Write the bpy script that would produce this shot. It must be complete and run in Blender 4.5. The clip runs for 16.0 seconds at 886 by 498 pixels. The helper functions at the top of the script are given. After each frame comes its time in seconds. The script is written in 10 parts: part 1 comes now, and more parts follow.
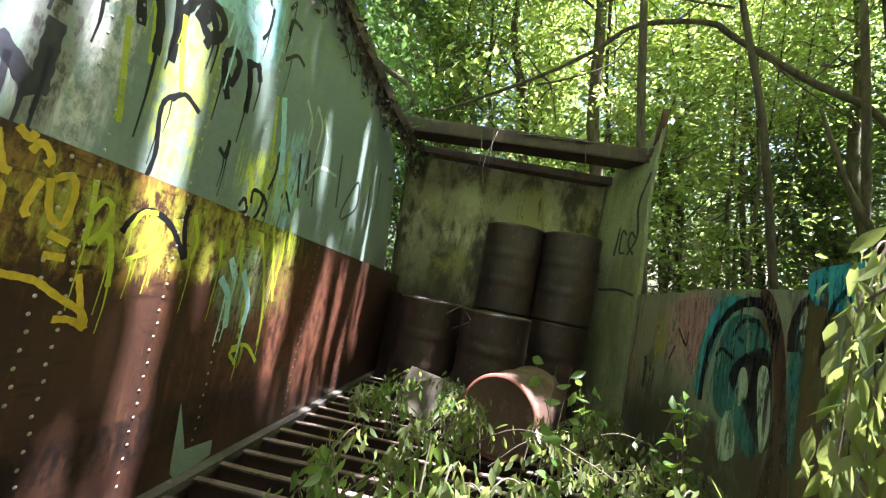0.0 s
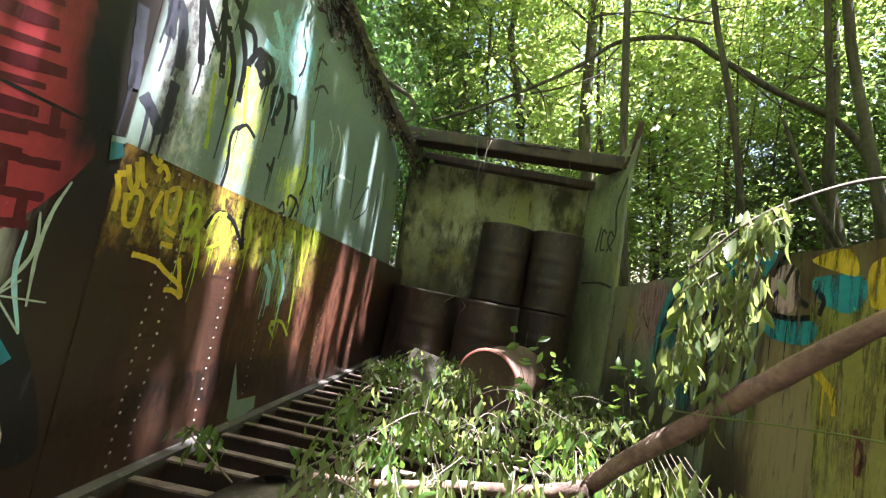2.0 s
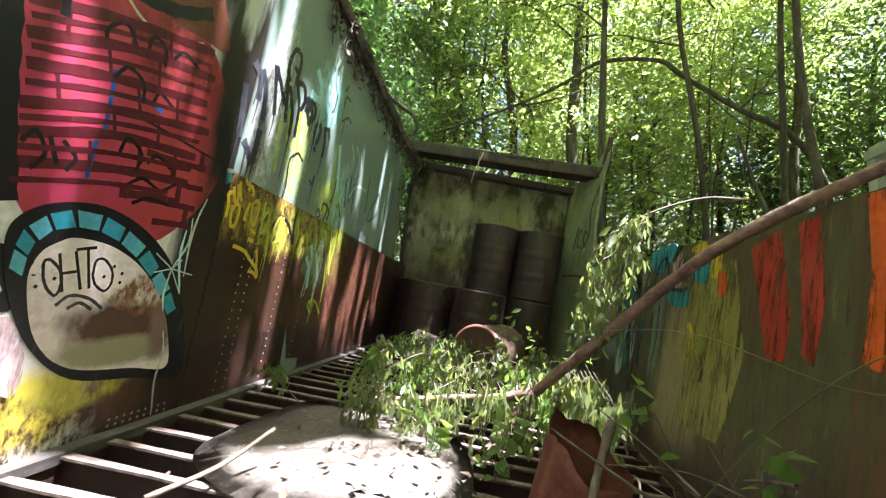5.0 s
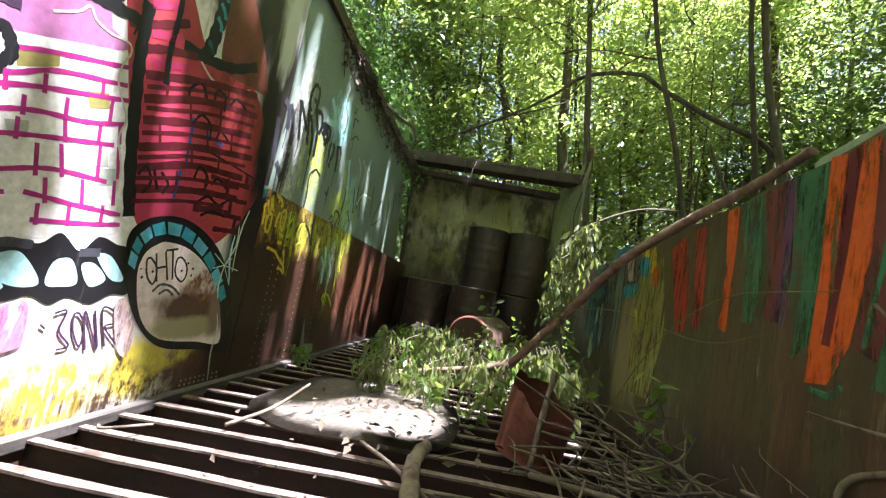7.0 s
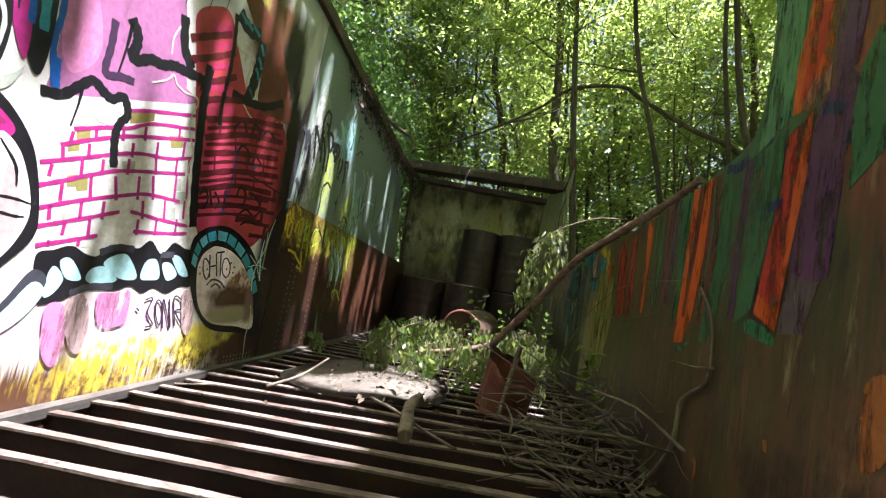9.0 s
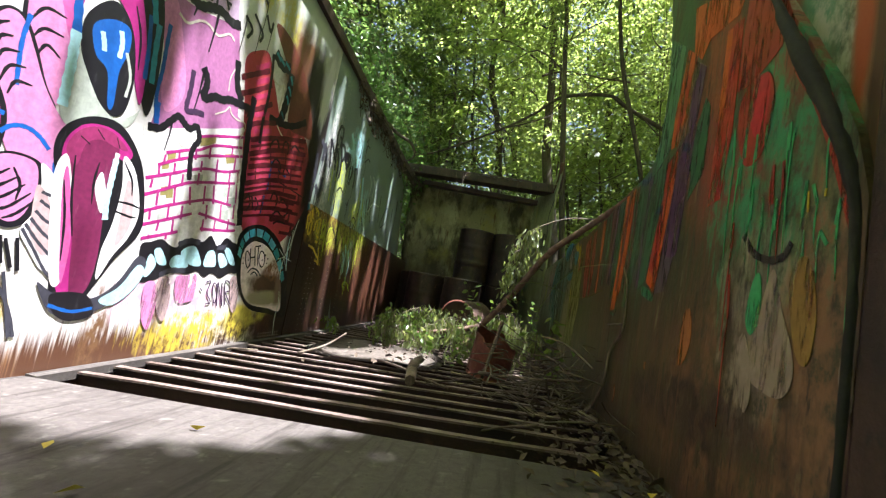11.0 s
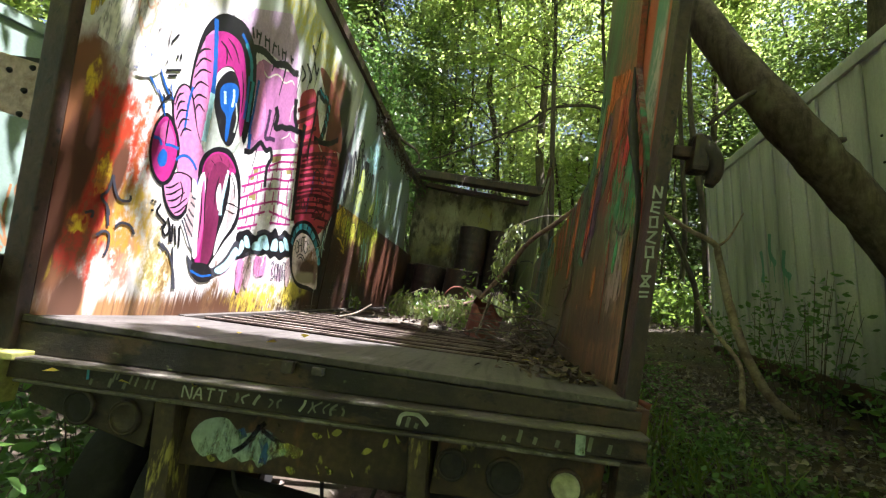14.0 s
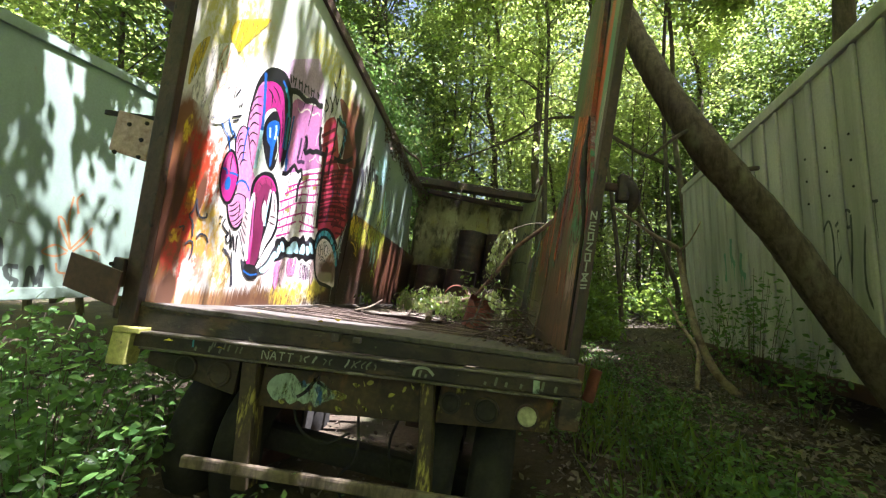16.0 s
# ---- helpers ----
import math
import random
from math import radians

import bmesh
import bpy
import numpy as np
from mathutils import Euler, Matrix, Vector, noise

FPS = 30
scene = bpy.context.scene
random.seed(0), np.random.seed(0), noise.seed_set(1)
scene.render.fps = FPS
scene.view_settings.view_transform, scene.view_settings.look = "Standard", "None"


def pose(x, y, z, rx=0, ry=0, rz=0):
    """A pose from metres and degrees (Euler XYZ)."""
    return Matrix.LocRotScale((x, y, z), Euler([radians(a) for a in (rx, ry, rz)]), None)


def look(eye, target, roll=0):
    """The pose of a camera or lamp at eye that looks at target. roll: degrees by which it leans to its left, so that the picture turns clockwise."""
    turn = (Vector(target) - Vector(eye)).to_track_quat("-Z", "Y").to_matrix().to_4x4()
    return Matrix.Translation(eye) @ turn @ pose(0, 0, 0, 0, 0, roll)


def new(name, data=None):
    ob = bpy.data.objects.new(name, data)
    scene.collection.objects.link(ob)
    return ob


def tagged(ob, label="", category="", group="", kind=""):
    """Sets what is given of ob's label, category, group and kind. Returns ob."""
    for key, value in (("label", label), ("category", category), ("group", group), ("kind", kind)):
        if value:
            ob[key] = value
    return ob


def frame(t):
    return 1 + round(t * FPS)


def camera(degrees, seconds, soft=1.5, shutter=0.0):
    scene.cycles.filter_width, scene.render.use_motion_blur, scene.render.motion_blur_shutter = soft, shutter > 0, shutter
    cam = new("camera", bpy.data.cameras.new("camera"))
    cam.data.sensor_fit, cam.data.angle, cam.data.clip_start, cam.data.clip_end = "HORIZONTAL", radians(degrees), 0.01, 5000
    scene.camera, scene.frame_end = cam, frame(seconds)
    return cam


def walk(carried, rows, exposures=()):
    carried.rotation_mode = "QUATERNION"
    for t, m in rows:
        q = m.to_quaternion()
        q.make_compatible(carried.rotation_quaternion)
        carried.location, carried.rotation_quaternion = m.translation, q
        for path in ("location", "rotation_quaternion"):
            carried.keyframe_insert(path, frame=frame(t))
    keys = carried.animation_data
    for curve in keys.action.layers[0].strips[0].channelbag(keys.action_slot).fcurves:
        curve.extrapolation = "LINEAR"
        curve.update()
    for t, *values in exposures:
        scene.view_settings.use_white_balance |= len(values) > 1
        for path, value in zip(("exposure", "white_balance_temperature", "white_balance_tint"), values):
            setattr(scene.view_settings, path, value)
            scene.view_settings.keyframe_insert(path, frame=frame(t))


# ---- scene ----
cam = camera(91.5, 16.0, soft=1.25, shutter=0.2)
METRES, EYE, TILT, LEAN, TURN = 4.45, 1.62, 2.5, 0.0, 0.0
ROWS = [
    (0.0, 0.0, 0.0, 0.0, 0.0, 0.0, -0.0),
    (0.5, -0.0004, -0.026, -0.001, 0.03, 0.0, -0.02),
    (1.0, -0.0004, -0.0529, -0.0036, 0.03, 0.02, -0.04),
    (1.5, 0.0011, -0.0807, -0.0058, 0.03, 0.02, -0.05),
    (2.0, 0.0031, -0.1092, -0.0075, 0.04, 0.01, -0.11),
    (2.5, 0.0035, -0.1368, -0.01, 0.02, 0.06, -0.09),
    (3.0, 0.003, -0.1642, -0.0112, -0.0, 0.06, -0.08),
    (3.5, 0.003, -0.1919, -0.0125, -0.02, 0.06, -0.08),
    (4.0, 0.0029, -0.2197, -0.0134, -0.07, 0.06, -0.1),
    (6.5, 0.0064, -0.3613, -0.0177, -0.3, 0.21, 0.01),
    (7.0, 0.0096, -0.3918, -0.0162, -0.32, 0.19, -0.0),
    (7.5, 0.0132, -0.4219, -0.0152, -0.34, 0.2, 0.01),
    (8.0, 0.016, -0.4524, -0.0142, -0.36, 0.19, 0.04),
    (8.5, 0.0193, -0.4837, -0.0133, -0.36, 0.19, 0.09),
    (9.0, 0.0205, -0.5125, -0.0136, -0.39, 0.2, 0.09),
    (11.5, 0.0251, -0.6732, -0.0274, -0.39, 0.22, 0.14),
    (12.0, 0.024, -0.7069, -0.0323, -0.38, 0.23, 0.16),
    (12.5, 0.0227, -0.7405, -0.0369, -0.38, 0.23, 0.18),
    (13.0, 0.0213, -0.7743, -0.04, -0.39, 0.23, 0.16),
    (13.5, 0.019, -0.8091, -0.0426, -0.38, 0.22, 0.16),
    (14.0, 0.0164, -0.8445, -0.0449, -0.38, 0.24, 0.17),
    (14.5, 0.015, -0.8809, -0.0467, -0.38, 0.24, 0.15),
    (15.0, 0.0152, -0.9181, -0.0473, -0.36, 0.27, 0.16),
    (15.5, 0.0152, -0.9565, -0.0438, -0.35, 0.31, 0.16),
    (16.0, 0.0146, -0.9961, -0.0395, -0.33, 0.35, 0.16),
]
walk(cam, [(t, pose(0, 0, EYE, TILT, LEAN, TURN) @ pose(METRES * x, METRES * y, METRES * z, 90 + pitch, roll, yaw)) for t, x, y, z, yaw, pitch, roll in ROWS],
     [(0.0, 3.55, 5700.0, 16.0), (4.0, 3.5, 5650.0, 17.0), (7.0, 3.1, 5700.0, 18.0), (9.5, 2.59, 5800.0, 16.5), (12.5, 2.52, 5800.0, 15.5), (16.0, 2.85, 5850.0, 20.0)])

# world, sun
SUN_EL, SUN_AZ = 65.0, 98.0            # degrees; azimuth clockwise from +y
sun_way = Vector((math.sin(radians(SUN_AZ)) * math.cos(radians(SUN_EL)), math.cos(radians(SUN_AZ)) * math.cos(radians(SUN_EL)), math.sin(radians(SUN_EL))))
world = bpy.data.worlds.new("sky")
scene.world = world
world.use_nodes = True
sky = world.node_tree.nodes.new("ShaderNodeTexSky")
sky.sky_type, sky.sun_disc = "NISHITA", False
sky.dust_density, sky.ozone_density = 6.0, 1.0
sky.sun_elevation, sky.sun_rotation = radians(SUN_EL), radians(SUN_AZ)
background = world.node_tree.nodes["Background"]
world.node_tree.links.new(sky.outputs[0], background.inputs[0])
background.inputs[1].default_value = 0.042
sun = new("sun", bpy.data.lights.new("sun", "SUN"))
sun.data.energy, sun.data.angle, sun.data.color = 5.0, radians(0.5), (1.0, 0.95, 0.87)
sun.matrix_world = look(sun_way * 30, (0, 0, 0))
# ---- helpers of this scene ----
rnd = random.Random(7)


def node_kit(name):
    m = bpy.data.materials.new(name)
    m.use_nodes = True
    nt = m.node_tree
    bsdf = nt.nodes["Principled BSDF"]
    return m, nt, bsdf


def coords(nt, scale=(1, 1, 1)):
    tc = nt.nodes.new("ShaderNodeTexCoord")
    mp = nt.nodes.new("ShaderNodeMapping")
    mp.inputs["Scale"].default_value = scale
    nt.links.new(tc.outputs["Object"], mp.inputs["Vector"])
    return mp.outputs[0]


def noise_node(nt, vec, scale, detail=5.0, rough=0.6):
    n = nt.nodes.new("ShaderNodeTexNoise")
    n.inputs["Scale"].default_value, n.inputs["Detail"].default_value, n.inputs["Roughness"].default_value = scale, detail, rough
    nt.links.new(vec, n.inputs["Vector"])
    return n.outputs["Fac"]


def ramp(nt, fac, lo, hi):
    r = nt.nodes.new("ShaderNodeMapRange")
    r.inputs["From Min"].default_value, r.inputs["From Max"].default_value = lo, hi
    r.clamp = True
    nt.links.new(fac, r.inputs["Value"])
    return r.outputs["Result"]


def mix(nt, fac, a, b):
    """Mix of two colours; a and b are sockets or rgb."""
    n = nt.nodes.new("ShaderNodeMix")
    n.data_type = "RGBA"
    if isinstance(fac, (int, float)):
        n.inputs["Factor"].default_value = fac
    else:
        nt.links.new(fac, n.inputs["Factor"])
    for s, v in ((n.inputs["A"], a), (n.inputs["B"], b)):
        if isinstance(v, tuple):
            s.default_value = (*v, 1)
        else:
            nt.links.new(v, s)
    return n.outputs["Result"]


def material(name, base, layers=(), rough=0.7, metal=0.0, bump=0.3, grain=40.0, spread=0.12, bump_dist=0.01):
    """base colour with fine grain, and layers of (colour, scale of the noise, stretch, from, to) laid over it."""
    m, nt, bsdf = node_kit(name)
    v = coords(nt)
    g = noise_node(nt, v, grain)
    dark = tuple(max(0, c * (1 - 2.2 * spread)) for c in base)
    light = tuple(min(1, c * (1 + 2.2 * spread)) for c in base)
    col = mix(nt, ramp(nt, g, 0.3, 0.7), dark, light)
    rg = None
    for colour, scale, stretch, lo, hi in layers:
        f = ramp(nt, noise_node(nt, coords(nt, stretch), scale, 7.0, 0.65), lo, hi)
        col = mix(nt, f, col, colour)
        rg = f
    nt.links.new(col, bsdf.inputs["Base Color"])
    bsdf.inputs["Roughness"].default_value, bsdf.inputs["Metallic"].default_value = rough, metal
    if bump:
        b = nt.nodes.new("ShaderNodeBump")
        b.inputs["Strength"].default_value, b.inputs["Distance"].default_value = bump, bump_dist
        nt.links.new(noise_node(nt, v, grain * 0.7, 8.0, 0.7), b.inputs["Height"])
        nt.links.new(b.outputs[0], bsdf.inputs["Normal"])
    return m


def leaf_material(name, a, b, glow, mixing=0.5, deep=0.7):
    """Thin leaf: reflects and lets light through; hue varies from leaf to leaf."""
    m, nt, bsdf = node_kit(name)
    geo = nt.nodes.new("ShaderNodeNewGeometry")
    info = nt.nodes.new("ShaderNodeObjectInfo")
    col = mix(nt, geo.outputs["Random Per Island"], a, b)
    nt.links.new(col, bsdf.inputs["Base Color"])
    bsdf.inputs["Roughness"].default_value = 0.36
    tr_ = nt.nodes.new("ShaderNodeBsdfTranslucent")
    tcol = mix(nt, geo.outputs["Random Per Island"], glow, tuple(c * deep for c in glow))
    nt.links.new(tcol, tr_.inputs["Color"])
    ms = nt.nodes.new("ShaderNodeMixShader")
    ms.inputs[0].default_value = mixing
    nt.links.new(bsdf.outputs[0], ms.inputs[1])
    nt.links.new(tr_.outputs[0], ms.inputs[2])
    nt.links.new(ms.outputs[0], nt.nodes["Material Output"].inputs["Surface"])
    return m


def thing(name, m, label, category, group="", kind=""):
    ob = new(name)
    ob.empty_display_size = 0.1
    ob.matrix_world = m
    return tagged(ob, label, category, group, kind)


def link_mesh(name, data, mat_, parent=None, label=""):
    ob = new(name, data)
    if mat_ is not None:
        data.materials.append(mat_)
    if parent is not None:
        ob.parent = parent
    if label:
        tagged(ob, label)
    return ob


def part(name, bm, mat_, parent=None, label="", smooth=False):
    """One mesh object under a thing or a part."""
    bmesh.ops.recalc_face_normals(bm, faces=bm.faces[:])
    if smooth:
        for f in bm.faces:
            f.smooth = True
    data = bpy.data.meshes.new(name)
    bm.to_mesh(data)
    bm.free()
    return link_mesh(name, data, mat_, parent, label)


def box(bm, lo, hi, bevel=0.0, bend=None):
    """An axis-aligned block, bevelled; bend moves each vertex."""
    c = [(a + b) / 2 for a, b in zip(lo, hi)]
    s = [abs(b - a) for a, b in zip(lo, hi)]
    r = bmesh.ops.create_cube(bm, size=1.0, matrix=Matrix.Translation(c) @ Matrix.Diagonal((*s, 1)))
    vs = r["verts"]
    if bevel:
        es = list({e for v in vs for e in v.link_edges})
        out = bmesh.ops.bevel(bm, geom=es, offset=bevel, segments=2, affect="EDGES", profile=0.6)
        vs = list({v for f in out["faces"] for v in f.verts} | {v for v in vs if v.is_valid})
    if bend:
        for v in vs:
            v.co = bend(v.co)
    return bm


def block(lo, hi, bevel=0.0, bend=None):
    return box(bmesh.new(), lo, hi, bevel, bend)


def smooth_path(points, n=8):
    """Catmull-Rom through the points."""
    p = [Vector(q) for q in points]
    if len(p) < 3:
        return p
    p = [2 * p[0] - p[1]] + p + [2 * p[-1] - p[-2]]
    out = []
    for i in range(1, len(p) - 2):
        a, b, c, d = p[i - 1:i + 3]
        for k in range(n):
            t = k / n
            out.append(0.5 * ((2 * b) + (c - a) * t + (2 * a - 5 * b + 4 * c - d) * t * t + (3 * b - 3 * c + d - a) * t ** 3))
    out.append(p[-2])
    return out


def tube(bm, points, radii, sides=8, rough=0.0, caps=True, seed=0):
    """A tapering round limb along the points."""
    r0 = random.Random(seed)
    pts = [Vector(q) for q in points]
    n = len(pts)
    rings = []
    up = Vector((0.31, 0.2, 0.93))
    for i, q in enumerate(pts):
        d = (pts[min(i + 1, n - 1)] - pts[max(i - 1, 0)]).normalized()
        u = d.cross(up)
        u = (u if u.length > 0.05 else d.cross(Vector((1, 0, 0)))).normalized()
        w = d.cross(u)
        f = i / max(1, n - 1) * (len(radii) - 1)
        k = min(int(f), len(radii) - 2) if len(radii) > 1 else 0
        r = radii[k] + (radii[k + 1] - radii[k]) * (f - k) if len(radii) > 1 else radii[0]
        rings.append([bm.verts.new(q + (u * math.cos(2 * math.pi * s / sides) + w * math.sin(2 * math.pi * s / sides)) * r * (1 + rough * r0.uniform(-1, 1))) for s in range(sides)])
    for a, b in zip(rings, rings[1:]):
        for s in range(sides):
            f = bm.faces.new((a[s], a[(s + 1) % sides], b[(s + 1) % sides], b[s]))
            f.smooth = True
    if caps:
        bm.faces.new(rings[0][::-1])
        bm.faces.new(rings[-1])
    return bm


def lathe(bm, profile, sides=32, m=Matrix()):
    """Turns (radius, height) pairs round z."""
    rings = [[bm.verts.new(m @ Vector((r * math.cos(2 * math.pi * s / sides), r * math.sin(2 * math.pi * s / sides), z))) for s in range(sides)] for r, z in profile]
    for a, b in zip(rings, rings[1:]):
        for s in range(sides):
            bm.faces.new((a[s], a[(s + 1) % sides], b[(s + 1) % sides], b[s])).smooth = True
    return bm


def fine_leaf_mesh(name, at, way, length, width, seed=0, curl=0.25):
    """Many curved, pointed leaves with a folded midrib, for foliage close by."""
    rs = np.random.RandomState(seed)
    n = len(at)
    way = way / np.maximum(1e-6, np.linalg.norm(way, axis=1, keepdims=True))
    side = np.cross(way, rs.normal(size=(n, 3)) + (0, 0, 0.6))
    side /= np.maximum(1e-6, np.linalg.norm(side, axis=1, keepdims=True))
    nor = np.cross(side, way)
    L = length[:, None]
    W = L * width * rs.uniform(0.75, 1.2, (n, 1))
    bend = curl * rs.uniform(-0.5, 1.5, (n, 1))
    fold = rs.uniform(0.1, 0.5, (n, 1))
    rows = [at - way * L * 0.12]
    for f, w in ((0.0, 0.06), (0.22, 0.72), (0.48, 1.0), (0.76, 0.62)):
        mid = at + way * L * f - nor * L * bend * f * f
        rows += [mid + side * W * w * 0.5 + nor * W * w * fold * 0.5, mid, mid - side * W * w * 0.5 + nor * W * w * fold * 0.5]
    rows.append(at + way * L - nor * L * bend)
    v = np.stack(rows, 1).reshape(-1, 3)
    k = len(rows)
    faces = [(0, 1, 2), (0, 2, 3)]
    for r in range(3):
        a = 1 + 3 * r
        for c in (0, 1):
            faces += [(a + c, a + 3 + c, a + 4 + c), (a + c, a + 4 + c, a + 1 + c)]
    faces += [(10, 13, 11), (11, 13, 12)]
    f = np.array(faces)
    tris = (f[None] + (np.arange(n) * k)[:, None, None]).reshape(-1)
    data = bpy.data.meshes.new(name)
    data.vertices.add(len(v))
    data.vertices.foreach_set("co", v.ravel())
    data.loops.add(len(tris))
    data.loops.foreach_set("vertex_index", tris)
    data.polygons.add(len(tris) // 3)
    data.polygons.foreach_set("loop_start", np.arange(len(tris) // 3) * 3)
    data.polygons.foreach_set("loop_total", np.full(len(tris) // 3, 3))
    data.polygons.foreach_set("use_smooth", np.ones(len(tris) // 3, bool))
    data.update(calc_edges=True)
    return data


def leaf_mesh(name, at, way, length, width, seed=0):
    """Many folded pointed leaves: arrays of places, directions, lengths and a width ratio."""
    rs = np.random.RandomState(seed)
    n = len(at)
    way = way / np.maximum(1e-6, np.linalg.norm(way, axis=1, keepdims=True))
    side = np.cross(way, rs.normal(size=(n, 3)) * 0.6 + (0, 0, 1.0))
    side /= np.maximum(1e-6, np.linalg.norm(side, axis=1, keepdims=True))
    nor = np.cross(side, way)
    L = length[:, None]
    W = L * width
    v = np.stack([at, at + way * L * 0.42 + side * W * 0.5 + nor * W * 0.16, at + way * L - nor * L * 0.08, at + way * L * 0.42 - side * W * 0.5 + nor * W * 0.16], 1).reshape(-1, 3)
    i = np.arange(n) * 4
    tris = np.stack([i, i + 1, i + 2, i, i + 2, i + 3], 1).reshape(-1)
    data = bpy.data.meshes.new(name)
    data.vertices.add(len(v))
    data.vertices.foreach_set("co", v.ravel())
    data.loops.add(len(tris))
    data.loops.foreach_set("vertex_index", tris)
    data.polygons.add(n * 2)
    data.polygons.foreach_set("loop_start", np.arange(n * 2) * 3)
    data.polygons.foreach_set("loop_total", np.full(n * 2, 3))
    data.update(calc_edges=True)
    return data
# ---- materials ----
RUST = (0.065, 0.03, 0.021)
M_RUST = material("rusted_steel", RUST, [((0.13, 0.055, 0.028), 5, (1, 1, 0.6), 0.5, 0.75), ((0.035, 0.018, 0.014), 9, (1, 1, 0.5), 0.5, 0.72)], rough=0.62, bump=0.35)
M_WALL_NOSE = material("pale_green_mouldy_wall", (0.25, 0.26, 0.17), [((0.13, 0.13, 0.07), 2.4, (1, 1, 0.35), 0.45, 0.66), ((0.30, 0.27, 0.10), 4.0, (1, 1.5, 0.4), 0.60, 0.74), ((0.06, 0.05, 0.03), 12, (1, 1.5, 0.35), 0.60, 0.74)], rough=0.6, bump=0.15)
M_DECK = material("grey_deck_plate", (0.085, 0.074, 0.067), [((0.045, 0.036, 0.031), 3, (1, 1, 1), 0.45, 0.7), ((0.17, 0.155, 0.14), 19, (1, 1, 1), 0.58, 0.72), ((0.03, 0.024, 0.02), 40, (1, 1, 1), 0.60, 0.70), ((0.035, 0.029, 0.025), 26, (1, 0.06, 1), 0.52, 0.66)], rough=0.7, bump=0.3)
M_SILL = material("grimy_brown_steel", (0.040, 0.027, 0.018), [((0.010, 0.008, 0.007), 4, (0.6, 1, 1), 0.46, 0.58), ((0.085, 0.05, 0.028), 7, (0.4, 1, 1), 0.56, 0.66), ((0.013, 0.010, 0.008), 26, (0.6, 1, 1), 0.56, 0.64), ((0.15, 0.16, 0.085), 15, (0.6, 1, 1), 0.64, 0.70), ((0.22, 0.20, 0.16), 45, (1, 1, 1), 0.67, 0.73)], rough=0.55, bump=0.9, bump_dist=0.006)
M_LEDGE = material("worn_dusty_ledge", (0.11, 0.092, 0.075), [((0.045, 0.034, 0.026), 5, (0.4, 1, 1), 0.46, 0.62), ((0.24, 0.22, 0.19), 12, (0.5, 1, 1), 0.56, 0.68), ((0.03, 0.022, 0.016), 30, (1, 1, 1), 0.60, 0.68)], rough=0.6, bump=0.6)
M_JOIST = material("dusty_rusted_joist", (0.17, 0.125, 0.105), [((0.045, 0.026, 0.02), 6, (0.5, 1, 1), 0.46, 0.64), ((0.24, 0.20, 0.175), 11, (0.5, 1, 1), 0.56, 0.70), ((0.02, 0.014, 0.012), 34, (1, 1, 1), 0.60, 0.68)], rough=0.7, bump=0.5)
M_POST = material("dark_brown_post", (0.06, 0.031, 0.022), [((0.025, 0.016, 0.013), 5, (1, 1, 0.4), 0.45, 0.62), ((0.11, 0.06, 0.04), 11, (1, 1, 0.4), 0.60, 0.72), ((0.012, 0.010, 0.009), 30, (1, 1, 0.6), 0.58, 0.66)], rough=0.5, bump=0.5)
M_DARK = material("black_rubber", (0.018, 0.017, 0.016), [((0.05, 0.045, 0.035), 7, (1, 1, 1), 0.5, 0.8)], rough=0.85)
M_BARREL = material("brown_barrel_paint", (0.085, 0.05, 0.036), [((0.07, 0.04, 0.03), 5, (1, 1, 1), 0.45, 0.7), ((0.2, 0.15, 0.12), 9, (1, 1, 1), 0.58, 0.75)], rough=0.55, bump=0.2)
M_DRUM = material("dark_rusty_drum", (0.030, 0.018, 0.016), [((0.075, 0.036, 0.026), 4, (1, 1, 0.5), 0.50, 0.66), ((0.014, 0.011, 0.010), 7, (1, 1, 0.6), 0.5, 0.64), ((0.16, 0.09, 0.06), 22, (1, 1, 0.6), 0.64, 0.72)], rough=0.5, bump=0.25)
M_PIPE = material("red_brown_rust", (0.22, 0.075, 0.052), [((0.13, 0.042, 0.028), 5, (1, 1, 1), 0.45, 0.7), ((0.30, 0.14, 0.09), 15, (1, 1, 1), 0.6, 0.78)], rough=0.68, bump=0.3)
M_BARK = material("grey_brown_bark", (0.145, 0.11, 0.078), [((0.06, 0.045, 0.033), 9, (3, 3, 0.5), 0.45, 0.65), ((0.25, 0.22, 0.15), 5, (1, 1, 0.6), 0.55, 0.75)], rough=0.9, bump=0.8, grain=30)
M_BARK_DARK = material("dark_forest_bark", (0.11, 0.088, 0.062), [((0.045, 0.038, 0.028), 6, (3, 3, 0.5), 0.45, 0.65), ((0.16, 0.155, 0.09), 3, (1, 1, 0.4), 0.55, 0.75)], rough=0.9, bump=0.8, grain=20)
M_BARK_RED = material("red_brown_branch_bark", (0.19, 0.12, 0.088), [((0.085, 0.05, 0.038), 14, (1, 1, 1), 0.45, 0.65), ((0.36, 0.26, 0.20), 9, (1, 1, 1), 0.58, 0.75)], rough=0.85, bump=0.7, grain=55)
M_TWIG = material("dry_grey_twig", (0.15, 0.12, 0.088), [((0.07, 0.05, 0.035), 9, (1, 1, 1), 0.42, 0.6), ((0.26, 0.23, 0.18), 14, (1, 1, 1), 0.62, 0.75)], rough=0.9, bump=0.4)
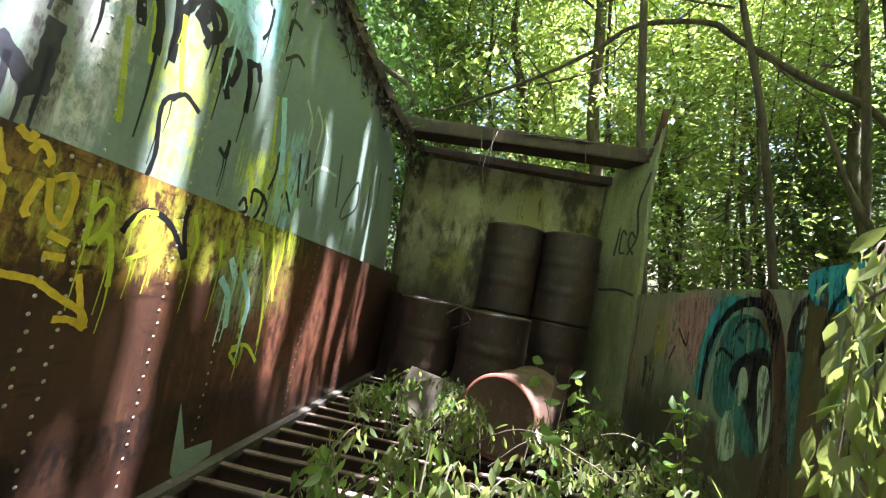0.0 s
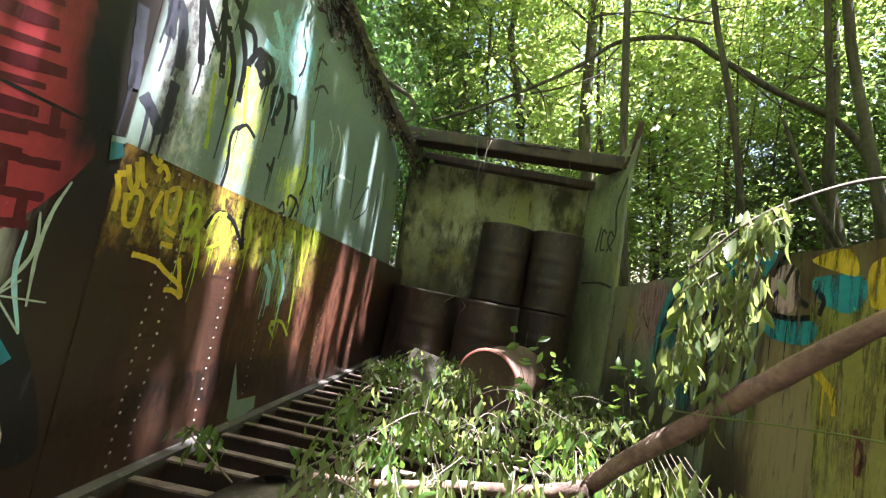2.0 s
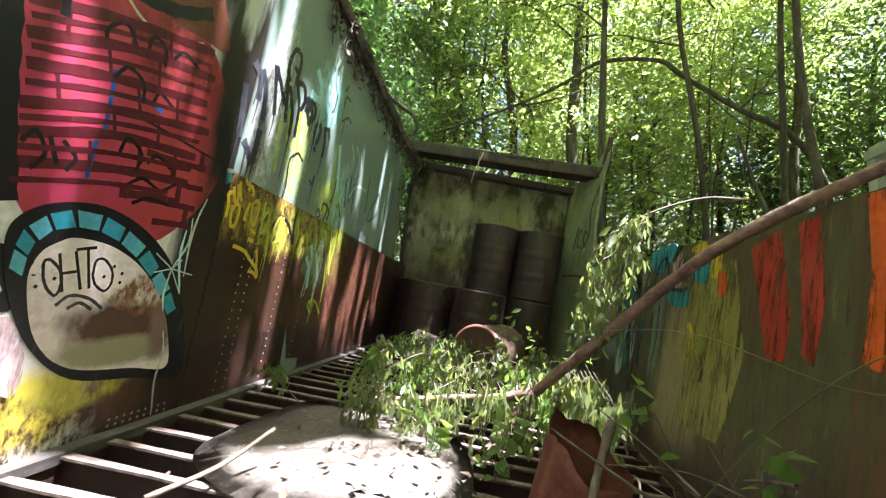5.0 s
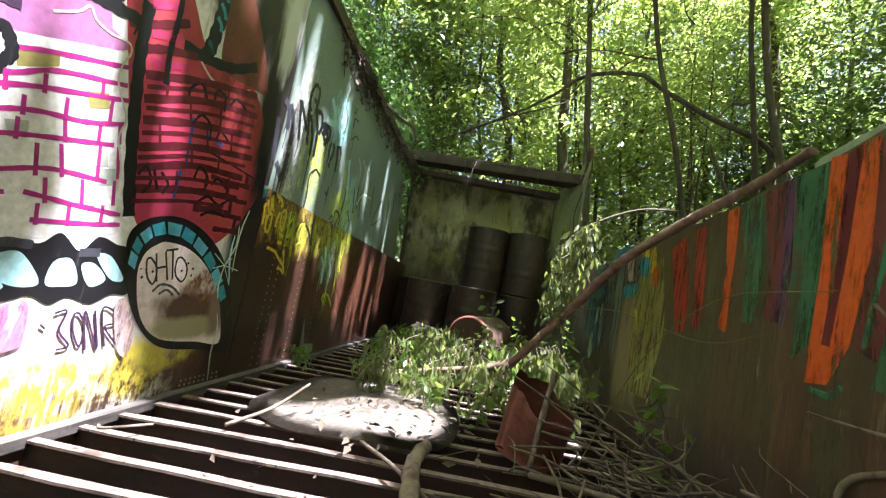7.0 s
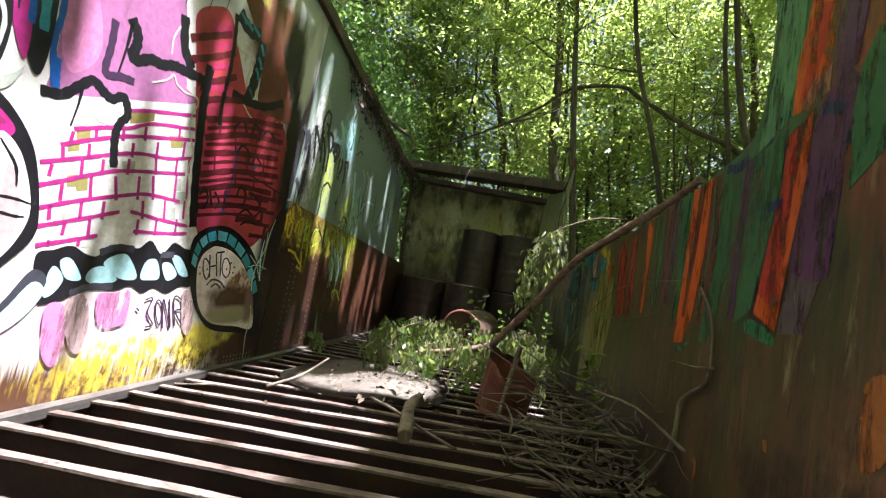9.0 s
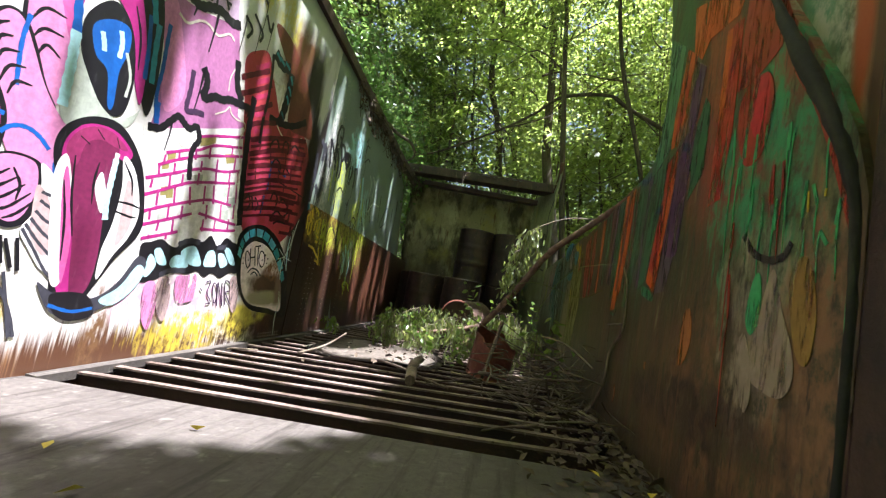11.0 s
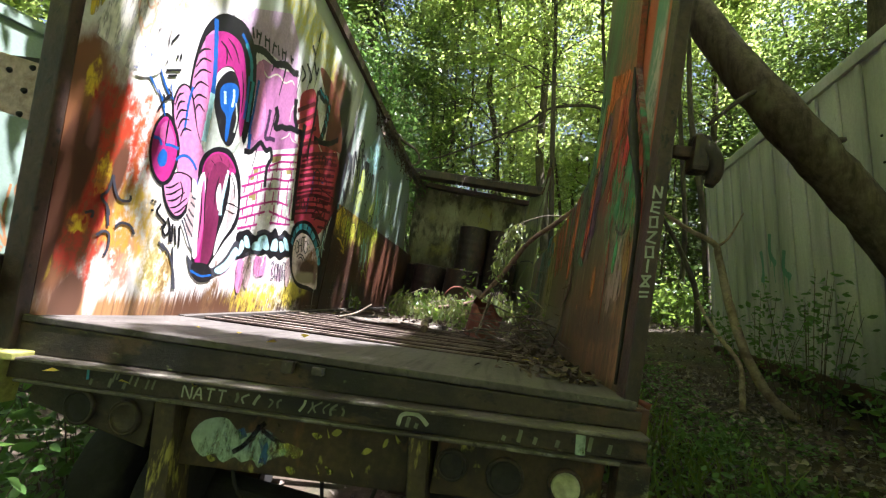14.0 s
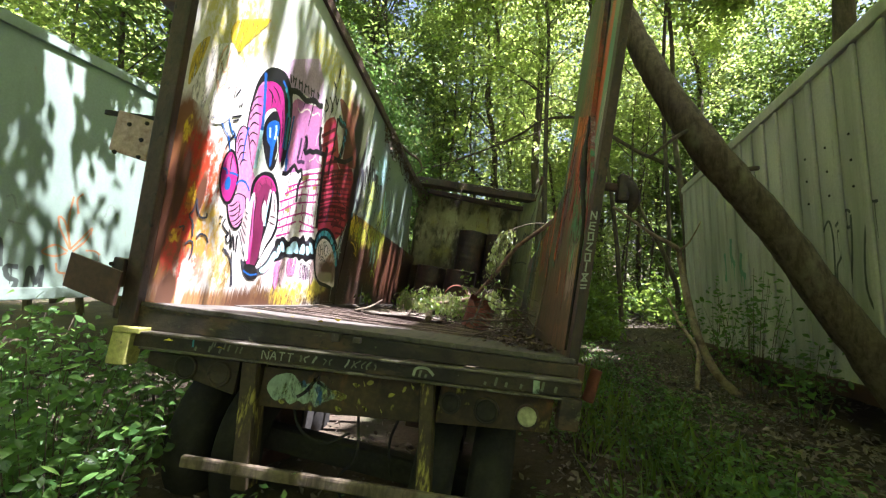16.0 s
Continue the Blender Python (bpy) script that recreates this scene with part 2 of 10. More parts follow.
M_GROUND = material("leaf_litter_soil", (0.07, 0.05, 0.032), [((0.035, 0.026, 0.018), 1.3, (1, 1, 1), 0.42, 0.66), ((0.13, 0.10, 0.065), 11, (1, 1, 1), 0.55, 0.72), ((0.045, 0.065, 0.02), 0.6, (1, 1, 1), 0.52, 0.7)], rough=0.95, bump=0.8, grain=25, bump_dist=0.03)
M_BOX_GREEN = material("weathered_green_paint", (0.19, 0.25, 0.215), [((0.12, 0.165, 0.14), 1.2, (1, 1, 0.4), 0.45, 0.7), ((0.16, 0.12, 0.08), 7, (2, 2, 0.3), 0.64, 0.8)], rough=0.5, bump=0.08, spread=0.05)
M_BOX_GREY = material("weathered_grey_paint", (0.52, 0.51, 0.475), [((0.30, 0.30, 0.265), 1.5, (1.5, 1.5, 0.25), 0.42, 0.68), ((0.14, 0.10, 0.06), 8, (2, 2, 0.3), 0.64, 0.8)], rough=0.55, bump=0.08, spread=0.05)
M_LEAF = leaf_material("fresh_leaf", (0.04, 0.095, 0.02), (0.11, 0.18, 0.045), (0.42, 0.60, 0.10), 0.42)
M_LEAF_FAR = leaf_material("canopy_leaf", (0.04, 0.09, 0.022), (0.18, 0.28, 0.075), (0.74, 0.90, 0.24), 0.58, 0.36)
# darker copy of the canopy leaf: shade put into its colour
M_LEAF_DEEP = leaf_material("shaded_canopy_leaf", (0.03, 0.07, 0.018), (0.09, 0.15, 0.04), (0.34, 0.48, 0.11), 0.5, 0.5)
M_PALE_BARK = material("pale_dead_bark", (0.33, 0.26, 0.17), [((0.16, 0.11, 0.07), 9, (1, 1, 1), 0.45, 0.62), ((0.44, 0.38, 0.28), 14, (1, 1, 1), 0.6, 0.75)], rough=0.85, bump=0.5)
M_LEAF_WILT = leaf_material("wilting_leaf", (0.035, 0.06, 0.02), (0.17, 0.20, 0.085), (0.50, 0.58, 0.15), 0.4, 0.4)
M_LEAF_BUSH = leaf_material("dark_bush_leaf", (0.04, 0.105, 0.028), (0.105, 0.20, 0.05), (0.30, 0.52, 0.12), 0.38, 0.4)
M_LITTER_OUT = material("grey_brown_litter", (0.20, 0.165, 0.13), [((0.09, 0.065, 0.045), 6, (1, 1, 1), 0.42, 0.6), ((0.32, 0.29, 0.25), 11, (1, 1, 1), 0.58, 0.7)], rough=0.5, bump=0)
M_TAIL = material("lichened_rusty_panel", (0.055, 0.034, 0.018), [((0.02, 0.014, 0.010), 6, (1, 1, 1), 0.45, 0.62), ((0.30, 0.28, 0.06), 13, (1, 1, 0.6), 0.62, 0.70), ((0.13, 0.06, 0.025), 9, (1, 1, 0.5), 0.58, 0.7)], rough=0.7, bump=0.4)
M_LITTER = material("dead_leaf", (0.10, 0.074, 0.05), [((0.045, 0.03, 0.02), 6, (1, 1, 1), 0.4, 0.7)], rough=0.85, bump=0)
M_YELLOW_LEAF = material("yellow_fallen_leaf", (0.55, 0.42, 0.04), (), rough=0.6, bump=0)
# ---- sprayed and rusted wall materials ----
def cloud(nt, cy, cz, ry, rz, amount=0.9, scale=6.0, stretch=(1, 1, 1), soft=0.5, patchy=True):
    """A mask for a sprayed patch round (cy, cz) on a side wall, with an uneven edge."""
    tc = nt.nodes.new("ShaderNodeTexCoord")
    mp = nt.nodes.new("ShaderNodeMapping")
    mp.vector_type = "POINT"
    mp.inputs["Location"].default_value = (0, -cy / ry, -cz / rz)
    mp.inputs["Scale"].default_value = (0, 1 / ry, 1 / rz)
    nt.links.new(tc.outputs["Object"], mp.inputs["Vector"])
    ln = nt.nodes.new("ShaderNodeVectorMath")
    ln.operation = "LENGTH"
    nt.links.new(mp.outputs[0], ln.inputs[0])
    ad = nt.nodes.new("ShaderNodeMath")
    ad.operation = "MULTIPLY_ADD"
    ad.inputs[1].default_value = amount
    nt.links.new(noise_node(nt, coords(nt, stretch), scale, 6.0, 0.65), ad.inputs[0])
    nt.links.new(ln.outputs["Value"], ad.inputs[2])
    mask = ramp(nt, ad.outputs[0], 1.0 + amount * 0.5, 1.0 + amount * 0.5 - soft)
    if patchy and amount > 1:
        mu = nt.nodes.new("ShaderNodeMath")
        mu.operation = "MULTIPLY"
        nt.links.new(mask, mu.inputs[0])
        nt.links.new(ramp(nt, noise_node(nt, coords(nt, (1, 1.2, 0.7)), 17, 8.0, 0.72), 0.40, 0.56), mu.inputs[1])
        mask = mu.outputs[0]
    return mask


def wall_material(name, base, clouds, layers=(), rough=0.35, bump=0.06, over=()):
    m = material(name, base, layers, rough, 0.0, bump, spread=0.05)
    nt = m.node_tree
    bsdf = nt.nodes["Principled BSDF"]
    col = bsdf.inputs["Base Color"].links[0].from_socket
    for colour, *where in clouds:
        col = mix(nt, cloud(nt, *where), col, colour)
    for colour, scale, stretch, lo, hi in over:
        col = mix(nt, ramp(nt, noise_node(nt, coords(nt, stretch), scale, 8.0, 0.7), lo, hi), col, colour)
    nt.links.new(col, bsdf.inputs["Base Color"])
    return m


RED, ORANGE, YELLOW = (0.50, 0.04, 0.02), (0.62, 0.20, 0.03), (0.72, 0.52, 0.03)
BLACK, MAGENTA, PINK = (0.012, 0.011, 0.014), (0.42, 0.03, 0.22), (0.66, 0.30, 0.52)
STREAK = (1, 5, 0.35)
M_WALL_WHITE = wall_material("white_sprayed_wall", (0.74, 0.72, 0.70), [
    ((0.45, 0.50, 0.42), 1.2, 2.6, 2.2, 0.75, 0.8, 3, (1, 1, 1), 0.5),
    ((0.55, 0.50, 0.12), 0.1, 1.9, 0.5, 0.45, 1.2, 3, (1, 1, 1), 0.4),
    ((0.50, 0.45, 0.08), 1.5, 2.35, 0.5, 0.22, 1.4, 4, (1, 1, 1), 0.4),
    ((0.30, 0.11, 0.05), 0.02, 0.55, 0.26, 0.72, 1.2, 4, (1, 2, 0.6), 0.5),
    (RED, 0.16, 0.80, 0.13, 0.30, 1.4, 6, (1, 2, 0.8), 0.35),
    (ORANGE, 0.22, 0.42, 0.22, 0.20, 1.6, 7, (1, 2, 0.6), 0.35),
    (YELLOW, 0.13, 0.62, 0.14, 0.18, 1.8, 9, (1, 1, 1), 0.3),
    (YELLOW, 0.56, 0.26, 0.14, 0.16, 1.2, 6, (1, 2, 0.6), 0.4),
    ((0.36, 0.19, 0.08), 0.3, 0.03, 0.9, 0.12, 1.6, 7, (1, 7, 0.12), 0.5, False),
    ((0.10, 0.045, 0.025), 1.2, 0.02, 0.9, 0.20, 1.8, 8, (1, 7, 0.10), 0.45, False),
    ((0.60, 0.50, 0.06), 2.15, 0.17, 0.22, 0.16, 1.0, 6, (1, 1.5, 0.8), 0.4),
    ((0.10, 0.045, 0.022), 2.5, 0.16, 0.24, 0.30, 0.9, 6, (1, 2, 0.6), 0.4),
    ((0.52, 0.10, 0.03), 0.24, 0.85, 0.14, 0.36, 1.5, 8, (1, 2, 0.6), 0.35),
    ((0.66, 0.44, 0.08), 0.32, 0.48, 0.22, 0.24, 1.5, 8, (1, 2, 0.6), 0.35),
    ((0.62, 0.36, 0.52), 1.5, 0.31, 0.55, 0.15, 1.1, 6, (1, 2, 0.6), 0.4),
    ((0.16, 0.085, 0.04), 1.05, 0.16, 0.08, 0.30, 1.5, 9, (1, 5, 0.35), 0.45),
    ((0.22, 0.12, 0.05), 1.36, 0.14, 0.06, 0.26, 1.5, 9, (1, 5, 0.35), 0.45),
    ((0.20, 0.12, 0.05), 0.62, 0.20, 0.06, 0.30, 1.5, 9, (1, 5, 0.35), 0.45),
    ((0.26, 0.15, 0.07), 1.8, 0.12, 0.06, 0.2, 1.5, 9, (1, 5, 0.35), 0.45),
    ((0.55, 0.42, 0.05), 1.7, 0.12, 0.5, 0.14, 1.8, 6, STREAK, 0.3),
    ((0.05, 0.025, 0.018), 2.3, 0.05, 0.5, 0.22, 1.2, 6, STREAK, 0.3),
    ((0.04, 0.023, 0.018), 2.74, 0.5, 0.24, 0.95, 0.6, 5, (1, 3, 0.4), 0.3),
    ((0.50, 0.45, 0.06), 2.28, 0.22, 0.22, 0.10, 1.2, 6, (1, 1, 1), 0.4),
    ((0.022, 0.017, 0.016), 2.70, 1.55, 0.22, 1.0, 0.6, 4, (1, 2, 0.5), 0.4),
    ((0.16, 0.07, 0.04), 2.25, 2.05, 0.36, 0.40, 0.9, 5, (1, 1, 1), 0.4),
    ((0.02, 0.016, 0.016), 2.44, 2.0, 0.15, 0.45, 0.7, 4, (1, 2, 0.5), 0.35),
    ((0.62, 0.62, 0.58), 2.68, 2.12, 0.09, 0.40, 0.9, 6, (1, 3, 0.5), 0.35),
    ((0.42, 0.38, 0.07), 1.95, 2.25, 0.16, 0.22, 1.1, 5, (1, 2, 0.6), 0.4),
    (RED, 0.10, 0.86, 0.15, 0.15, 1.5, 9, (1, 2, 0.7), 0.25),
    (RED, 0.20, 0.78, 0.05, 0.22, 1.3, 8, (1, 2, 0.5), 0.3),
    (YELLOW, 0.13, 0.70, 0.10, 0.10, 1.6, 10, (1, 1.5, 0.8), 0.25),
    (YELLOW, 0.0, 1.02, 0.08, 0.13, 1.3, 8, (1, 1, 1), 0.3),
    (RED, 0.15, 0.40, 0.14, 0.13, 1.5, 9, (1, 2, 0.7), 0.25),
    ((0.60, 0.22, 0.16), 0.27, 0.26, 0.16, 0.20, 1.4, 8, (1, 2, 0.5), 0.3),
    (ORANGE, 0.08, 0.56, 0.10, 0.12, 1.5, 9, (1, 1, 1), 0.25),
    ((0.30, 0.24, 0.09), 0.50, 0.32, 0.07, 0.22, 1.2, 7, (1, 2, 0.5), 0.35),
    ((0.20, 0.085, 0.04), 0.03, 0.62, 0.24, 0.66, 0.9, 5, (1, 2, 0.6), 0.3),
    ((0.22, 0.09, 0.04), -0.07, 0.95, 0.15, 0.36, 0.7, 5, (1, 2, 0.6), 0.25),
    ((0.45, 0.045, 0.02), 0.10, 0.82, 0.11, 0.34, 1.9, 9, (1, 2, 0.5), 0.25),
    ((0.45, 0.05, 0.03), 0.14, 0.36, 0.16, 0.20, 1.9, 9, (1, 2, 0.5), 0.25),
    (YELLOW, -0.04, 1.06, 0.035, 0.10, 1.9, 11, (1, 2, 0.6), 0.2),
    (YELLOW, 0.12, 0.68, 0.04, 0.10, 1.9, 12, (1, 2, 0.6), 0.2),
    (YELLOW, 0.06, 0.44, 0.05, 0.05, 1.9, 12, (1, 2, 0.6), 0.2),
    ((0.66, 0.30, 0.05), 0.26, 0.44, 0.10, 0.12, 1.9, 10, (1, 2, 0.6), 0.25),
    (YELLOW, -0.03, 0.25, 0.03, 0.07, 1.9, 12, (1, 2, 0.6), 0.2),
    ((0.68, 0.52, 0.46), 0.22, 0.18, 0.05, 0.20, 1.0, 9, (1, 4, 0.4), 0.35),
    ((0.30, 0.02, 0.015), 0.03, 0.95, 0.06, 0.16, 1.6, 12, (1, 2, 0.6), 0.25),
    ((0.28, 0.02, 0.015), 0.10, 0.55, 0.08, 0.14, 1.6, 12, (1, 2, 0.6), 0.25),
    ((0.10, 0.04, 0.025), -0.05, 0.5, 0.06, 0.5, 1.0, 7, (1, 3, 0.5), 0.3),
    ((0.07, 0.03, 0.02), 0.02, 0.75, 0.05, 0.28, 0.9, 8, (1, 2, 0.5), 0.3),
    ((0.12, 0.05, 0.03), 0.19, 0.72, 0.04, 0.16, 0.9, 9, (1, 2, 0.5), 0.3),
    ((0.11, 0.05, 0.03), 0.10, 0.10, 0.10, 0.14, 0.9, 9, (1, 3, 0.4), 0.3),
], [((0.60, 0.55, 0.52), 2.0, (1, 1, 0.5), 0.5, 0.8), ((0.33, 0.17, 0.08), 12, (1, 2.5, 0.25), 0.68, 0.8)])
LIME = (0.42, 0.50, 0.04)
M_WALL_RUST = wall_material("rusted_wall_sheet", (0.062, 0.030, 0.020), [
    ((0.04, 0.024, 0.018), 2.82, 0.55, 0.17, 0.9, 0.8, 4, (1, 2, 0.5), 0.4),
    ((0.26, 0.15, 0.035), 3.35, 1.02, 0.8, 0.24, 1.8, 9, (1, 1.4, 0.7), 0.3),
    ((0.34, 0.34, 0.05), 3.6, 0.98, 0.8, 0.16, 2.2, 13, (1, 3, 0.6), 0.22),
    ((0.28, 0.33, 0.04), 4.15, 0.92, 0.35, 0.28, 2.4, 13, (1, 4, 0.5), 0.25),
    ((0.40, 0.55, 0.38), 3.95, 0.80, 0.22, 0.20, 2.2, 11, (1, 4, 0.4), 0.25),
    ((0.14, 0.055, 0.032), 4.8, 0.6, 1.3, 0.5, 1.6, 5, STREAK, 0.3),
    ((0.015, 0.010, 0.009), 3.6, 0.25, 0.9, 0.10, 1.6, 7, (1, 0.6, 2), 0.3),
], [((0.028, 0.013, 0.010), 2.2, (1, 1, 0.35), 0.42, 0.62), ((0.10, 0.042, 0.02), 9, (1, 2.2, 0.25), 0.55, 0.75), ((0.24, 0.20, 0.14), 16, (1, 1.5, 0.5), 0.70, 0.80)], rough=0.34, bump=0.2, over=[((0.03, 0.016, 0.011), 10, (1, 0.5, 2.2), 0.56, 0.66), ((0.15, 0.07, 0.035), 16, (1, 2, 0.5), 0.62, 0.72)])
M_WALL_PALE = wall_material("pale_green_enamel", (0.20, 0.255, 0.225), [
    ((0.04, 0.034, 0.034), 2.76, 1.75, 0.08, 0.7, 0.7, 4, (1, 2, 0.5), 0.4),
    ((0.62, 0.62, 0.60), 3.0, 1.6, 0.17, 0.6, 1.4, 7, (1, 3, 0.5), 0.35),
    ((0.10, 0.09, 0.09), 2.93, 1.5, 0.08, 0.4, 1.8, 8, (1, 3, 0.5), 0.3),
    ((0.32, 0.58, 0.62), 3.62, 1.95, 0.26, 0.24, 1.4, 6, (1, 2, 0.6), 0.3),
    ((0.40, 0.46, 0.10), 3.36, 1.45, 0.14, 0.30, 2.2, 9, (1, 6, 0.35), 0.22),
    ((0.46, 0.54, 0.06), 4.0, 1.30, 0.30, 0.16, 2.4, 9, (1, 6, 0.35), 0.25),
    ((0.34, 0.58, 0.62), 4.15, 1.38, 0.14, 0.28, 1.6, 9, (1, 4, 0.5), 0.25),
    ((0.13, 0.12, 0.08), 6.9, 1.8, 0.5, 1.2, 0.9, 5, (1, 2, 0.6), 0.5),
], [((0.25, 0.32, 0.275), 1.6, (1, 1, 0.5), 0.45, 0.75), ((0.20, 0.12, 0.07), 11, (1, 2.5, 0.3), 0.66, 0.78)])
M_WALL_RIGHT = wall_material("green_brown_wall", (0.085, 0.06, 0.03), [
    ((0.27, 0.21, 0.12), 3.30, 0.68, 0.46, 0.66, 0.8, 4, (1, 2, 0.5), 0.5),
    ((0.16, 0.21, 0.17), 3.72, 0.85, 0.16, 0.40, 1.0, 5, (1, 2, 0.6), 0.4),
    ((0.025, 0.02, 0.018), 3.75, 0.25, 0.25, 0.30, 0.9, 5, (1, 2, 0.6), 0.4),
    ((0.075, 0.085, 0.035), 2.5, 0.9, 0.5, 0.6, 1.2, 4, (1, 4, 0.4), 0.4),
    ((0.035, 0.11, 0.055), 1.45, 1.2, 0.55, 0.5, 1.3, 4, (1, 6, 0.4), 0.4),
    ((0.22, 0.055, 0.035), 0.60, 1.35, 0.42, 0.50, 1.0, 5, (1, 4, 0.3), 0.4),
    ((0.04, 0.11, 0.05), 1.08, 2.0, 0.30, 0.9, 1.0, 5, (1, 4, 0.3), 0.4),
    ((0.30, 0.07, 0.03), 0.60, 2.0, 0.35, 0.9, 1.6, 5, (1, 5, 0.35), 0.3),
    ((0.18, 0.085, 0.045), 0.5, 0.45, 0.5, 0.5, 1.2, 4, (1, 3, 0.4), 0.5),
    ((0.05, 0.26, 0.12), 0.42, 1.05, 0.30, 0.42, 2.4, 8, (1, 4, 0.5), 0.22),
    ((0.40, 0.38, 0.29), 0.36, 1.75, 0.20, 0.36, 1.2, 6, (1, 2, 0.6), 0.3),
    ((0.34, 0.27, 0.20), 0.42, 0.68, 0.16, 0.26, 2.0, 9, (1, 4, 0.6), 0.25),
    ((0.24, 0.12, 0.06), 0.24, 0.55, 0.12, 0.6, 1.4, 6, (1, 4, 0.4), 0.35),
    ((0.04, 0.022, 0.016), 0.75, 0.42, 0.5, 0.10, 1.6, 6, (1, 2, 1), 0.3),
    ((0.05, 0.03, 0.04), 2.0, 0.25, 0.7, 0.25, 1.4, 5, (1, 3, 0.5), 0.4),
    ((0.04, 0.028, 0.02), 2.0, 0.08, 2.4, 0.25, 0.9, 4, (1, 2, 0.6), 0.5),
], [((0.04, 0.05, 0.022), 2.6, (1, 3.2, 0.22), 0.44, 0.6), ((0.17, 0.12, 0.05), 5, (1, 3, 0.3), 0.58, 0.70), ((0.13, 0.05, 0.035), 3.1, (1, 3.2, 0.16), 0.50, 0.68), ((0.025, 0.018, 0.014), 14, (1, 3, 0.4), 0.56, 0.70), ((0.22, 0.16, 0.09), 30, (1, 3, 0.4), 0.66, 0.76)], rough=0.42, bump=0.25, over=[((0.055, 0.036, 0.02), 4, (1, 2.5, 0.4), 0.50, 0.66), ((0.26, 0.24, 0.13), 9, (1, 2, 0.35), 0.60, 0.72), ((0.02, 0.015, 0.011), 13, (1, 4, 0.6), 0.57, 0.66), ((0.16, 0.07, 0.035), 6, (1, 5, 0.25), 0.58, 0.70)])
M_SKIN = wall_material("paint_streaked_skin", (0.20, 0.17, 0.11), [
    ((0.10, 0.24, 0.15), 0.36, 1.75, 0.14, 0.8, 0.9, 5, (1, 5, 0.3), 0.4),
    ((0.44, 0.42, 0.35), 0.30, 1.45, 0.10, 0.45, 1.4, 7, (1, 4, 0.35), 0.35),
    ((0.42, 0.09, 0.03), 0.50, 1.9, 0.10, 0.9, 1.0, 6, (1, 5, 0.25), 0.35),
    ((0.40, 0.08, 0.03), 0.20, 1.7, 0.05, 0.8, 0.9, 6, (1, 5, 0.25), 0.35),
    ((0.10, 0.05, 0.03), 0.15, 1.0, 0.05, 1.0, 0.9, 6, (1, 5, 0.25), 0.35),
], [((0.08, 0.07, 0.045), 5, (1, 2, 0.4), 0.48, 0.66), ((0.30, 0.27, 0.20), 9, (1, 3, 0.3), 0.58, 0.70)], rough=0.5, bump=0.2, over=[((0.42, 0.12, 0.05), 11, (1, 6, 0.2), 0.60, 0.68), ((0.05, 0.20, 0.11), 9, (1, 5, 0.25), 0.60, 0.70)])
M_PANEL = wall_material("graffiti_panel_paint", (0.20, 0.22, 0.18), [
    ((0.26, 0.23, 0.17), 5.9, 0.85, 0.5, 0.7, 1.0, 4, (1, 1, 1), 0.4),
    ((0.42, 0.25, 0.27), 5.05, 1.0, 0.45, 0.35, 1.2, 4, (1, 1, 1), 0.4),
    ((0.30, 0.27, 0.07), 5.45, 0.95, 0.12, 0.2, 1.4, 6, (1, 2, 1), 0.4),
    ((0.03, 0.025, 0.02), 5.6, 0.62, 0.14, 0.26, 1.2, 5, (1, 2, 0.6), 0.4),
    ((0.09, 0.30, 0.30), 4.42, 0.85, 0.30, 0.42, 1.2, 5, (1, 2, 0.6), 0.4),
    ((0.07, 0.045, 0.038), 4.24, 0.7, 0.13, 0.6, 1.0, 5, (1, 2, 0.5), 0.4),
    ((0.05, 0.045, 0.03), 4.5, 0.42, 0.35, 0.2, 1.2, 6, (1, 2, 0.6), 0.4),
    ((0.07, 0.06, 0.045), 5.2, 0.25, 1.2, 0.4, 1.0, 4, (1, 2, 0.6), 0.5),
], [((0.09, 0.085, 0.055), 3, (1, 2, 0.4), 0.5, 0.7), ((0.04, 0.035, 0.03), 16, (1, 2, 0.5), 0.60, 0.72), ((0.42, 0.42, 0.38), 24, (1, 2, 0.5), 0.68, 0.76)], rough=0.45, over=[((0.05, 0.045, 0.035), 7, (1, 2, 0.5), 0.54, 0.66), ((0.36, 0.37, 0.33), 12, (1, 2, 0.5), 0.62, 0.72)])
M_WALL_FRONT = wall_material("mouldy_front_wall", (0.27, 0.245, 0.15), [], [((0.055, 0.05, 0.028), 2.6, (1, 1, 0.5), 0.44, 0.56), ((0.40, 0.37, 0.25), 3.4, (1, 1, 0.6), 0.54, 0.66), ((0.30, 0.26, 0.06), 1.3, (1, 1, 1), 0.58, 0.72), ((0.10, 0.05, 0.025), 7, (2, 1, 0.3), 0.58, 0.70), ((0.02, 0.017, 0.012), 18, (1.5, 1, 0.7), 0.62, 0.70)], rough=0.7, bump=0.3)
# old damp in the foot of the front wall
nt_ = M_WALL_FRONT.node_tree
sep_ = nt_.nodes.new("ShaderNodeSeparateXYZ")
nt_.links.new(coords(nt_), sep_.inputs[0])
damp = nt_.nodes.new("ShaderNodeMath")
damp.operation = "MULTIPLY_ADD"
damp.inputs[1].default_value = 0.9
nt_.links.new(noise_node(nt_, coords(nt_, (1, 1, 0.6)), 3.0, 7.0, 0.7), damp.inputs[0])
nt_.links.new(sep_.outputs["Z"], damp.inputs[2])
bs_ = nt_.nodes["Principled BSDF"]
nt_.links.new(mix(nt_, ramp(nt_, damp.outputs[0], 1.85, 1.25), bs_.inputs["Base Color"].links[0].from_socket, (0.05, 0.036, 0.02)), bs_.inputs["Base Color"])
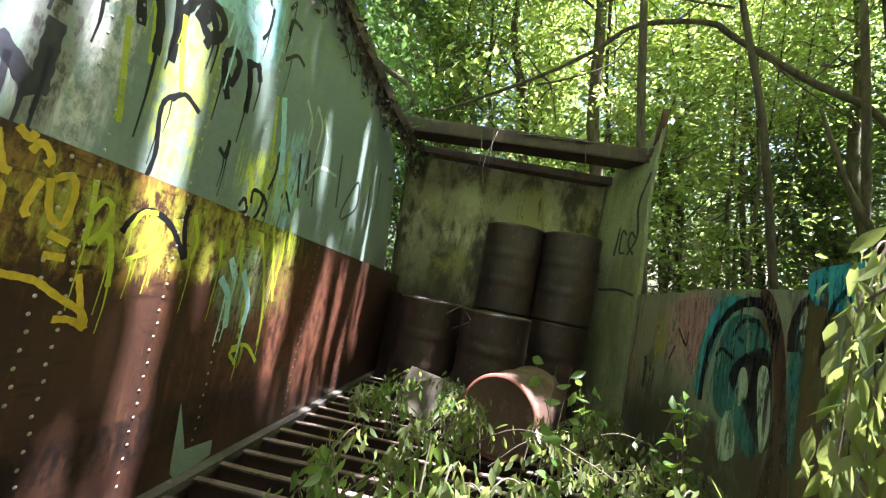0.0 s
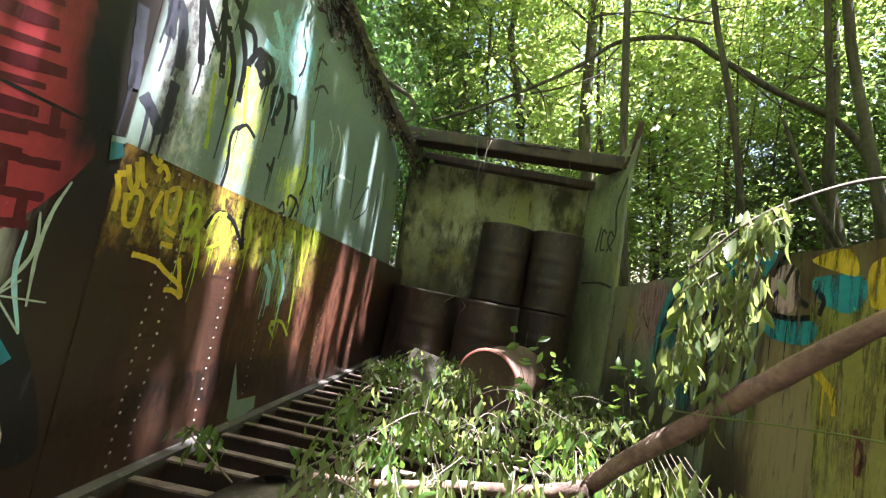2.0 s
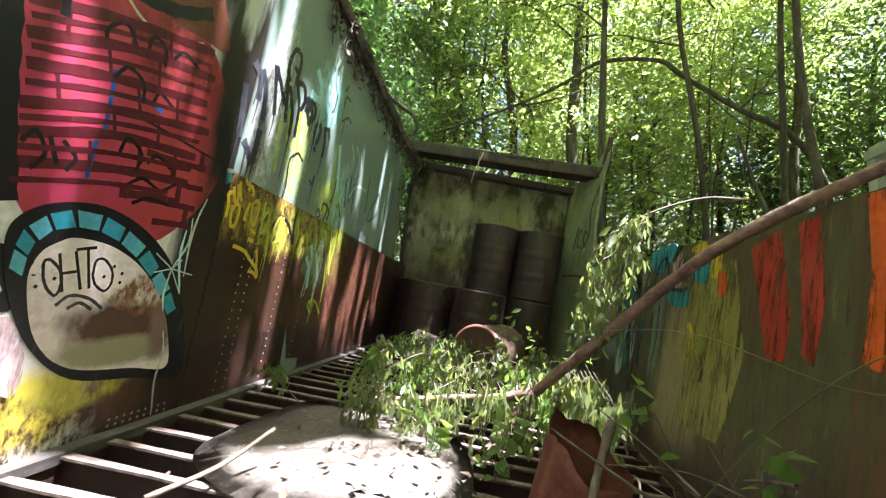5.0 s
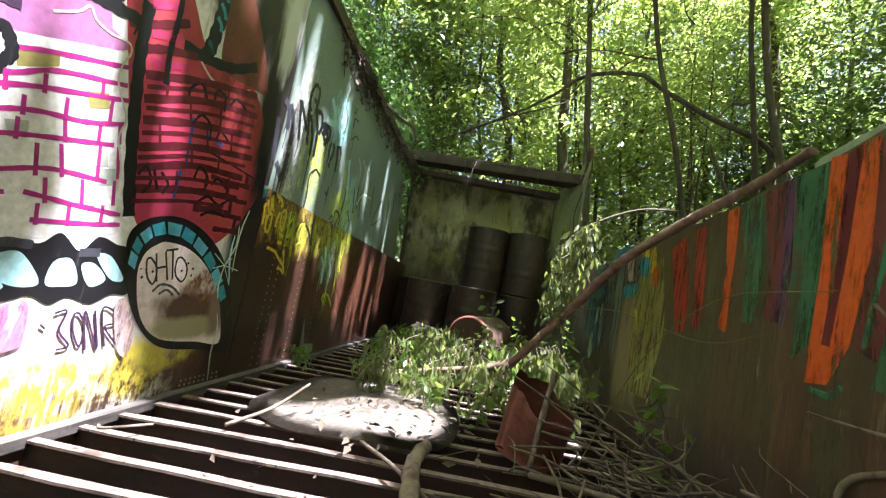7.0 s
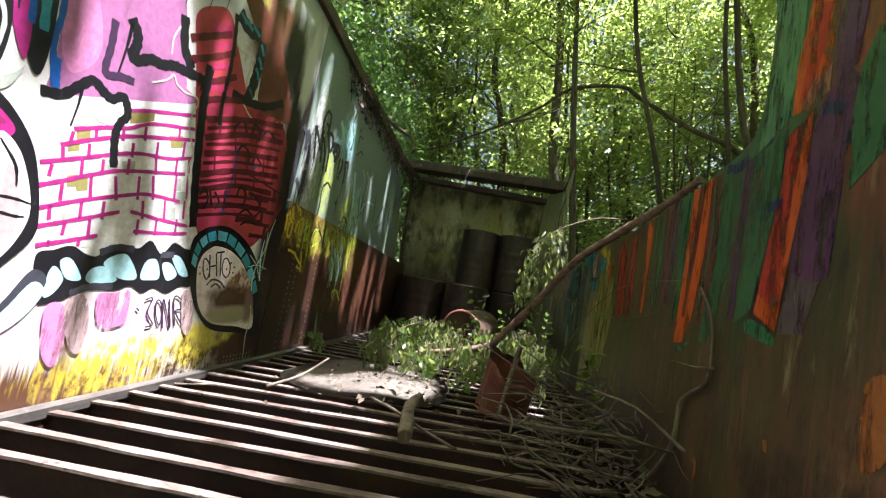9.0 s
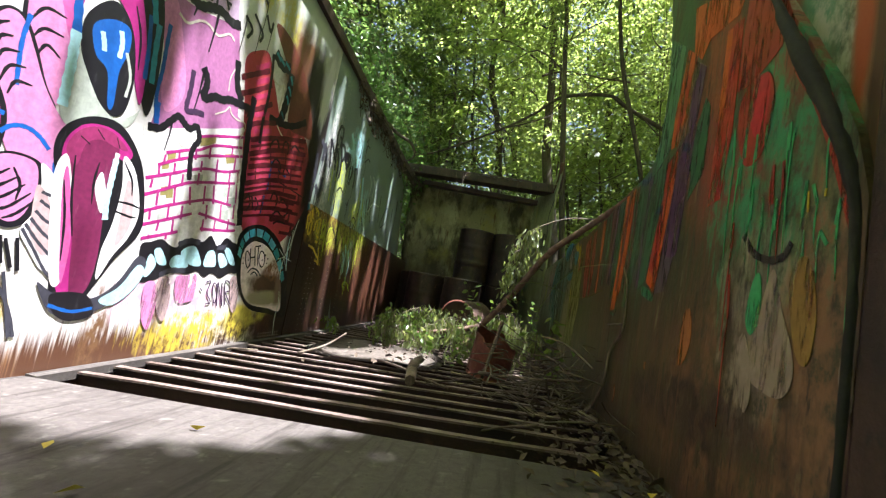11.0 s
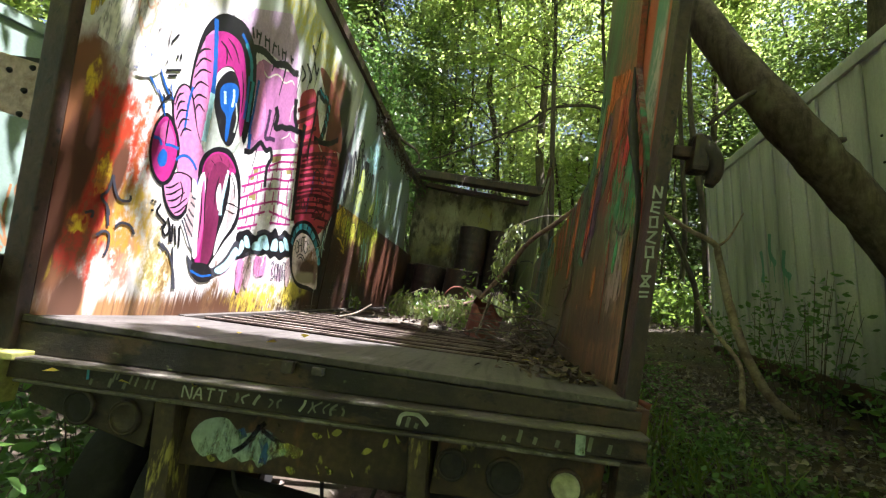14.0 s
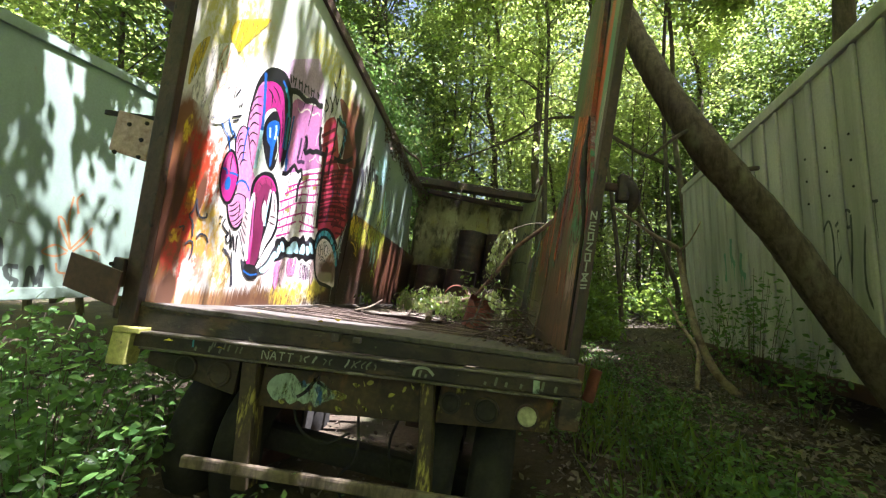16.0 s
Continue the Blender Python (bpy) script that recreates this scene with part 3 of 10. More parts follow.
# ---- the racked trailer: its own frame, x across, y to its nose, z up from the deck ----
T = Matrix(((0.97327, 0.13319, 0.18711, -1.61), (-0.14488, 0.98819, 0.05028, -1.93), (-0.17819, -0.07604, 0.98105, 1.04), (0, 0, 0, 1)))
WIDE, LONG = 2.36, 6.95


def deck_z(x, y):
    """The deck is twisted: towards the rear it rises across, and its rear lip kicks up."""
    return 0.035 * max(0.0, 1 - y / 1.1) + 0.067 * x * max(0.0, 1 - max(0.0, y - 1.2) / 6)


def on_deck(v):
    return Vector((v.x, v.y, v.z + deck_z(v.x, v.y)))


def on_frame(v):
    """The rear frame hangs more askew than the deck."""
    return Vector((v.x, v.y, v.z + 0.095 * v.x))


def wall_top(y):
    return 2.8 - 0.08 * min(y, 5.5)


def stripe(y):
    return 1.26 - 0.033 * y


def sheet(profile_lo, profile_hi, y0, y1, x0, x1, n=24, wave=0.0, seed=0):
    """A standing sheet from y0 to y1 between two heights, x0 to x1 thick, buckled a little."""
    bm = bmesh.new()
    rows = 10
    grid = {}
    for i in range(n + 1):
        y = y0 + (y1 - y0) * i / n
        for k in range(rows + 1):
            z = profile_lo(y) + (profile_hi(y) - profile_lo(y)) * k / rows
            d = wave * noise.noise(Vector((seed, y * 1.3, z * 0.9)))
            for s, x in enumerate((x0, x1)):
                grid[i, k, s] = bm.verts.new((x + d, y, z))
    for i in range(n):
        for k in range(rows):
            for s in (0, 1):
                bm.faces.new([grid[i, k, s], grid[i + 1, k, s], grid[i + 1, k + 1, s], grid[i, k + 1, s]])
        for k in (0, rows):
            bm.faces.new([grid[i, k, 0], grid[i + 1, k, 0], grid[i + 1, k, 1], grid[i, k, 1]])
    for k in range(rows):
        for i in (0, n):
            bm.faces.new([grid[i, k, 0], grid[i, k + 1, 0], grid[i, k + 1, 1], grid[i, k, 1]])
    return bm


trailer = thing("trailer", T, "derelict graffiti-covered box trailer with torn roof and racked rusty walls", "trailer")

# walls
PAINT_END = 2.8
wall_left = part("left_wall", sheet(lambda y: -0.04, lambda y: wall_top(y), 0.0, PAINT_END, -0.04, 0.0, 16), M_WALL_WHITE, trailer, "white-sprayed steel wall with rust showing at its foot")
for v in wall_left.data.vertices:                      # the rear edge leans back with its post
    if v.co.y < 0.01:
        v.co.y -= 0.025 + 0.095 * max(0.0, v.co.z)
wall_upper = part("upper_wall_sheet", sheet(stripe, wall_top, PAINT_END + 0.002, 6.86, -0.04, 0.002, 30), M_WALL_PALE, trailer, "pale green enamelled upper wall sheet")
wall_lower = part("lower_wall_sheet", sheet(lambda y: -0.04, lambda y: stripe(y) - 0.002, PAINT_END + 0.002, 6.86, -0.04, 0.006, 30), M_WALL_RUST, trailer, "rust-brown lower wall sheet")
for ob_ in (wall_upper,):
    for v in ob_.data.vertices:
        v.co.x -= 0.06 * max(0.0, v.co.z - 0.9) * max(0.0, v.co.y - 5.2)
part("top_rail", sheet(wall_top, lambda y: wall_top(y) + 0.09, 0.05, 6.8, -0.06, 0.035, 20, 0.02, 3), M_POST, trailer, "rusted and buckled top rail")
for v in trailer.children[-1].data.vertices:
    v.co.x -= 0.06 * 1.6 * max(0.0, v.co.y - 5.2)
part("bottom_rail", sheet(lambda y: -0.16, lambda y: -0.02, 0.0, LONG, -0.05, 0.05, 14), M_RUST, trailer)
part("wall_foot_strip", sheet(lambda y: -0.02, lambda y: 0.018, 0.80, LONG - 0.1, 0.008, 0.06, 24, 0.006, 5), M_DECK, trailer, "bent dusty floor edging strip")

bm = bmesh.new()
R = 0.16
arc = [(R - R * math.cos(a), LONG - R + R * math.sin(a)) for a in [k * math.pi / 12 for k in range(7)]]
NOSE = 2.06
line = [(0.0, 6.86)] + arc + [(NOSE - x, y) for x, y in arc[::-1]] + [(NOSE + 0.02, 6.86)]
cols = []
for i, (x, y) in enumerate(line):
    sx = -0.04 if i < len(line) / 2 else 0.04
    cols.append([bm.verts.new((x, y, -0.1)), bm.verts.new((x, y, 2.42)), bm.verts.new((x + sx * (0.2 if 0 < i < len(line) - 1 else 1), y + (0.04 if 0 < i < len(line) - 1 else 0), 2.42)), bm.verts.new((x + sx * (0.2 if 0 < i < len(line) - 1 else 1), y + (0.04 if 0 < i < len(line) - 1 else 0), -0.1))])
for v in bm.verts:
    if v.co.z > 1:
        v.co.x -= 0.14 * max(0.0, 1 - v.co.x / 1.2)
        v.co.z += 0.13 - 0.03 * v.co.x
for a, b in zip(cols, cols[1:]):
    for k in range(4):
        bm.faces.new((a[k], a[(k + 1) % 4], b[(k + 1) % 4], b[k]))
part("front_wall", bm, M_WALL_FRONT, trailer, "mouldy stained front wall")
part("front_top_rail", block((-0.12, 6.74, 2.46), (NOSE + 0.06, 6.9, 2.55), 0.012, lambda v: Vector((v.x, v.y, v.z - 0.035 * v.x))), M_POST, trailer, "rusted front top rail")
# the last roof bow, with a scrap of roof skin
part("roof_bow", block((-0.14, 6.28, 2.52), (2.30, 6.56, 2.67), 0.02, lambda v: Vector((v.x, v.y, v.z - 0.05 * math.sin(v.x * 1.3)))), M_POST, trailer, "rusted roof bow left of the torn-off roof")
part("corner_patch", block((-0.14, 6.57, 2.40), (0.04, 6.84, 2.52), 0.02), M_POST, trailer)
bm = bmesh.new()
for i in range(13):
    x = 1.05 + 0.75 * i / 12
    for k, (y, z) in enumerate(((6.26, 2.63), (6.38, 2.67 + 0.03 * math.sin(i * 0.9)), (6.56, 2.63))):
        bm.verts.new((x, y + 0.02 * math.sin(i * 1.7), z))
bm.verts.ensure_lookup_table()
for i in range(12):
    for k in range(2):
        bm.faces.new([bm.verts[i * 3 + k], bm.verts[i * 3 + k + 1], bm.verts[i * 3 + 4 + k], bm.verts[i * 3 + 3 + k]])
bmesh.ops.solidify(bm, geom=bm.faces[:], thickness=0.006)
part("roof_scrap", bm, M_WALL_PALE, trailer, "pale scrap of roof skin")


def plate_from_outline(pts, x, thick=0.03, wobble=0.0):
    """A standing plate with an outline in (y, z)."""
    bm = bmesh.new()
    vs = [bm.verts.new((x, y, z)) for y, z in pts]
    f = bm.faces.new(vs)
    r = bmesh.ops.extrude_face_region(bm, geom=[f])
    for v in r["geom"]:
        if isinstance(v, bmesh.types.BMVert):
            v.co.x += thick
    bmesh.ops.triangulate(bm, faces=[f for f in bm.faces if len(f.verts) > 4])
    return bm


# right wall: high at the rear and at the nose, cut down to breast height between
def ragged(pts, step=0.12, amount=0.012, seed=1):
    r = random.Random(seed)
    out = []
    for (a, b), (c, d) in zip(pts, pts[1:]):
        n = max(1, int(math.hypot(c - a, d - b) / step))
        for k in range(n):
            t = k / n
            out.append((a + (c - a) * t + r.uniform(-amount, amount) * (k > 0), b + (d - b) * t + r.uniform(-amount, amount) * (k > 0)))
    return out + [pts[-1]]


WALL_X = 2.30
rear_top = ragged([(3.96, 1.33), (3.15, 1.28), (2.4, 1.26), (1.9, 1.287), (1.62, 1.283), (1.44, 1.305), (1.31, 1.315), (1.21, 1.345), (1.18, 1.42), (1.17, 1.56), (1.17, 1.70), (1.24, 2.0), (1.31, 2.25), (1.45, 2.7), (1.52, 2.95)], seed=4)
wall_right = part("right_wall", plate_from_outline([(0.135, -0.02), (3.96, -0.02)] + rear_top + ragged([(0.70, 2.95), (0.64, 2.4), (0.58, 2.0), (0.53, 1.70), (0.45, 1.54), (0.35, 1.38), (0.235, 1.19), (0.175, 1.06), (0.14, 0.93), (0.137, 0.80), (0.135, 0.66), (0.135, 0.10)], 0.1, 0.006, 6), WALL_X), M_WALL_RIGHT, trailer, "green and brown painted wall with a torn upper edge")
part("bare_wall_skin", plate_from_outline([(0.13, -0.02), (0.95, -0.02), (0.95, 2.95), (0.13, 2.95)], WIDE + 0.005, 0.02), M_SKIN, trailer, "paint-streaked skin showing behind the torn wall")
wall_panel = part("right_wall_front_panel", plate_from_outline([(3.965, -0.02), (6.14, -0.02)] + ragged([(6.14, 1.25), (4.9, 1.26), (3.965, 1.24)], seed=8), WIDE + 0.004), M_PANEL, trailer, "graffiti-covered lower wall panel")
nose_bm = plate_from_outline([(6.145, -0.02), (6.86, -0.02)] + ragged([(6.86, 2.5), (6.55, 2.56), (6.32, 2.72), (6.11, 2.96), (6.18, 2.5), (6.19, 2.1), (6.17, 1.6), (6.145, 1.26)], 0.1, 0.01, 9)[:-1], WIDE)
for v in nose_bm.verts:
    v.co.x -= 0.3 * max(0.0, (v.co.y - 6.145) / 0.715)
nose_wall = part("right_wall_nose", nose_bm, M_WALL_NOSE, trailer, "tall pale green nose section of wall with a curled top")
bm = bmesh.new()
tube(bm, smooth_path([(WIDE - 0.02, 6.3, 2.52), (WIDE + 0.01, 6.22, 2.7), (WIDE + 0.0, 6.1, 2.98)], 5), [0.06, 0.05, 0.03], 6, 0.25)
part("curled_rail_end", bm, M_RUST, trailer)
part("right_bottom_rail", sheet(lambda y: deck_z(2.36, y) - 0.16, lambda y: deck_z(2.36, y) - 0.02, 0.0, LONG, WIDE - 0.03, WIDE + 0.06, 14), M_RUST, trailer)

# rear posts
part("left_rear_post", block((-0.10, -0.075, -0.12), (0.004, -0.02, 2.95), 0.008, lambda v: Vector((v.x, v.y - 0.095 * max(0.0, v.z), v.z))), M_POST, trailer, "dark brown rusty rear corner post")
post_right = part("right_rear_post", block((WIDE - 0.02, 0.02, 0.1), (WIDE + 0.03, 0.125, 3.1), 0.008), M_POST, trailer, "rusty brown rear corner post with pale painted letters")

# deck
part("deck_plate", block((0.0, -0.03, -0.03), (WIDE, 0.80, 0.0), 0.004, on_deck), M_DECK, trailer, "dusty grey rear deck plate")
part("deck_lip", block((0.0, -0.058, -0.022), (WIDE, -0.034, 0.003), 0.004, lambda v: on_deck(v) + Vector((0, 0.004 * math.sin(v.x * 6), 0.003 * math.sin(v.x * 9)))), M_DECK, trailer, "worn grey steel lip of the deck")
BEAMS = []
# maroon rust, made darker for the shade between the joists
M_WEB = material("dark_maroon_rust", (0.036, 0.015, 0.013), [((0.014, 0.008, 0.008), 6, (0.5, 1, 1), 0.45, 0.65), ((0.07, 0.03, 0.022), 14, (0.6, 1, 1), 0.60, 0.74)], rough=0.75, bump=0.4)
y = 0.985
k = 0
while y < 6.7:
    sway = lambda v: on_deck(v) + Vector((0, 0.004 * math.sin(v.x * 2 + k), 0.003 * math.sin(v.x * 3 + 2 * k)))
    bm = bmesh.new()
    box(bm, (0.05, y - 0.004, -0.125), (WIDE - 0.02, y + 0.004, -0.010))
    box(bm, (0.05, y - 0.024, -0.137), (WIDE - 0.02, y + 0.024, -0.126))
    for v in bm.verts:
        v.co = sway(v.co)
    joist = part("floor_joist", bm, M_WEB, trailer, "rusted floor joist, darkened for shade")
    bm = bmesh.new()
    rings = []
    for i in range(14):                              # flange with a nibbled edge
        x0 = 0.05 + 2.21 * i / 13
        ya, yb = y - 0.018 - 0.004 * math.sin(i * 2.1 + k), y + 0.018 + 0.003 * math.sin(i * 1.7 + 2 * k)
        rings.append([bm.verts.new(sway(Vector(q))) for q in ((x0, ya, 0.0), (x0, yb, 0.0), (x0, yb, -0.009), (x0, ya, -0.009))])
    for a, b in zip(rings, rings[1:]):
        for i in range(4):
            bm.faces.new((a[i], a[(i + 1) % 4], b[(i + 1) % 4], b[i]))
    bm.faces.new(rings[0])
    bm.faces.new(rings[-1])
    part("top_flange", bm, M_JOIST, joist, "dusty worn top flange")
    BEAMS.append(y)
    y += 0.178 + 0.006 * math.sin(k * 2.3)
    k += 1
for x in (0.72, 1.64):
    part("chassis_beam", block((x - 0.06, 0.05, -0.46), (x + 0.06, 6.8, -0.14), 0.01, on_deck), M_WEB, trailer)
# rear frame: a sill face, a ledge, a bumper face with its lower lip
def sill_bend(v):
    return Vector((v.x, v.y, deck_z(v.x, 0) + v.z)) if v.z > -0.06 else on_frame(v)


part("rear_sill", block((-0.03, -0.055, -0.112), (WIDE + 0.02, -0.033, -0.024), 0.005, sill_bend), M_SILL, trailer, "grimy rear sill face with empty bolt holes")
part("bumper_ledge", block((-0.05, -0.122, -0.126), (WIDE + 0.03, -0.034, -0.113), 0.005, lambda v: on_frame(v) + Vector((0, 0.006 * math.sin(v.x * 5), 0.004 * math.sin(v.x * 7)))), M_LEDGE, trailer, "dusty worn ledge of the bumper")
bumper = part("bumper_face", block((-0.05, -0.10, -0.198), (WIDE + 0.035, -0.08, -0.127), 0.006, on_frame), M_SILL, trailer, "grimy bumper channel with scratched letters")
part("bumper_lip", block((0.10, -0.118, -0.212), (WIDE - 0.02, -0.06, -0.199), 0.005, lambda v: on_frame(v) + Vector((0, 0.010 * math.sin(v.x * 4.2), 0.005 * math.sin(v.x * 8)))), M_LEDGE, trailer, "bent lower lip of the bumper")
M_YELLOWED = material("faded_yellow_paint", (0.34, 0.33, 0.09), [((0.13, 0.12, 0.05), 8, (1, 1, 1), 0.5, 0.75), ((0.05, 0.035, 0.02), 20, (1, 1, 1), 0.62, 0.70)])
bm = block((-0.06, -0.135, -0.128), (0.10, -0.03, -0.098), 0.006, on_frame)
box(bm, (-0.058, -0.134, -0.30), (0.055, -0.04, -0.129), 0.006, on_frame)
part("bumper_end", bm, M_YELLOWED, trailer, "faded yellow bumper end")
part("bumper_end", block((WIDE - 0.05, -0.125, -0.345), (WIDE + 0.045, -0.03, -0.200), 0.006, on_frame), M_SILL, trailer)
tail = part("tail_panel", block((0.80, -0.045, -0.43), (1.66, -0.02, -0.225), 0.006, lambda v: on_frame(v) + Vector((0, 0, 0.012 * math.sin(v.x * 5)))), M_TAIL, trailer, "paint-splashed rusty tail panel")
part("lamp_panel", block((0.12, -0.05, -0.40), (0.66, -0.025, -0.225), 0.006, lambda v: on_frame(v) + Vector((0, 0, 0.10 * max(0.0, 0.55 - v.x) / 0.4 * (v.z < -0.3)))), M_SILL, trailer)
part("lamp_panel", block((1.74, -0.05, -0.405), (2.29, -0.025, -0.225), 0.006, lambda v: on_frame(v) + Vector((0, 0, 0.06 * max(0.0, v.x - 1.95) * (v.z < -0.3)))), M_TAIL, trailer)
M_REFLECTOR = material("faded_reflector", (0.42, 0.42, 0.25), [((0.2, 0.2, 0.12), 12, (1, 1, 1), 0.5, 0.7)])
# the empty lamp holes are solid discs, their inner dark put into the colour
for x, z, r, mt, lb in ((0.36, -0.285, 0.055, M_DARK, "black disc for an empty lamp hole"), (0.56, -0.30, 0.055, M_SILL, "dull lamp"), (1.80, -0.30, 0.042, M_DARK, "black disc for an empty lamp hole"), (1.98, -0.315, 0.052, M_DARK, "black disc for an empty lamp hole"), (2.175, -0.318, 0.046, M_REFLECTOR, "round faded yellow reflector")):
    bm = bmesh.new()
    m_ = Matrix.Translation((x, -0.054, z + 0.095 * x)) @ Matrix.Rotation(radians(90), 4, "X")
    lathe(bm, [(0.0, 0.0), (r * 0.15, 0.001), (r * 0.8, 0.004), (r, 0.012), (r, 0.0)], 24, m_)
    lamp = part("tail_lamp", bm, mt, trailer, lb)
    part("lamp_ring", lathe(bmesh.new(), [(r, 0.0), (r + 0.002, 0.014), (r + 0.010, 0.012), (r + 0.012, 0.0)], 24, m_), M_SILL, lamp)
M_GUARD = material("yellowish_grimy_post", (0.055, 0.038, 0.022), [((0.02, 0.015, 0.01), 5, (1, 1, 1), 0.5, 0.7), ((0.36, 0.31, 0.07), 9, (2, 2, 0.4), 0.55, 0.62), ((0.13, 0.10, 0.03), 16, (2, 2, 0.6), 0.58, 0.68)])
for x, w_ in ((0.735, 0.042), (1.675, 0.033)):
    bm = block((x - w_, -0.095, -0.84), (x + w_, -0.055, -0.214), 0.008, lambda v: on_frame(v) + Vector((-0.14 * (v.z + 0.21), 0, 0)))
    box(bm, (x + w_ - 0.006, -0.054, -0.84), (x + w_, 0.02, -0.214), 0.0, lambda v: on_frame(v) + Vector((-0.14 * (v.z + 0.21), 0, 0)))
    part("guard_post", bm, M_GUARD, trailer, "yellowed underride guard post")
part("guard_bar", block((0.50, -0.13, -0.775), (2.05, -0.096, -0.715), 0.012, lambda v: on_frame(v) + Vector((0, 0, 0.008 * math.sin(v.x * 4)))), M_BARK, trailer, "weathered wooden guard bar")
# loose hoses and torn wiring under the tail
for pts in ([(0.95, 0.05, -0.30), (1.02, 0.03, -0.44), (1.16, 0.04, -0.50), (1.30, 0.05, -0.42)], [(1.32, 0.06, -0.30), (1.36, 0.04, -0.52), (1.28, 0.05, -0.66), (1.34, 0.08, -0.80)], [(1.55, 0.06, -0.26), (1.52, 0.04, -0.42), (1.56, 0.05, -0.58)]):
    part("hanging_hose", tube(bmesh.new(), smooth_path(pts, 5), [0.008, 0.007], 6), M_DARK, trailer, "perished hose hanging under the tail")
part("axle_box", block((0.42, 0.35, -0.74), (2.02, 0.49, -0.60), 0.03), M_DARK, trailer)
for x, z, h in ((1.16, -0.045, 0.022), (1.275, -0.045, 0.014)):
    part("bracket", block((x - 0.022, -0.085, z - h), (x + 0.022, -0.056, z + h), 0.005, on_deck), M_DECK, trailer, "small pale steel bracket")
for y in (0.55, 1.6):
    for x in (0.32, 0.62, 1.76, 2.06):
        wheel = thing("wheel_set", Matrix(), "", "")
        wheel.parent = trailer
        for key in list(wheel.keys()):
            del wheel[key]
        mw = Matrix.Translation((x, y, -0.72)) @ Matrix.Rotation(radians(90), 4, "Y")
        bm = lathe(bmesh.new(), [(0.26, -0.11), (0.42, -0.115), (0.47, -0.08), (0.48, 0.0), (0.47, 0.08), (0.42, 0.115), (0.26, 0.11)], 36, mw)
        part("tyre", bm, M_DARK, wheel, "perished black tyre")
        bm = lathe(bmesh.new(), [(0.0, 0.02), (0.1, 0.03), (0.12, -0.02), (0.22, -0.03), (0.26, 0.10), (0.27, -0.11)], 28, mw)
        part("rim", bm, M_RUST, wheel)

# rear door hinges
def hinge(x, y, z, w, h, mt, bolts, label):
    pl = part("hinge_plate", block((x - w / 2, y - 0.02, z - h / 2), (x + w / 2, y, z + h / 2), 0.006, lambda v: Vector((v.x, v.y, v.z - 0.15 * (v.x - x)))), mt, trailer, label)
    for bx, bz in bolts:
        bm = lathe(bmesh.new(), [(0.0, 0.012), (0.008, 0.011), (0.012, 0.004), (0.013, -0.004)], 10, Matrix.Translation((x + bx, y - 0.021, z + bz)) @ Matrix.Rotation(radians(90), 4, "X"))
        part("bolt", bm, M_DARK, pl)


M_PINK = material("pinkish_primer", (0.42, 0.30, 0.28), [((0.25, 0.15, 0.12), 18, (1, 1, 1), 0.5, 0.7)], rough=0.6)
hinge(-0.25, -0.12, 0.95, 0.25, 0.24, M_PINK, ((-0.03, 0.06), (0.08, 0.08), (0.07, -0.02), (-0.08, -0.11), (0.08, -0.12)), "pinkish bolted hinge plate bent open")
part("hinge_arm", block((-0.50, -0.11, 1.06), (-0.10, -0.09, 1.09), 0.004), M_DARK, trailer)
hinge(-0.24, -0.14, 0.12, 0.34, 0.19, M_RUST, ((0.1, 0.1),), "rusty folded hinge plate")
part("hinge_block", block((-0.17, -0.13, 0.10), (-0.10, -0.04, 0.26), 0.01), M_DRUM, trailer)
part("latch_arm", block((WIDE + 0.031, 0.03, 1.08), (WIDE + 0.10, 0.07, 1.125), 0.012), M_RUST, trailer)
bm = block((WIDE + 0.095, 0.01, 1.03), (WIDE + 0.155, 0.09, 1.17), 0.018)
tube(bm, smooth_path([(WIDE + 0.10, 0.05, 1.17), (WIDE + 0.15, 0.045, 1.12), (WIDE + 0.185, 0.05, 1.05), (WIDE + 0.175, 0.05, 0.99)], 4), [0.02, 0.042, 0.038, 0.016], 9, 0.18, seed=4)
part("latch_block", bm, M_POST, trailer, "dark rusted door latch block")
part("latch_arm", block((-0.20, -0.06, 1.86), (-0.13, 0.02, 1.93), 0.012), M_RUST, trailer)
part("latch_block", block((-0.36, -0.10, 1.80), (-0.20, 0.04, 1.99), 0.03), M_RUST, trailer)
# torn skin edge peeling off the right wall, black for the shadowed gap
bm = bmesh.new()
tear = smooth_path([(2.325, 0.53, 1.70), (2.318, 0.45, 1.54), (2.305, 0.35, 1.38), (2.30, 0.235, 1.19), (2.31, 0.175, 1.06), (2.325, 0.14, 0.93), (2.332, 0.135, 0.80), (2.334, 0.132, 0.6), (2.334, 0.13, 0.22)], 5)
tube(bm, tear, [0.005, 0.012, 0.020, 0.014, 0.010, 0.008, 0.007], 6, 0.2)
part("torn_skin_edge", bm, M_DARK, trailer, "curled torn edge of wall skin, black for a shadowed gap")
# ---- graffiti: thin coats of paint, each a shape of its own on its wall ----
def paint(name, colour, gloss=0.35):
    return material("paint_" + name, colour, [(tuple(c * 0.55 for c in colour), 6, (1, 1, 0.5), 0.5, 0.8), (tuple(min(1, c * 1.3 + 0.06) for c in colour), 14, (1, 2, 0.4), 0.6, 0.8)], rough=gloss, bump=0, spread=0.08)


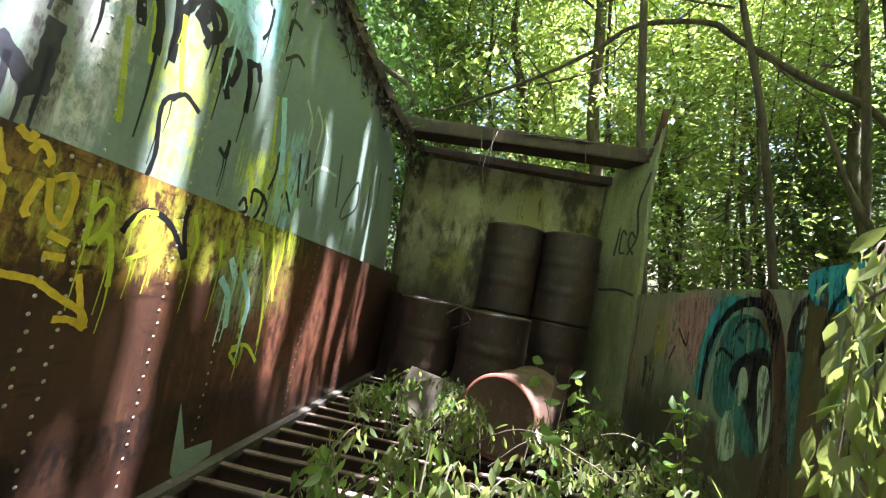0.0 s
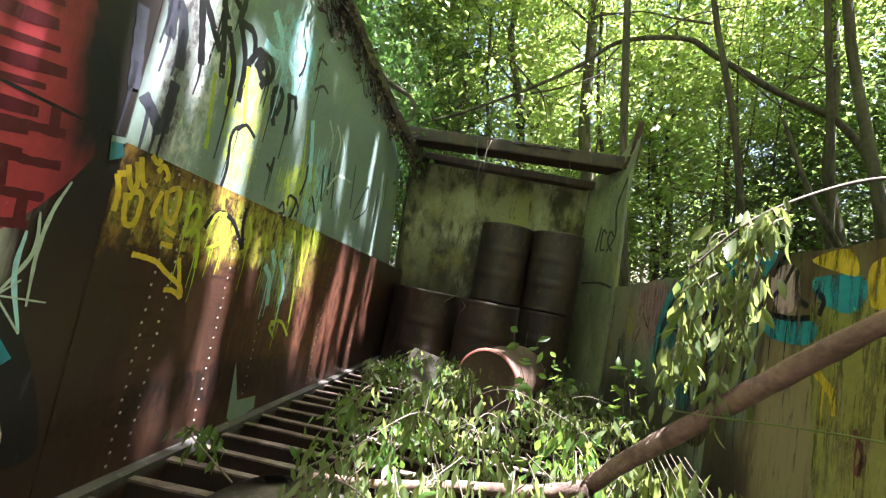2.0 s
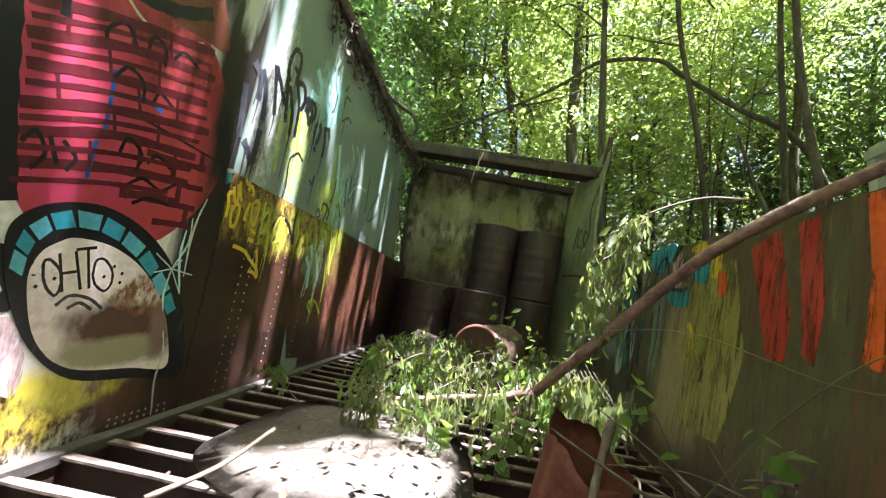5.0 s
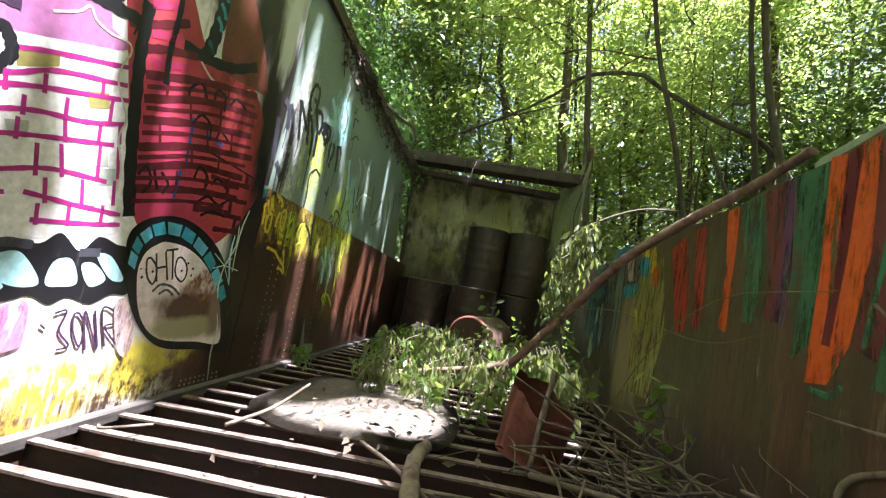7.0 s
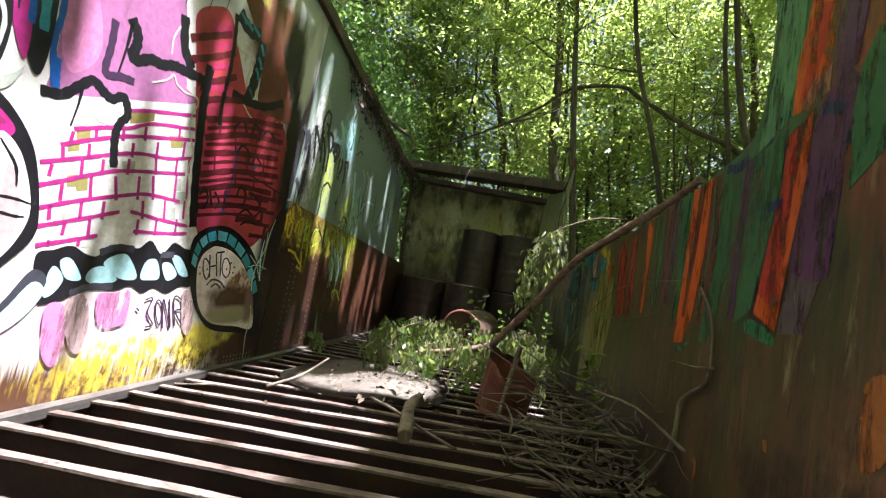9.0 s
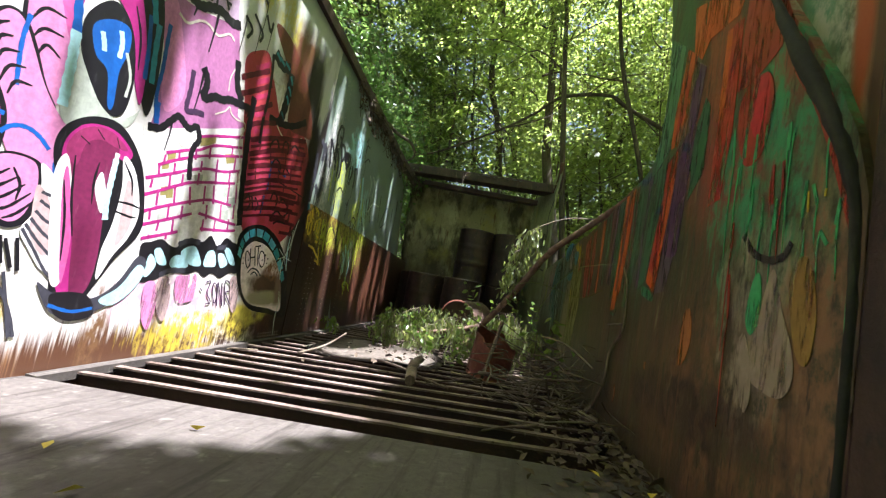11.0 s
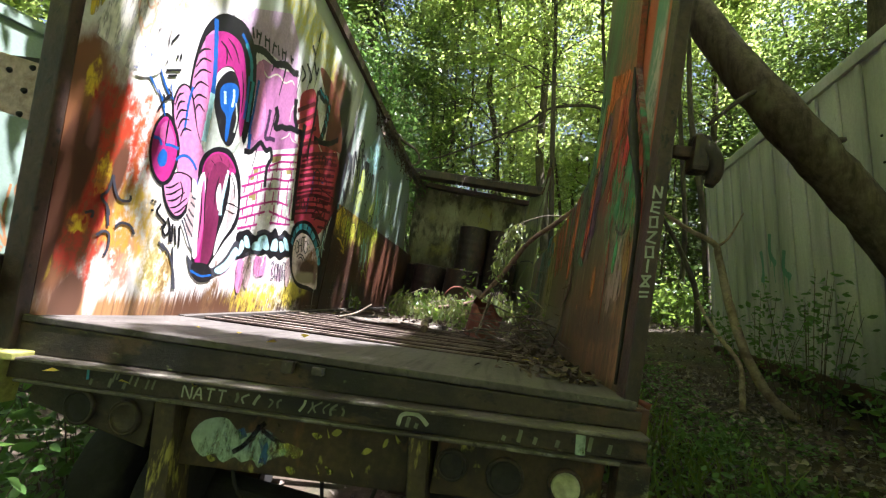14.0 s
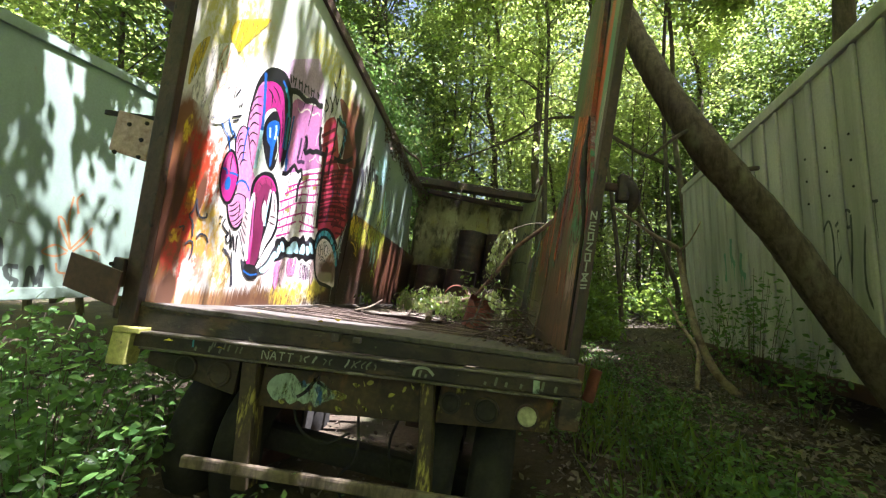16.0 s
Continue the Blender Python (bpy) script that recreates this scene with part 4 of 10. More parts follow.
P_BLACK, P_MAGENTA, P_PINK = paint("black", BLACK), paint("magenta", (0.38, 0.025, 0.19)), paint("pink", (0.58, 0.22, 0.42))
P_MAUVE, P_WHITE, P_RED = paint("mauve", (0.38, 0.15, 0.31)), paint("white", (0.76, 0.74, 0.72)), paint("red", (0.30, 0.025, 0.035))
P_REDWALL = wall_material("red_brick_paint", (0.42, 0.05, 0.065), [((0.50, 0.05, 0.13), 1.95, 1.0, 0.35, 0.5, 1.6, 5, (1, 1, 1), 0.4), (BLACK, 2.74, 1.5, 0.22, 0.75, 0.7, 5, (1, 2, 0.6), 0.5), ((0.20, 0.03, 0.03), 2.35, 1.5, 0.30, 0.20, 1.2, 5, (1, 1, 1), 0.4)], [((0.38, 0.05, 0.055), 6, (1, 1, 1), 0.5, 0.75), ((0.56, 0.13, 0.15), 16, (1, 1.5, 1), 0.64, 0.74)], rough=0.35)
P_DISC = wall_material("dirty_pink_paint", (0.74, 0.62, 0.62), [((0.10, 0.05, 0.035), 2.40, 0.42, 0.30, 0.13, 0.9, 6, (1, 1, 1), 0.4), ((0.30, 0.27, 0.16), 2.40, 0.33, 0.34, 0.07, 1.0, 6, (1, 1, 1), 0.4), ((0.24, 0.11, 0.05), 2.45, 0.55, 0.16, 0.10, 1.6, 9, (1, 1, 1), 0.3), ((0.20, 0.12, 0.10), 2.6, 0.45, 0.10, 0.2, 1.0, 6, (1, 1, 1), 0.4)], [((0.36, 0.24, 0.22), 7, (1, 1, 1), 0.52, 0.75), ((0.16, 0.08, 0.05), 22, (1, 1, 1), 0.66, 0.74)], rough=0.35)
P_BLUE, P_TEAL, P_SKY = paint("blue", (0.015, 0.10, 0.38)), paint("teal", (0.04, 0.27, 0.36)), paint("sky", (0.42, 0.70, 0.76))
P_GREY, P_LIME, P_ORANGE = paint("grey_green", (0.42, 0.46, 0.40)), paint("lime", (0.44, 0.52, 0.04)), paint("orange", (0.55, 0.10, 0.015))
P_GREEN, P_PURPLE, P_YELLOW = paint("green", (0.035, 0.10, 0.05)), paint("purple", (0.05, 0.026, 0.06)), paint("yellow", (0.62, 0.45, 0.03))
P_HOT = paint("hot_pink", (0.45, 0.04, 0.12))
P_BLUSH, P_DARKRED, P_FADED = paint("blush", (0.50, 0.36, 0.36)), paint("dark_red", (0.10, 0.012, 0.02)), paint("faded_letter", (0.34, 0.36, 0.28))
P_DIM = paint("dim_letter", (0.15, 0.16, 0.11))
P_SEAFOAM = paint("sea_foam", (0.34, 0.44, 0.36))
P_SEA = paint("sea_green", (0.035, 0.13, 0.14))
coat = {}


def closed_smooth(pts, n=5):
    p = [Vector((a, b, 0)) for a, b in pts]
    k = len(p)
    out = []
    for i in range(k):
        a, b, c, d = (p[(i + j - 1) % k] for j in range(4))
        for s in range(n):
            t = s / n
            out.append(0.5 * (2 * b + (c - a) * t + (2 * a - 5 * b + 4 * c - d) * t * t + (3 * b - 3 * c + d - a) * t ** 3))
    return [(v.x, v.y) for v in out]


def coat_x(wall):
    """Each coat lies over the ones before it."""
    coat[wall.name] = coat.get(wall.name, 0) + 1
    return 0.0006 + 0.00006 * coat[wall.name]


def line_x(wall):
    """Lines lie on the last coat, each a hair above the one before."""
    key = wall.name + " lines"
    coat[key] = coat.get(key, 0) + 1
    return 0.0006 + 0.00006 * coat.get(wall.name, 0) + 0.00001 + 0.000005 * (coat[key] % 8)


def worn(mat_):
    """The same paint, weathered: rubbed away in patches, so that the wall shows through."""
    nm = mat_.name.split(".")[0] + "_worn"
    if nm in bpy.data.materials:
        return bpy.data.materials[nm]
    m = mat_.copy()
    m.name = nm
    nt = m.node_tree
    bsdf = nt.nodes["Principled BSDF"]
    tc = nt.nodes.new("ShaderNodeBsdfTransparent")
    ms = nt.nodes.new("ShaderNodeMixShader")
    a = ramp(nt, noise_node(nt, coords(nt, (1, 3, 0.45)), 9.0, 8.0, 0.72), 0.39, 0.52)
    nt.links.new(a, ms.inputs[0])
    nt.links.new(tc.outputs[0], ms.inputs[1])
    nt.links.new(bsdf.outputs[0], ms.inputs[2])
    nt.links.new(ms.outputs[0], nt.nodes["Material Output"].inputs["Surface"])
    return m


def field(wall, base_x, sgn, pts, mat_, smooth=True, name="painted_shape"):
    """A filled patch of paint with an outline in (y, z)."""
    x = base_x + sgn * coat_x(wall)
    if smooth:
        pts = closed_smooth(pts)
    bm = bmesh.new()
    f = bm.faces.new([bm.verts.new((x, a, b)) for a, b in pts])
    r = bmesh.ops.extrude_face_region(bm, geom=[f])
    for v in r["geom"]:
        if isinstance(v, bmesh.types.BMVert):
            v.co.x -= sgn * 0.001
    bmesh.ops.triangulate(bm, faces=[g for g in bm.faces if len(g.verts) > 4])
    return part(name, bm, mat_, wall)


def stroke(wall, base_x, sgn, pts, width, mat_, drips=0, taper=False, seed=0, name="spray_stroke"):
    """A sprayed line through (y, z) points, with drips running down from it."""
    x = base_x + sgn * line_x(wall)
    r = random.Random(seed + len(pts) * 17 + int(pts[0][0] * 100))
    bm = bmesh.new()

    def ribbon(line, wa, wb):
        prev = None
        for i, q in enumerate(line):
            d = (line[min(i + 1, len(line) - 1)] - line[max(i - 1, 0)]).normalized()
            s = Vector((0, -d.z, d.y))
            f = i / max(1, len(line) - 1)
            w = (wa + (wb - wa) * f) * (1 + 0.12 * math.sin(i * 1.9 + seed)) / 2
            if taper:
                w *= 0.35 + 0.65 * math.sin(math.pi * min(1, max(0, f * 0.94 + 0.04)))
            pair = [bm.verts.new(q + s * w), bm.verts.new(q - s * w)]
            if prev:
                bm.faces.new((prev[0], prev[1], pair[1], pair[0]))
            prev = pair
    line = smooth_path([(x, a, b) for a, b in pts], 6)
    ribbon(line, width, width)
    for _ in range(drips):
        q = line[r.randrange(len(line))]
        ln = r.uniform(0.06, 0.28)
        ribbon([q + Vector((0, 0.004 * math.sin(k), -ln * k / 4)) for k in range(5)], width * 0.35, width * 0.16)
    g = bmesh.ops.extrude_face_region(bm, geom=bm.faces[:])
    for v in g["geom"]:
        if isinstance(v, bmesh.types.BMVert):
            v.co.x -= sgn * 0.001
    return part(name, bm, mat_, wall)


def on_left(pts, mat_, smooth=True):
    return field(wall_left, 0.0, 1, pts, mat_, smooth)


def line_left(pts, w, mat_, drips=0, taper=False, seed=0):
    return stroke(wall_left, 0.0, 1, pts, w, mat_, drips, taper, seed)


# ---- the mural on the white wall ----
P_LILAC, P_UMBER, P_OLIVE = paint("lilac", (0.50, 0.36, 0.50)), paint("umber", (0.15, 0.045, 0.03)), paint("olive", (0.30, 0.26, 0.09))
P_CREAMY, P_SMOKE, P_ROSE = paint("cream_line", (0.60, 0.56, 0.46)), paint("smoky_black", (0.05, 0.05, 0.065)), paint("rose", (0.52, 0.10, 0.30))
P_PLUMDARK, P_MAROONISH, P_SKYDARK = paint("dark_plum", (0.16, 0.02, 0.07)), paint("wine", (0.26, 0.03, 0.11)), paint("mid_blue", (0.12, 0.42, 0.58))
P_GREYGREEN, P_CHALK, P_PEACH = paint("pale_splash", (0.50, 0.58, 0.50)), paint("chalk_white", (0.80, 0.76, 0.70)), paint("pale_peach", (0.72, 0.46, 0.30))
# grounds of the mural: pale lilac, mauve panel, plaid panel, red masonry, rust-brown edge
on_left([(0.684, 1.8), (0.83, 2.02), (1.22, 2.26), (1.39, 2.14), (1.46, 1.94), (1.23, 1.88), (1.02, 1.85), (0.885, 1.8)], P_LILAC, False)
on_left([(0.967, 1.7), (1.02, 1.78), (1.18, 1.81), (1.38, 1.88), (1.48, 1.9), (1.56, 1.69), (1.64, 1.44), (1.74, 1.42), (1.56, 1.3), (1.35, 1.22), (1.19, 1.13), (1.06, 1.11), (1.07, 1.24), (1.05, 1.44)], P_MAUVE, False)
on_left([(0.972, 1.69), (1.03, 1.76), (1.13, 1.59), (1.21, 1.37), (1.14, 1.24), (1.08, 1.29), (1.04, 1.47)], P_PINK)
on_left([(1.03, 1.11), (1.73, 1.4), (1.84, 1.08), (1.92, 0.752), (1.74, 0.683), (1.44, 0.654), (1.19, 0.576), (1.1, 0.841)], P_WHITE, False)
on_left([(1.59, 1.79), (1.67, 1.89), (1.8, 1.94), (1.95, 1.77), (2.12, 1.61), (2.44, 1.64), (2.63, 1.48), (2.75, 1.21), (2.61, 0.916), (2.38, 0.736), (2.17, 0.817), (1.95, 0.776), (1.82, 1.08), (1.71, 1.42), (1.64, 1.63)], P_REDWALL)
on_left([(1.8, 2.15), (2.02, 2.17), (2.34, 2.01), (2.58, 1.69), (2.43, 1.63), (2.19, 1.62), (2.12, 1.9)], P_UMBER)
# olive and grey bricks showing in the plaid
on_left([(1.18, 1), (1.22, 1.02), (1.23, 0.979), (1.19, 0.961)], P_OLIVE, False)
on_left([(1.2, 1.05), (1.25, 1.07), (1.26, 1.03), (1.21, 1.01)], P_OLIVE, False)
on_left([(1.21, 0.877), (1.25, 0.894), (1.26, 0.849), (1.22, 0.835)], P_OLIVE, False)
on_left([(1.24, 0.873), (1.29, 0.89), (1.3, 0.844), (1.26, 0.83)], P_OLIVE, False)
on_left([(1.39, 1.21), (1.45, 1.24), (1.46, 1.19), (1.4, 1.16)], P_OLIVE, False)
on_left([(1.44, 1.23), (1.5, 1.27), (1.51, 1.22), (1.46, 1.19)], P_OLIVE, False)
on_left([(1.61, 1.19), (1.69, 1.22), (1.71, 1.17), (1.64, 1.14)], P_OLIVE, False)
on_left([(1.66, 0.996), (1.74, 1.02), (1.76, 0.965), (1.68, 0.941)], P_GREY, False)
on_left([(1.72, 0.945), (1.8, 0.971), (1.82, 0.911), (1.74, 0.889)], P_GREY, False)
on_left([(1.23, 0.745), (1.28, 0.757), (1.29, 0.712), (1.24, 0.702)], P_GREY, False)
on_left([(1.32, 0.98), (1.38, 1), (1.39, 0.954), (1.34, 0.935)], P_GREY, False)
on_left([(1.41, 1), (1.47, 1.02), (1.48, 0.973), (1.43, 0.952)], P_GREY, False)
on_left([(1.67, 0.856), (1.75, 0.877), (1.77, 0.818), (1.69, 0.8)], P_GREY, False)
# magenta joints of the plaid, wavering like brickwork
for pts in ([(1.11, 0.896), (1.26, 0.964), (1.38, 1.02), (1.49, 1.06), (1.64, 1.09), (1.78, 1.14)], [(1.12, 0.814), (1.21, 0.86), (1.31, 0.913), (1.4, 0.954), (1.55, 0.997), (1.76, 1.05)], [(1.14, 0.737), (1.26, 0.791), (1.44, 0.857), (1.58, 0.899), (1.77, 0.91)], [(1.15, 0.673), (1.26, 0.714), (1.46, 0.792)], [(1.51, 0.805), (1.67, 0.801), (1.86, 0.801)], [(1.17, 0.608), (1.27, 0.639), (1.39, 0.678)], [(1.55, 0.722), (1.75, 0.745), (1.87, 0.764)], [(1.16, 0.977), (1.27, 1.04), (1.44, 1.12), (1.77, 1.23)], [(1.19, 1.05), (1.32, 1.11), (1.4, 1.14), (1.52, 1.21), (1.75, 1.28)], [(1.36, 1.2), (1.5, 1.26), (1.75, 1.35)],):
    line_left(pts, 0.016, P_MAGENTA)
for pts in ([(1.19, 1.04), (1.19, 1)], [(1.27, 1.09), (1.28, 1.04)], [(1.38, 1.13), (1.39, 1.08)], [(1.48, 1.18), (1.49, 1.12)], [(1.66, 1.25), (1.67, 1.19)], [(1.17, 0.973), (1.18, 0.928)], [(1.26, 1.02), (1.27, 0.962)], [(1.44, 1.09), (1.45, 1.03)], [(1.56, 1.14), (1.57, 1.07)], [(1.71, 1.2), (1.72, 1.12)], [(1.15, 0.902), (1.15, 0.858)], [(1.25, 0.951), (1.26, 0.892)], [(1.33, 0.981), (1.34, 0.919)], [(1.44, 1.02), (1.45, 0.953)], [(1.57, 1.07), (1.59, 0.996)], [(1.69, 1.11), (1.7, 1.03)], [(1.76, 1.14), (1.78, 1.06)], [(1.2, 0.856), (1.21, 0.782)], [(1.3, 0.9), (1.32, 0.809)], [(1.4, 0.931), (1.43, 0.835)], [(1.51, 0.964), (1.53, 0.862)], [(1.58, 0.987), (1.61, 0.881)],):
    line_left(pts, 0.013, P_MAGENTA)
for pts in ([(1.71, 1.03), (1.73, 0.912)], [(1.78, 1.05), (1.81, 0.932)], [(1.18, 0.759), (1.19, 0.705)], [(1.29, 0.797), (1.3, 0.728)], [(1.38, 0.819), (1.39, 0.745)], [(1.56, 0.865), (1.58, 0.783)], [(1.68, 0.894), (1.7, 0.806)], [(1.8, 0.923), (1.82, 0.83)], [(1.25, 0.705), (1.25, 0.658)], [(1.34, 0.735), (1.35, 0.673)], [(1.56, 0.779), (1.57, 0.709)], [(1.66, 0.798), (1.67, 0.724)], [(1.78, 0.823), (1.79, 0.744)], [(1.21, 0.634), (1.21, 0.611)], [(1.32, 0.661), (1.32, 0.625)],):
    line_left(pts, 0.013, P_MAGENTA)
# dark joints and bright courses of the red masonry
for pts in ([(1.59, 1.67), (1.7, 1.75), (1.84, 1.85)], [(1.62, 1.58), (1.74, 1.66), (1.9, 1.78)], [(1.69, 1.5), (1.81, 1.57), (1.95, 1.67)], [(1.78, 1.45), (1.87, 1.5), (2.04, 1.57)], [(1.81, 1.36), (2.12, 1.49), (2.5, 1.61)], [(1.83, 1.27), (2.15, 1.41), (2.54, 1.51)], [(1.85, 1.19), (2.1, 1.28), (2.53, 1.39)], [(1.86, 1.08), (2.13, 1.18), (2.58, 1.28)], [(1.88, 1), (2.16, 1.1), (2.54, 1.15)], [(1.88, 0.915), (2.2, 0.99), (2.53, 1.03)], [(2.23, 0.913), (2.39, 0.934), (2.51, 0.936)],):
    line_left(pts, 0.034, P_DARKRED)
for pts in ([(2.30, 1.09), (2.46, 1.10), (2.54, 1.11), (2.62, 1.12)], [(2.30, 1.01), (2.48, 1.02), (2.55, 1.02), (2.63, 1.03)], [(2.34, 0.92), (2.51, 0.928), (2.61, 0.933)], [(2.40, 0.84), (2.53, 0.85), (2.59, 0.852)], [(2.58, 1.18), (2.59, 1.10)], [(2.49, 1.02), (2.50, 0.94)], [(2.56, 0.93), (2.565, 0.86)], [(2.44, 1.10), (2.445, 1.03)]):
    line_left(pts, 0.026, P_DARKRED)
line_left([(2.20, 1.20), (2.44, 1.19), (2.64, 1.18), (2.94, 1.165)], 0.010, P_BLACK)
for pts in ([(1.7, 1.79), (1.83, 1.89)], [(1.73, 1.71), (1.87, 1.81)], [(1.76, 1.62), (1.91, 1.72)], [(1.79, 1.52), (1.94, 1.59)], [(1.82, 1.42), (2.01, 1.5)],):
    line_left(pts, 0.03, P_HOT)
for pts in ([(2.12, 1.49), (2.14, 1.4)], [(2.27, 1.54), (2.31, 1.44)], [(2.06, 1.36), (2.09, 1.28)], [(2.25, 1.44), (2.28, 1.33)], [(2.19, 1.31), (2.23, 1.21)], [(2.37, 1.35), (2.4, 1.24)], [(2.13, 1.18), (2.16, 1.09)], [(2.31, 1.23), (2.34, 1.12)], [(2.26, 1.11), (2.28, 1)], [(2.43, 1.14), (2.45, 1.02)], [(2.08, 1.05), (2.1, 0.967)], [(1.93, 1.21), (1.96, 1.12)], [(1.92, 1.4), (1.93, 1.32)],):
    line_left(pts, 0.012, P_DARKRED)
line_left([(1.75, 1.62), (1.76, 1.47), (1.78, 1.34), (1.81, 1.18), (1.85, 0.995), (1.9, 0.804)], 0.055, P_BLACK)
line_left([(1.84, 1.97), (1.87, 1.84), (1.89, 1.66), (1.89, 1.51), (1.91, 1.37)], 0.028, P_BLACK)
for pts in ([(1.95, 1.57), (2.13, 1.6), (2.28, 1.65), (2.44, 1.75)], [(1.53, 1.74), (1.57, 1.61), (1.64, 1.54)],):
    line_left(pts, 0.05, P_BLACK)
for pts in ([(1.83, 1.32), (2.13, 1.45), (2.5, 1.55)], [(1.85, 1.24), (2.17, 1.36), (2.53, 1.45)], [(1.86, 1.14), (2.11, 1.23), (2.55, 1.33)], [(1.87, 1.04), (2.15, 1.14), (2.54, 1.22)], [(1.88, 0.958), (2.18, 1.04), (2.53, 1.09)], [(1.89, 0.865), (2.17, 0.931), (2.44, 0.966)],):
    line_left(pts, 0.018, P_DARKRED)
# hatched teal bands and pale arcs beside the red masonry
for pts in ([(1.86, 1.99), (1.96, 1.96), (2.07, 1.99)], [(2.1, 1.97), (2.11, 1.83), (2.1, 1.69), (2.08, 1.59)],):
    line_left(pts, 0.075, P_BLACK)
line_left([(1.87, 2), (1.9, 1.99), (1.93, 1.97)], 0.022, P_TEAL)
line_left([(1.92, 1.99), (1.96, 1.98), (1.99, 1.97)], 0.022, P_TEAL)
line_left([(1.99, 2), (2.03, 1.99), (2.06, 1.98)], 0.022, P_TEAL)
line_left([(2.09, 1.95), (2.12, 1.92), (2.13, 1.9)], 0.022, P_TEAL)
line_left([(2.09, 1.87), (2.12, 1.85), (2.14, 1.82)], 0.022, P_TEAL)
line_left([(2.09, 1.8), (2.12, 1.78), (2.13, 1.75)], 0.022, P_TEAL)
line_left([(2.09, 1.73), (2.11, 1.72), (2.12, 1.69)], 0.022, P_TEAL)
line_left([(2.07, 1.67), (2.1, 1.65), (2.12, 1.63)], 0.022, P_TEAL)
for pts in ([(1.87, 1.86), (1.91, 1.82), (1.99, 1.82), (2.04, 1.85), (2.04, 1.77), (2.04, 1.66)], [(2.06, 1.56), (2.16, 1.52), (2.3, 1.54), (2.43, 1.61)],):
    line_left(pts, 0.011, P_CREAMY)
# dark scribbles on the red masonry
for pts in ([(2.05, 1.36), (2.04, 1.42), (2.1, 1.47), (2.17, 1.4)], [(2.2, 1.41), (2.2, 1.49), (2.26, 1.49), (2.28, 1.42)], [(2.31, 1.47), (2.35, 1.52), (2.44, 1.5)], [(2.1, 1.28), (2.14, 1.34), (2.21, 1.32), (2.23, 1.25)], [(2.27, 1.27), (2.29, 1.32), (2.37, 1.29)], [(1.89, 0.976), (1.92, 1.02), (1.96, 0.964), (1.93, 0.909)], [(1.96, 1.02), (2, 0.942)], [(2, 1.02), (2.05, 0.98), (2.03, 0.932)], [(2.19, 1.05), (2.21, 1.11), (2.28, 1.07), (2.27, 1)], [(2.31, 1.05), (2.35, 1.09), (2.43, 1.06)], [(2.24, 0.939), (2.31, 0.988), (2.4, 0.965), (2.47, 1.01)], [(2.29, 0.888), (2.36, 0.922), (2.46, 0.918)],):
    line_left(pts, 0.014, P_BLACK)
for pts in ([(2.1, 1.31), (2.11, 1.21), (2.12, 1.1)], [(2.1, 1.06), (2.1, 0.992), (2.1, 0.928)], [(2.2, 1.27), (2.32, 1.26)],):
    line_left(pts, 0.016, P_BLUE)
# black wavering edge over and through the mauve panel
line_left([(0.649, 1.83), (0.73, 1.8), (0.82, 1.77), (0.89, 1.78), (0.95, 1.81), (1.02, 1.83), (1.1, 1.83), (1.17, 1.83), (1.24, 1.87), (1.31, 1.9), (1.41, 1.9), (1.48, 1.93)], 0.05, P_BLACK, 3)
line_left([(1.05, 1.13), (1.12, 1.15), (1.17, 1.21), (1.21, 1.25), (1.26, 1.23), (1.3, 1.22), (1.34, 1.25), (1.37, 1.22), (1.38, 1.18), (1.36, 1.15), (1.35, 1.1), (1.36, 1.04), (1.38, 0.962)], 0.036, P_BLACK, 1)
line_left([(1.29, 1.56), (1.33, 1.52), (1.34, 1.47), (1.33, 1.43), (1.36, 1.42), (1.42, 1.46), (1.48, 1.47), (1.54, 1.5), (1.6, 1.51), (1.71, 1.53), (1.77, 1.53)], 0.045, P_BLACK, 2)
line_left([(1.23, 1.51), (1.24, 1.41), (1.24, 1.32), (1.26, 1.3), (1.31, 1.32), (1.37, 1.33)], 0.03, P_PURPLE)
for pts in ([(1.45, 1.37), (1.52, 1.42), (1.55, 1.46), (1.58, 1.43), (1.64, 1.42), (1.71, 1.43), (1.73, 1.4), (1.71, 1.34), (1.71, 1.28), (1.75, 1.21), (1.78, 1.16), (1.77, 1.08), (1.81, 0.981), (1.82, 0.888)], [(1.24, 1.16), (1.26, 1.12), (1.3, 1.12), (1.32, 1.12)], [(1.51, 1.54), (1.5, 1.61), (1.52, 1.68)],):
    line_left(pts, 0.008, P_CREAMY)
line_left([(1.06, 1.71), (1.12, 1.7), (1.19, 1.76), (1.25, 1.78), (1.33, 1.77), (1.41, 1.83), (1.46, 1.82)], 0.012, P_CREAMY)
line_left([(1.07, 1.26), (1.08, 1.21), (1.09, 1.16)], 0.03, P_BLUE)
line_left([(1.03, 1.63), (1.04, 1.51), (1.05, 1.4), (1.05, 1.3), (1.08, 1.18)], 0.022, P_BLUE)
# rope of pale blue lozenges
on_left([(1.18, 0.57), (1.24, 0.602), (1.3, 0.624), (1.36, 0.6), (1.41, 0.595), (1.45, 0.633), (1.52, 0.66), (1.6, 0.652), (1.66, 0.697), (1.74, 0.642), (1.8, 0.704), (1.88, 0.686), (1.94, 0.665), (1.99, 0.501), (1.91, 0.487), (1.83, 0.449), (1.74, 0.474), (1.68, 0.447), (1.61, 0.477), (1.53, 0.456), (1.39, 0.454), (1.32, 0.412), (1.26, 0.397), (1.22, 0.412)], P_BLACK)
on_left([(1.24, 0.431), (1.24, 0.518), (1.26, 0.54), (1.3, 0.492), (1.27, 0.432)], P_SKY)
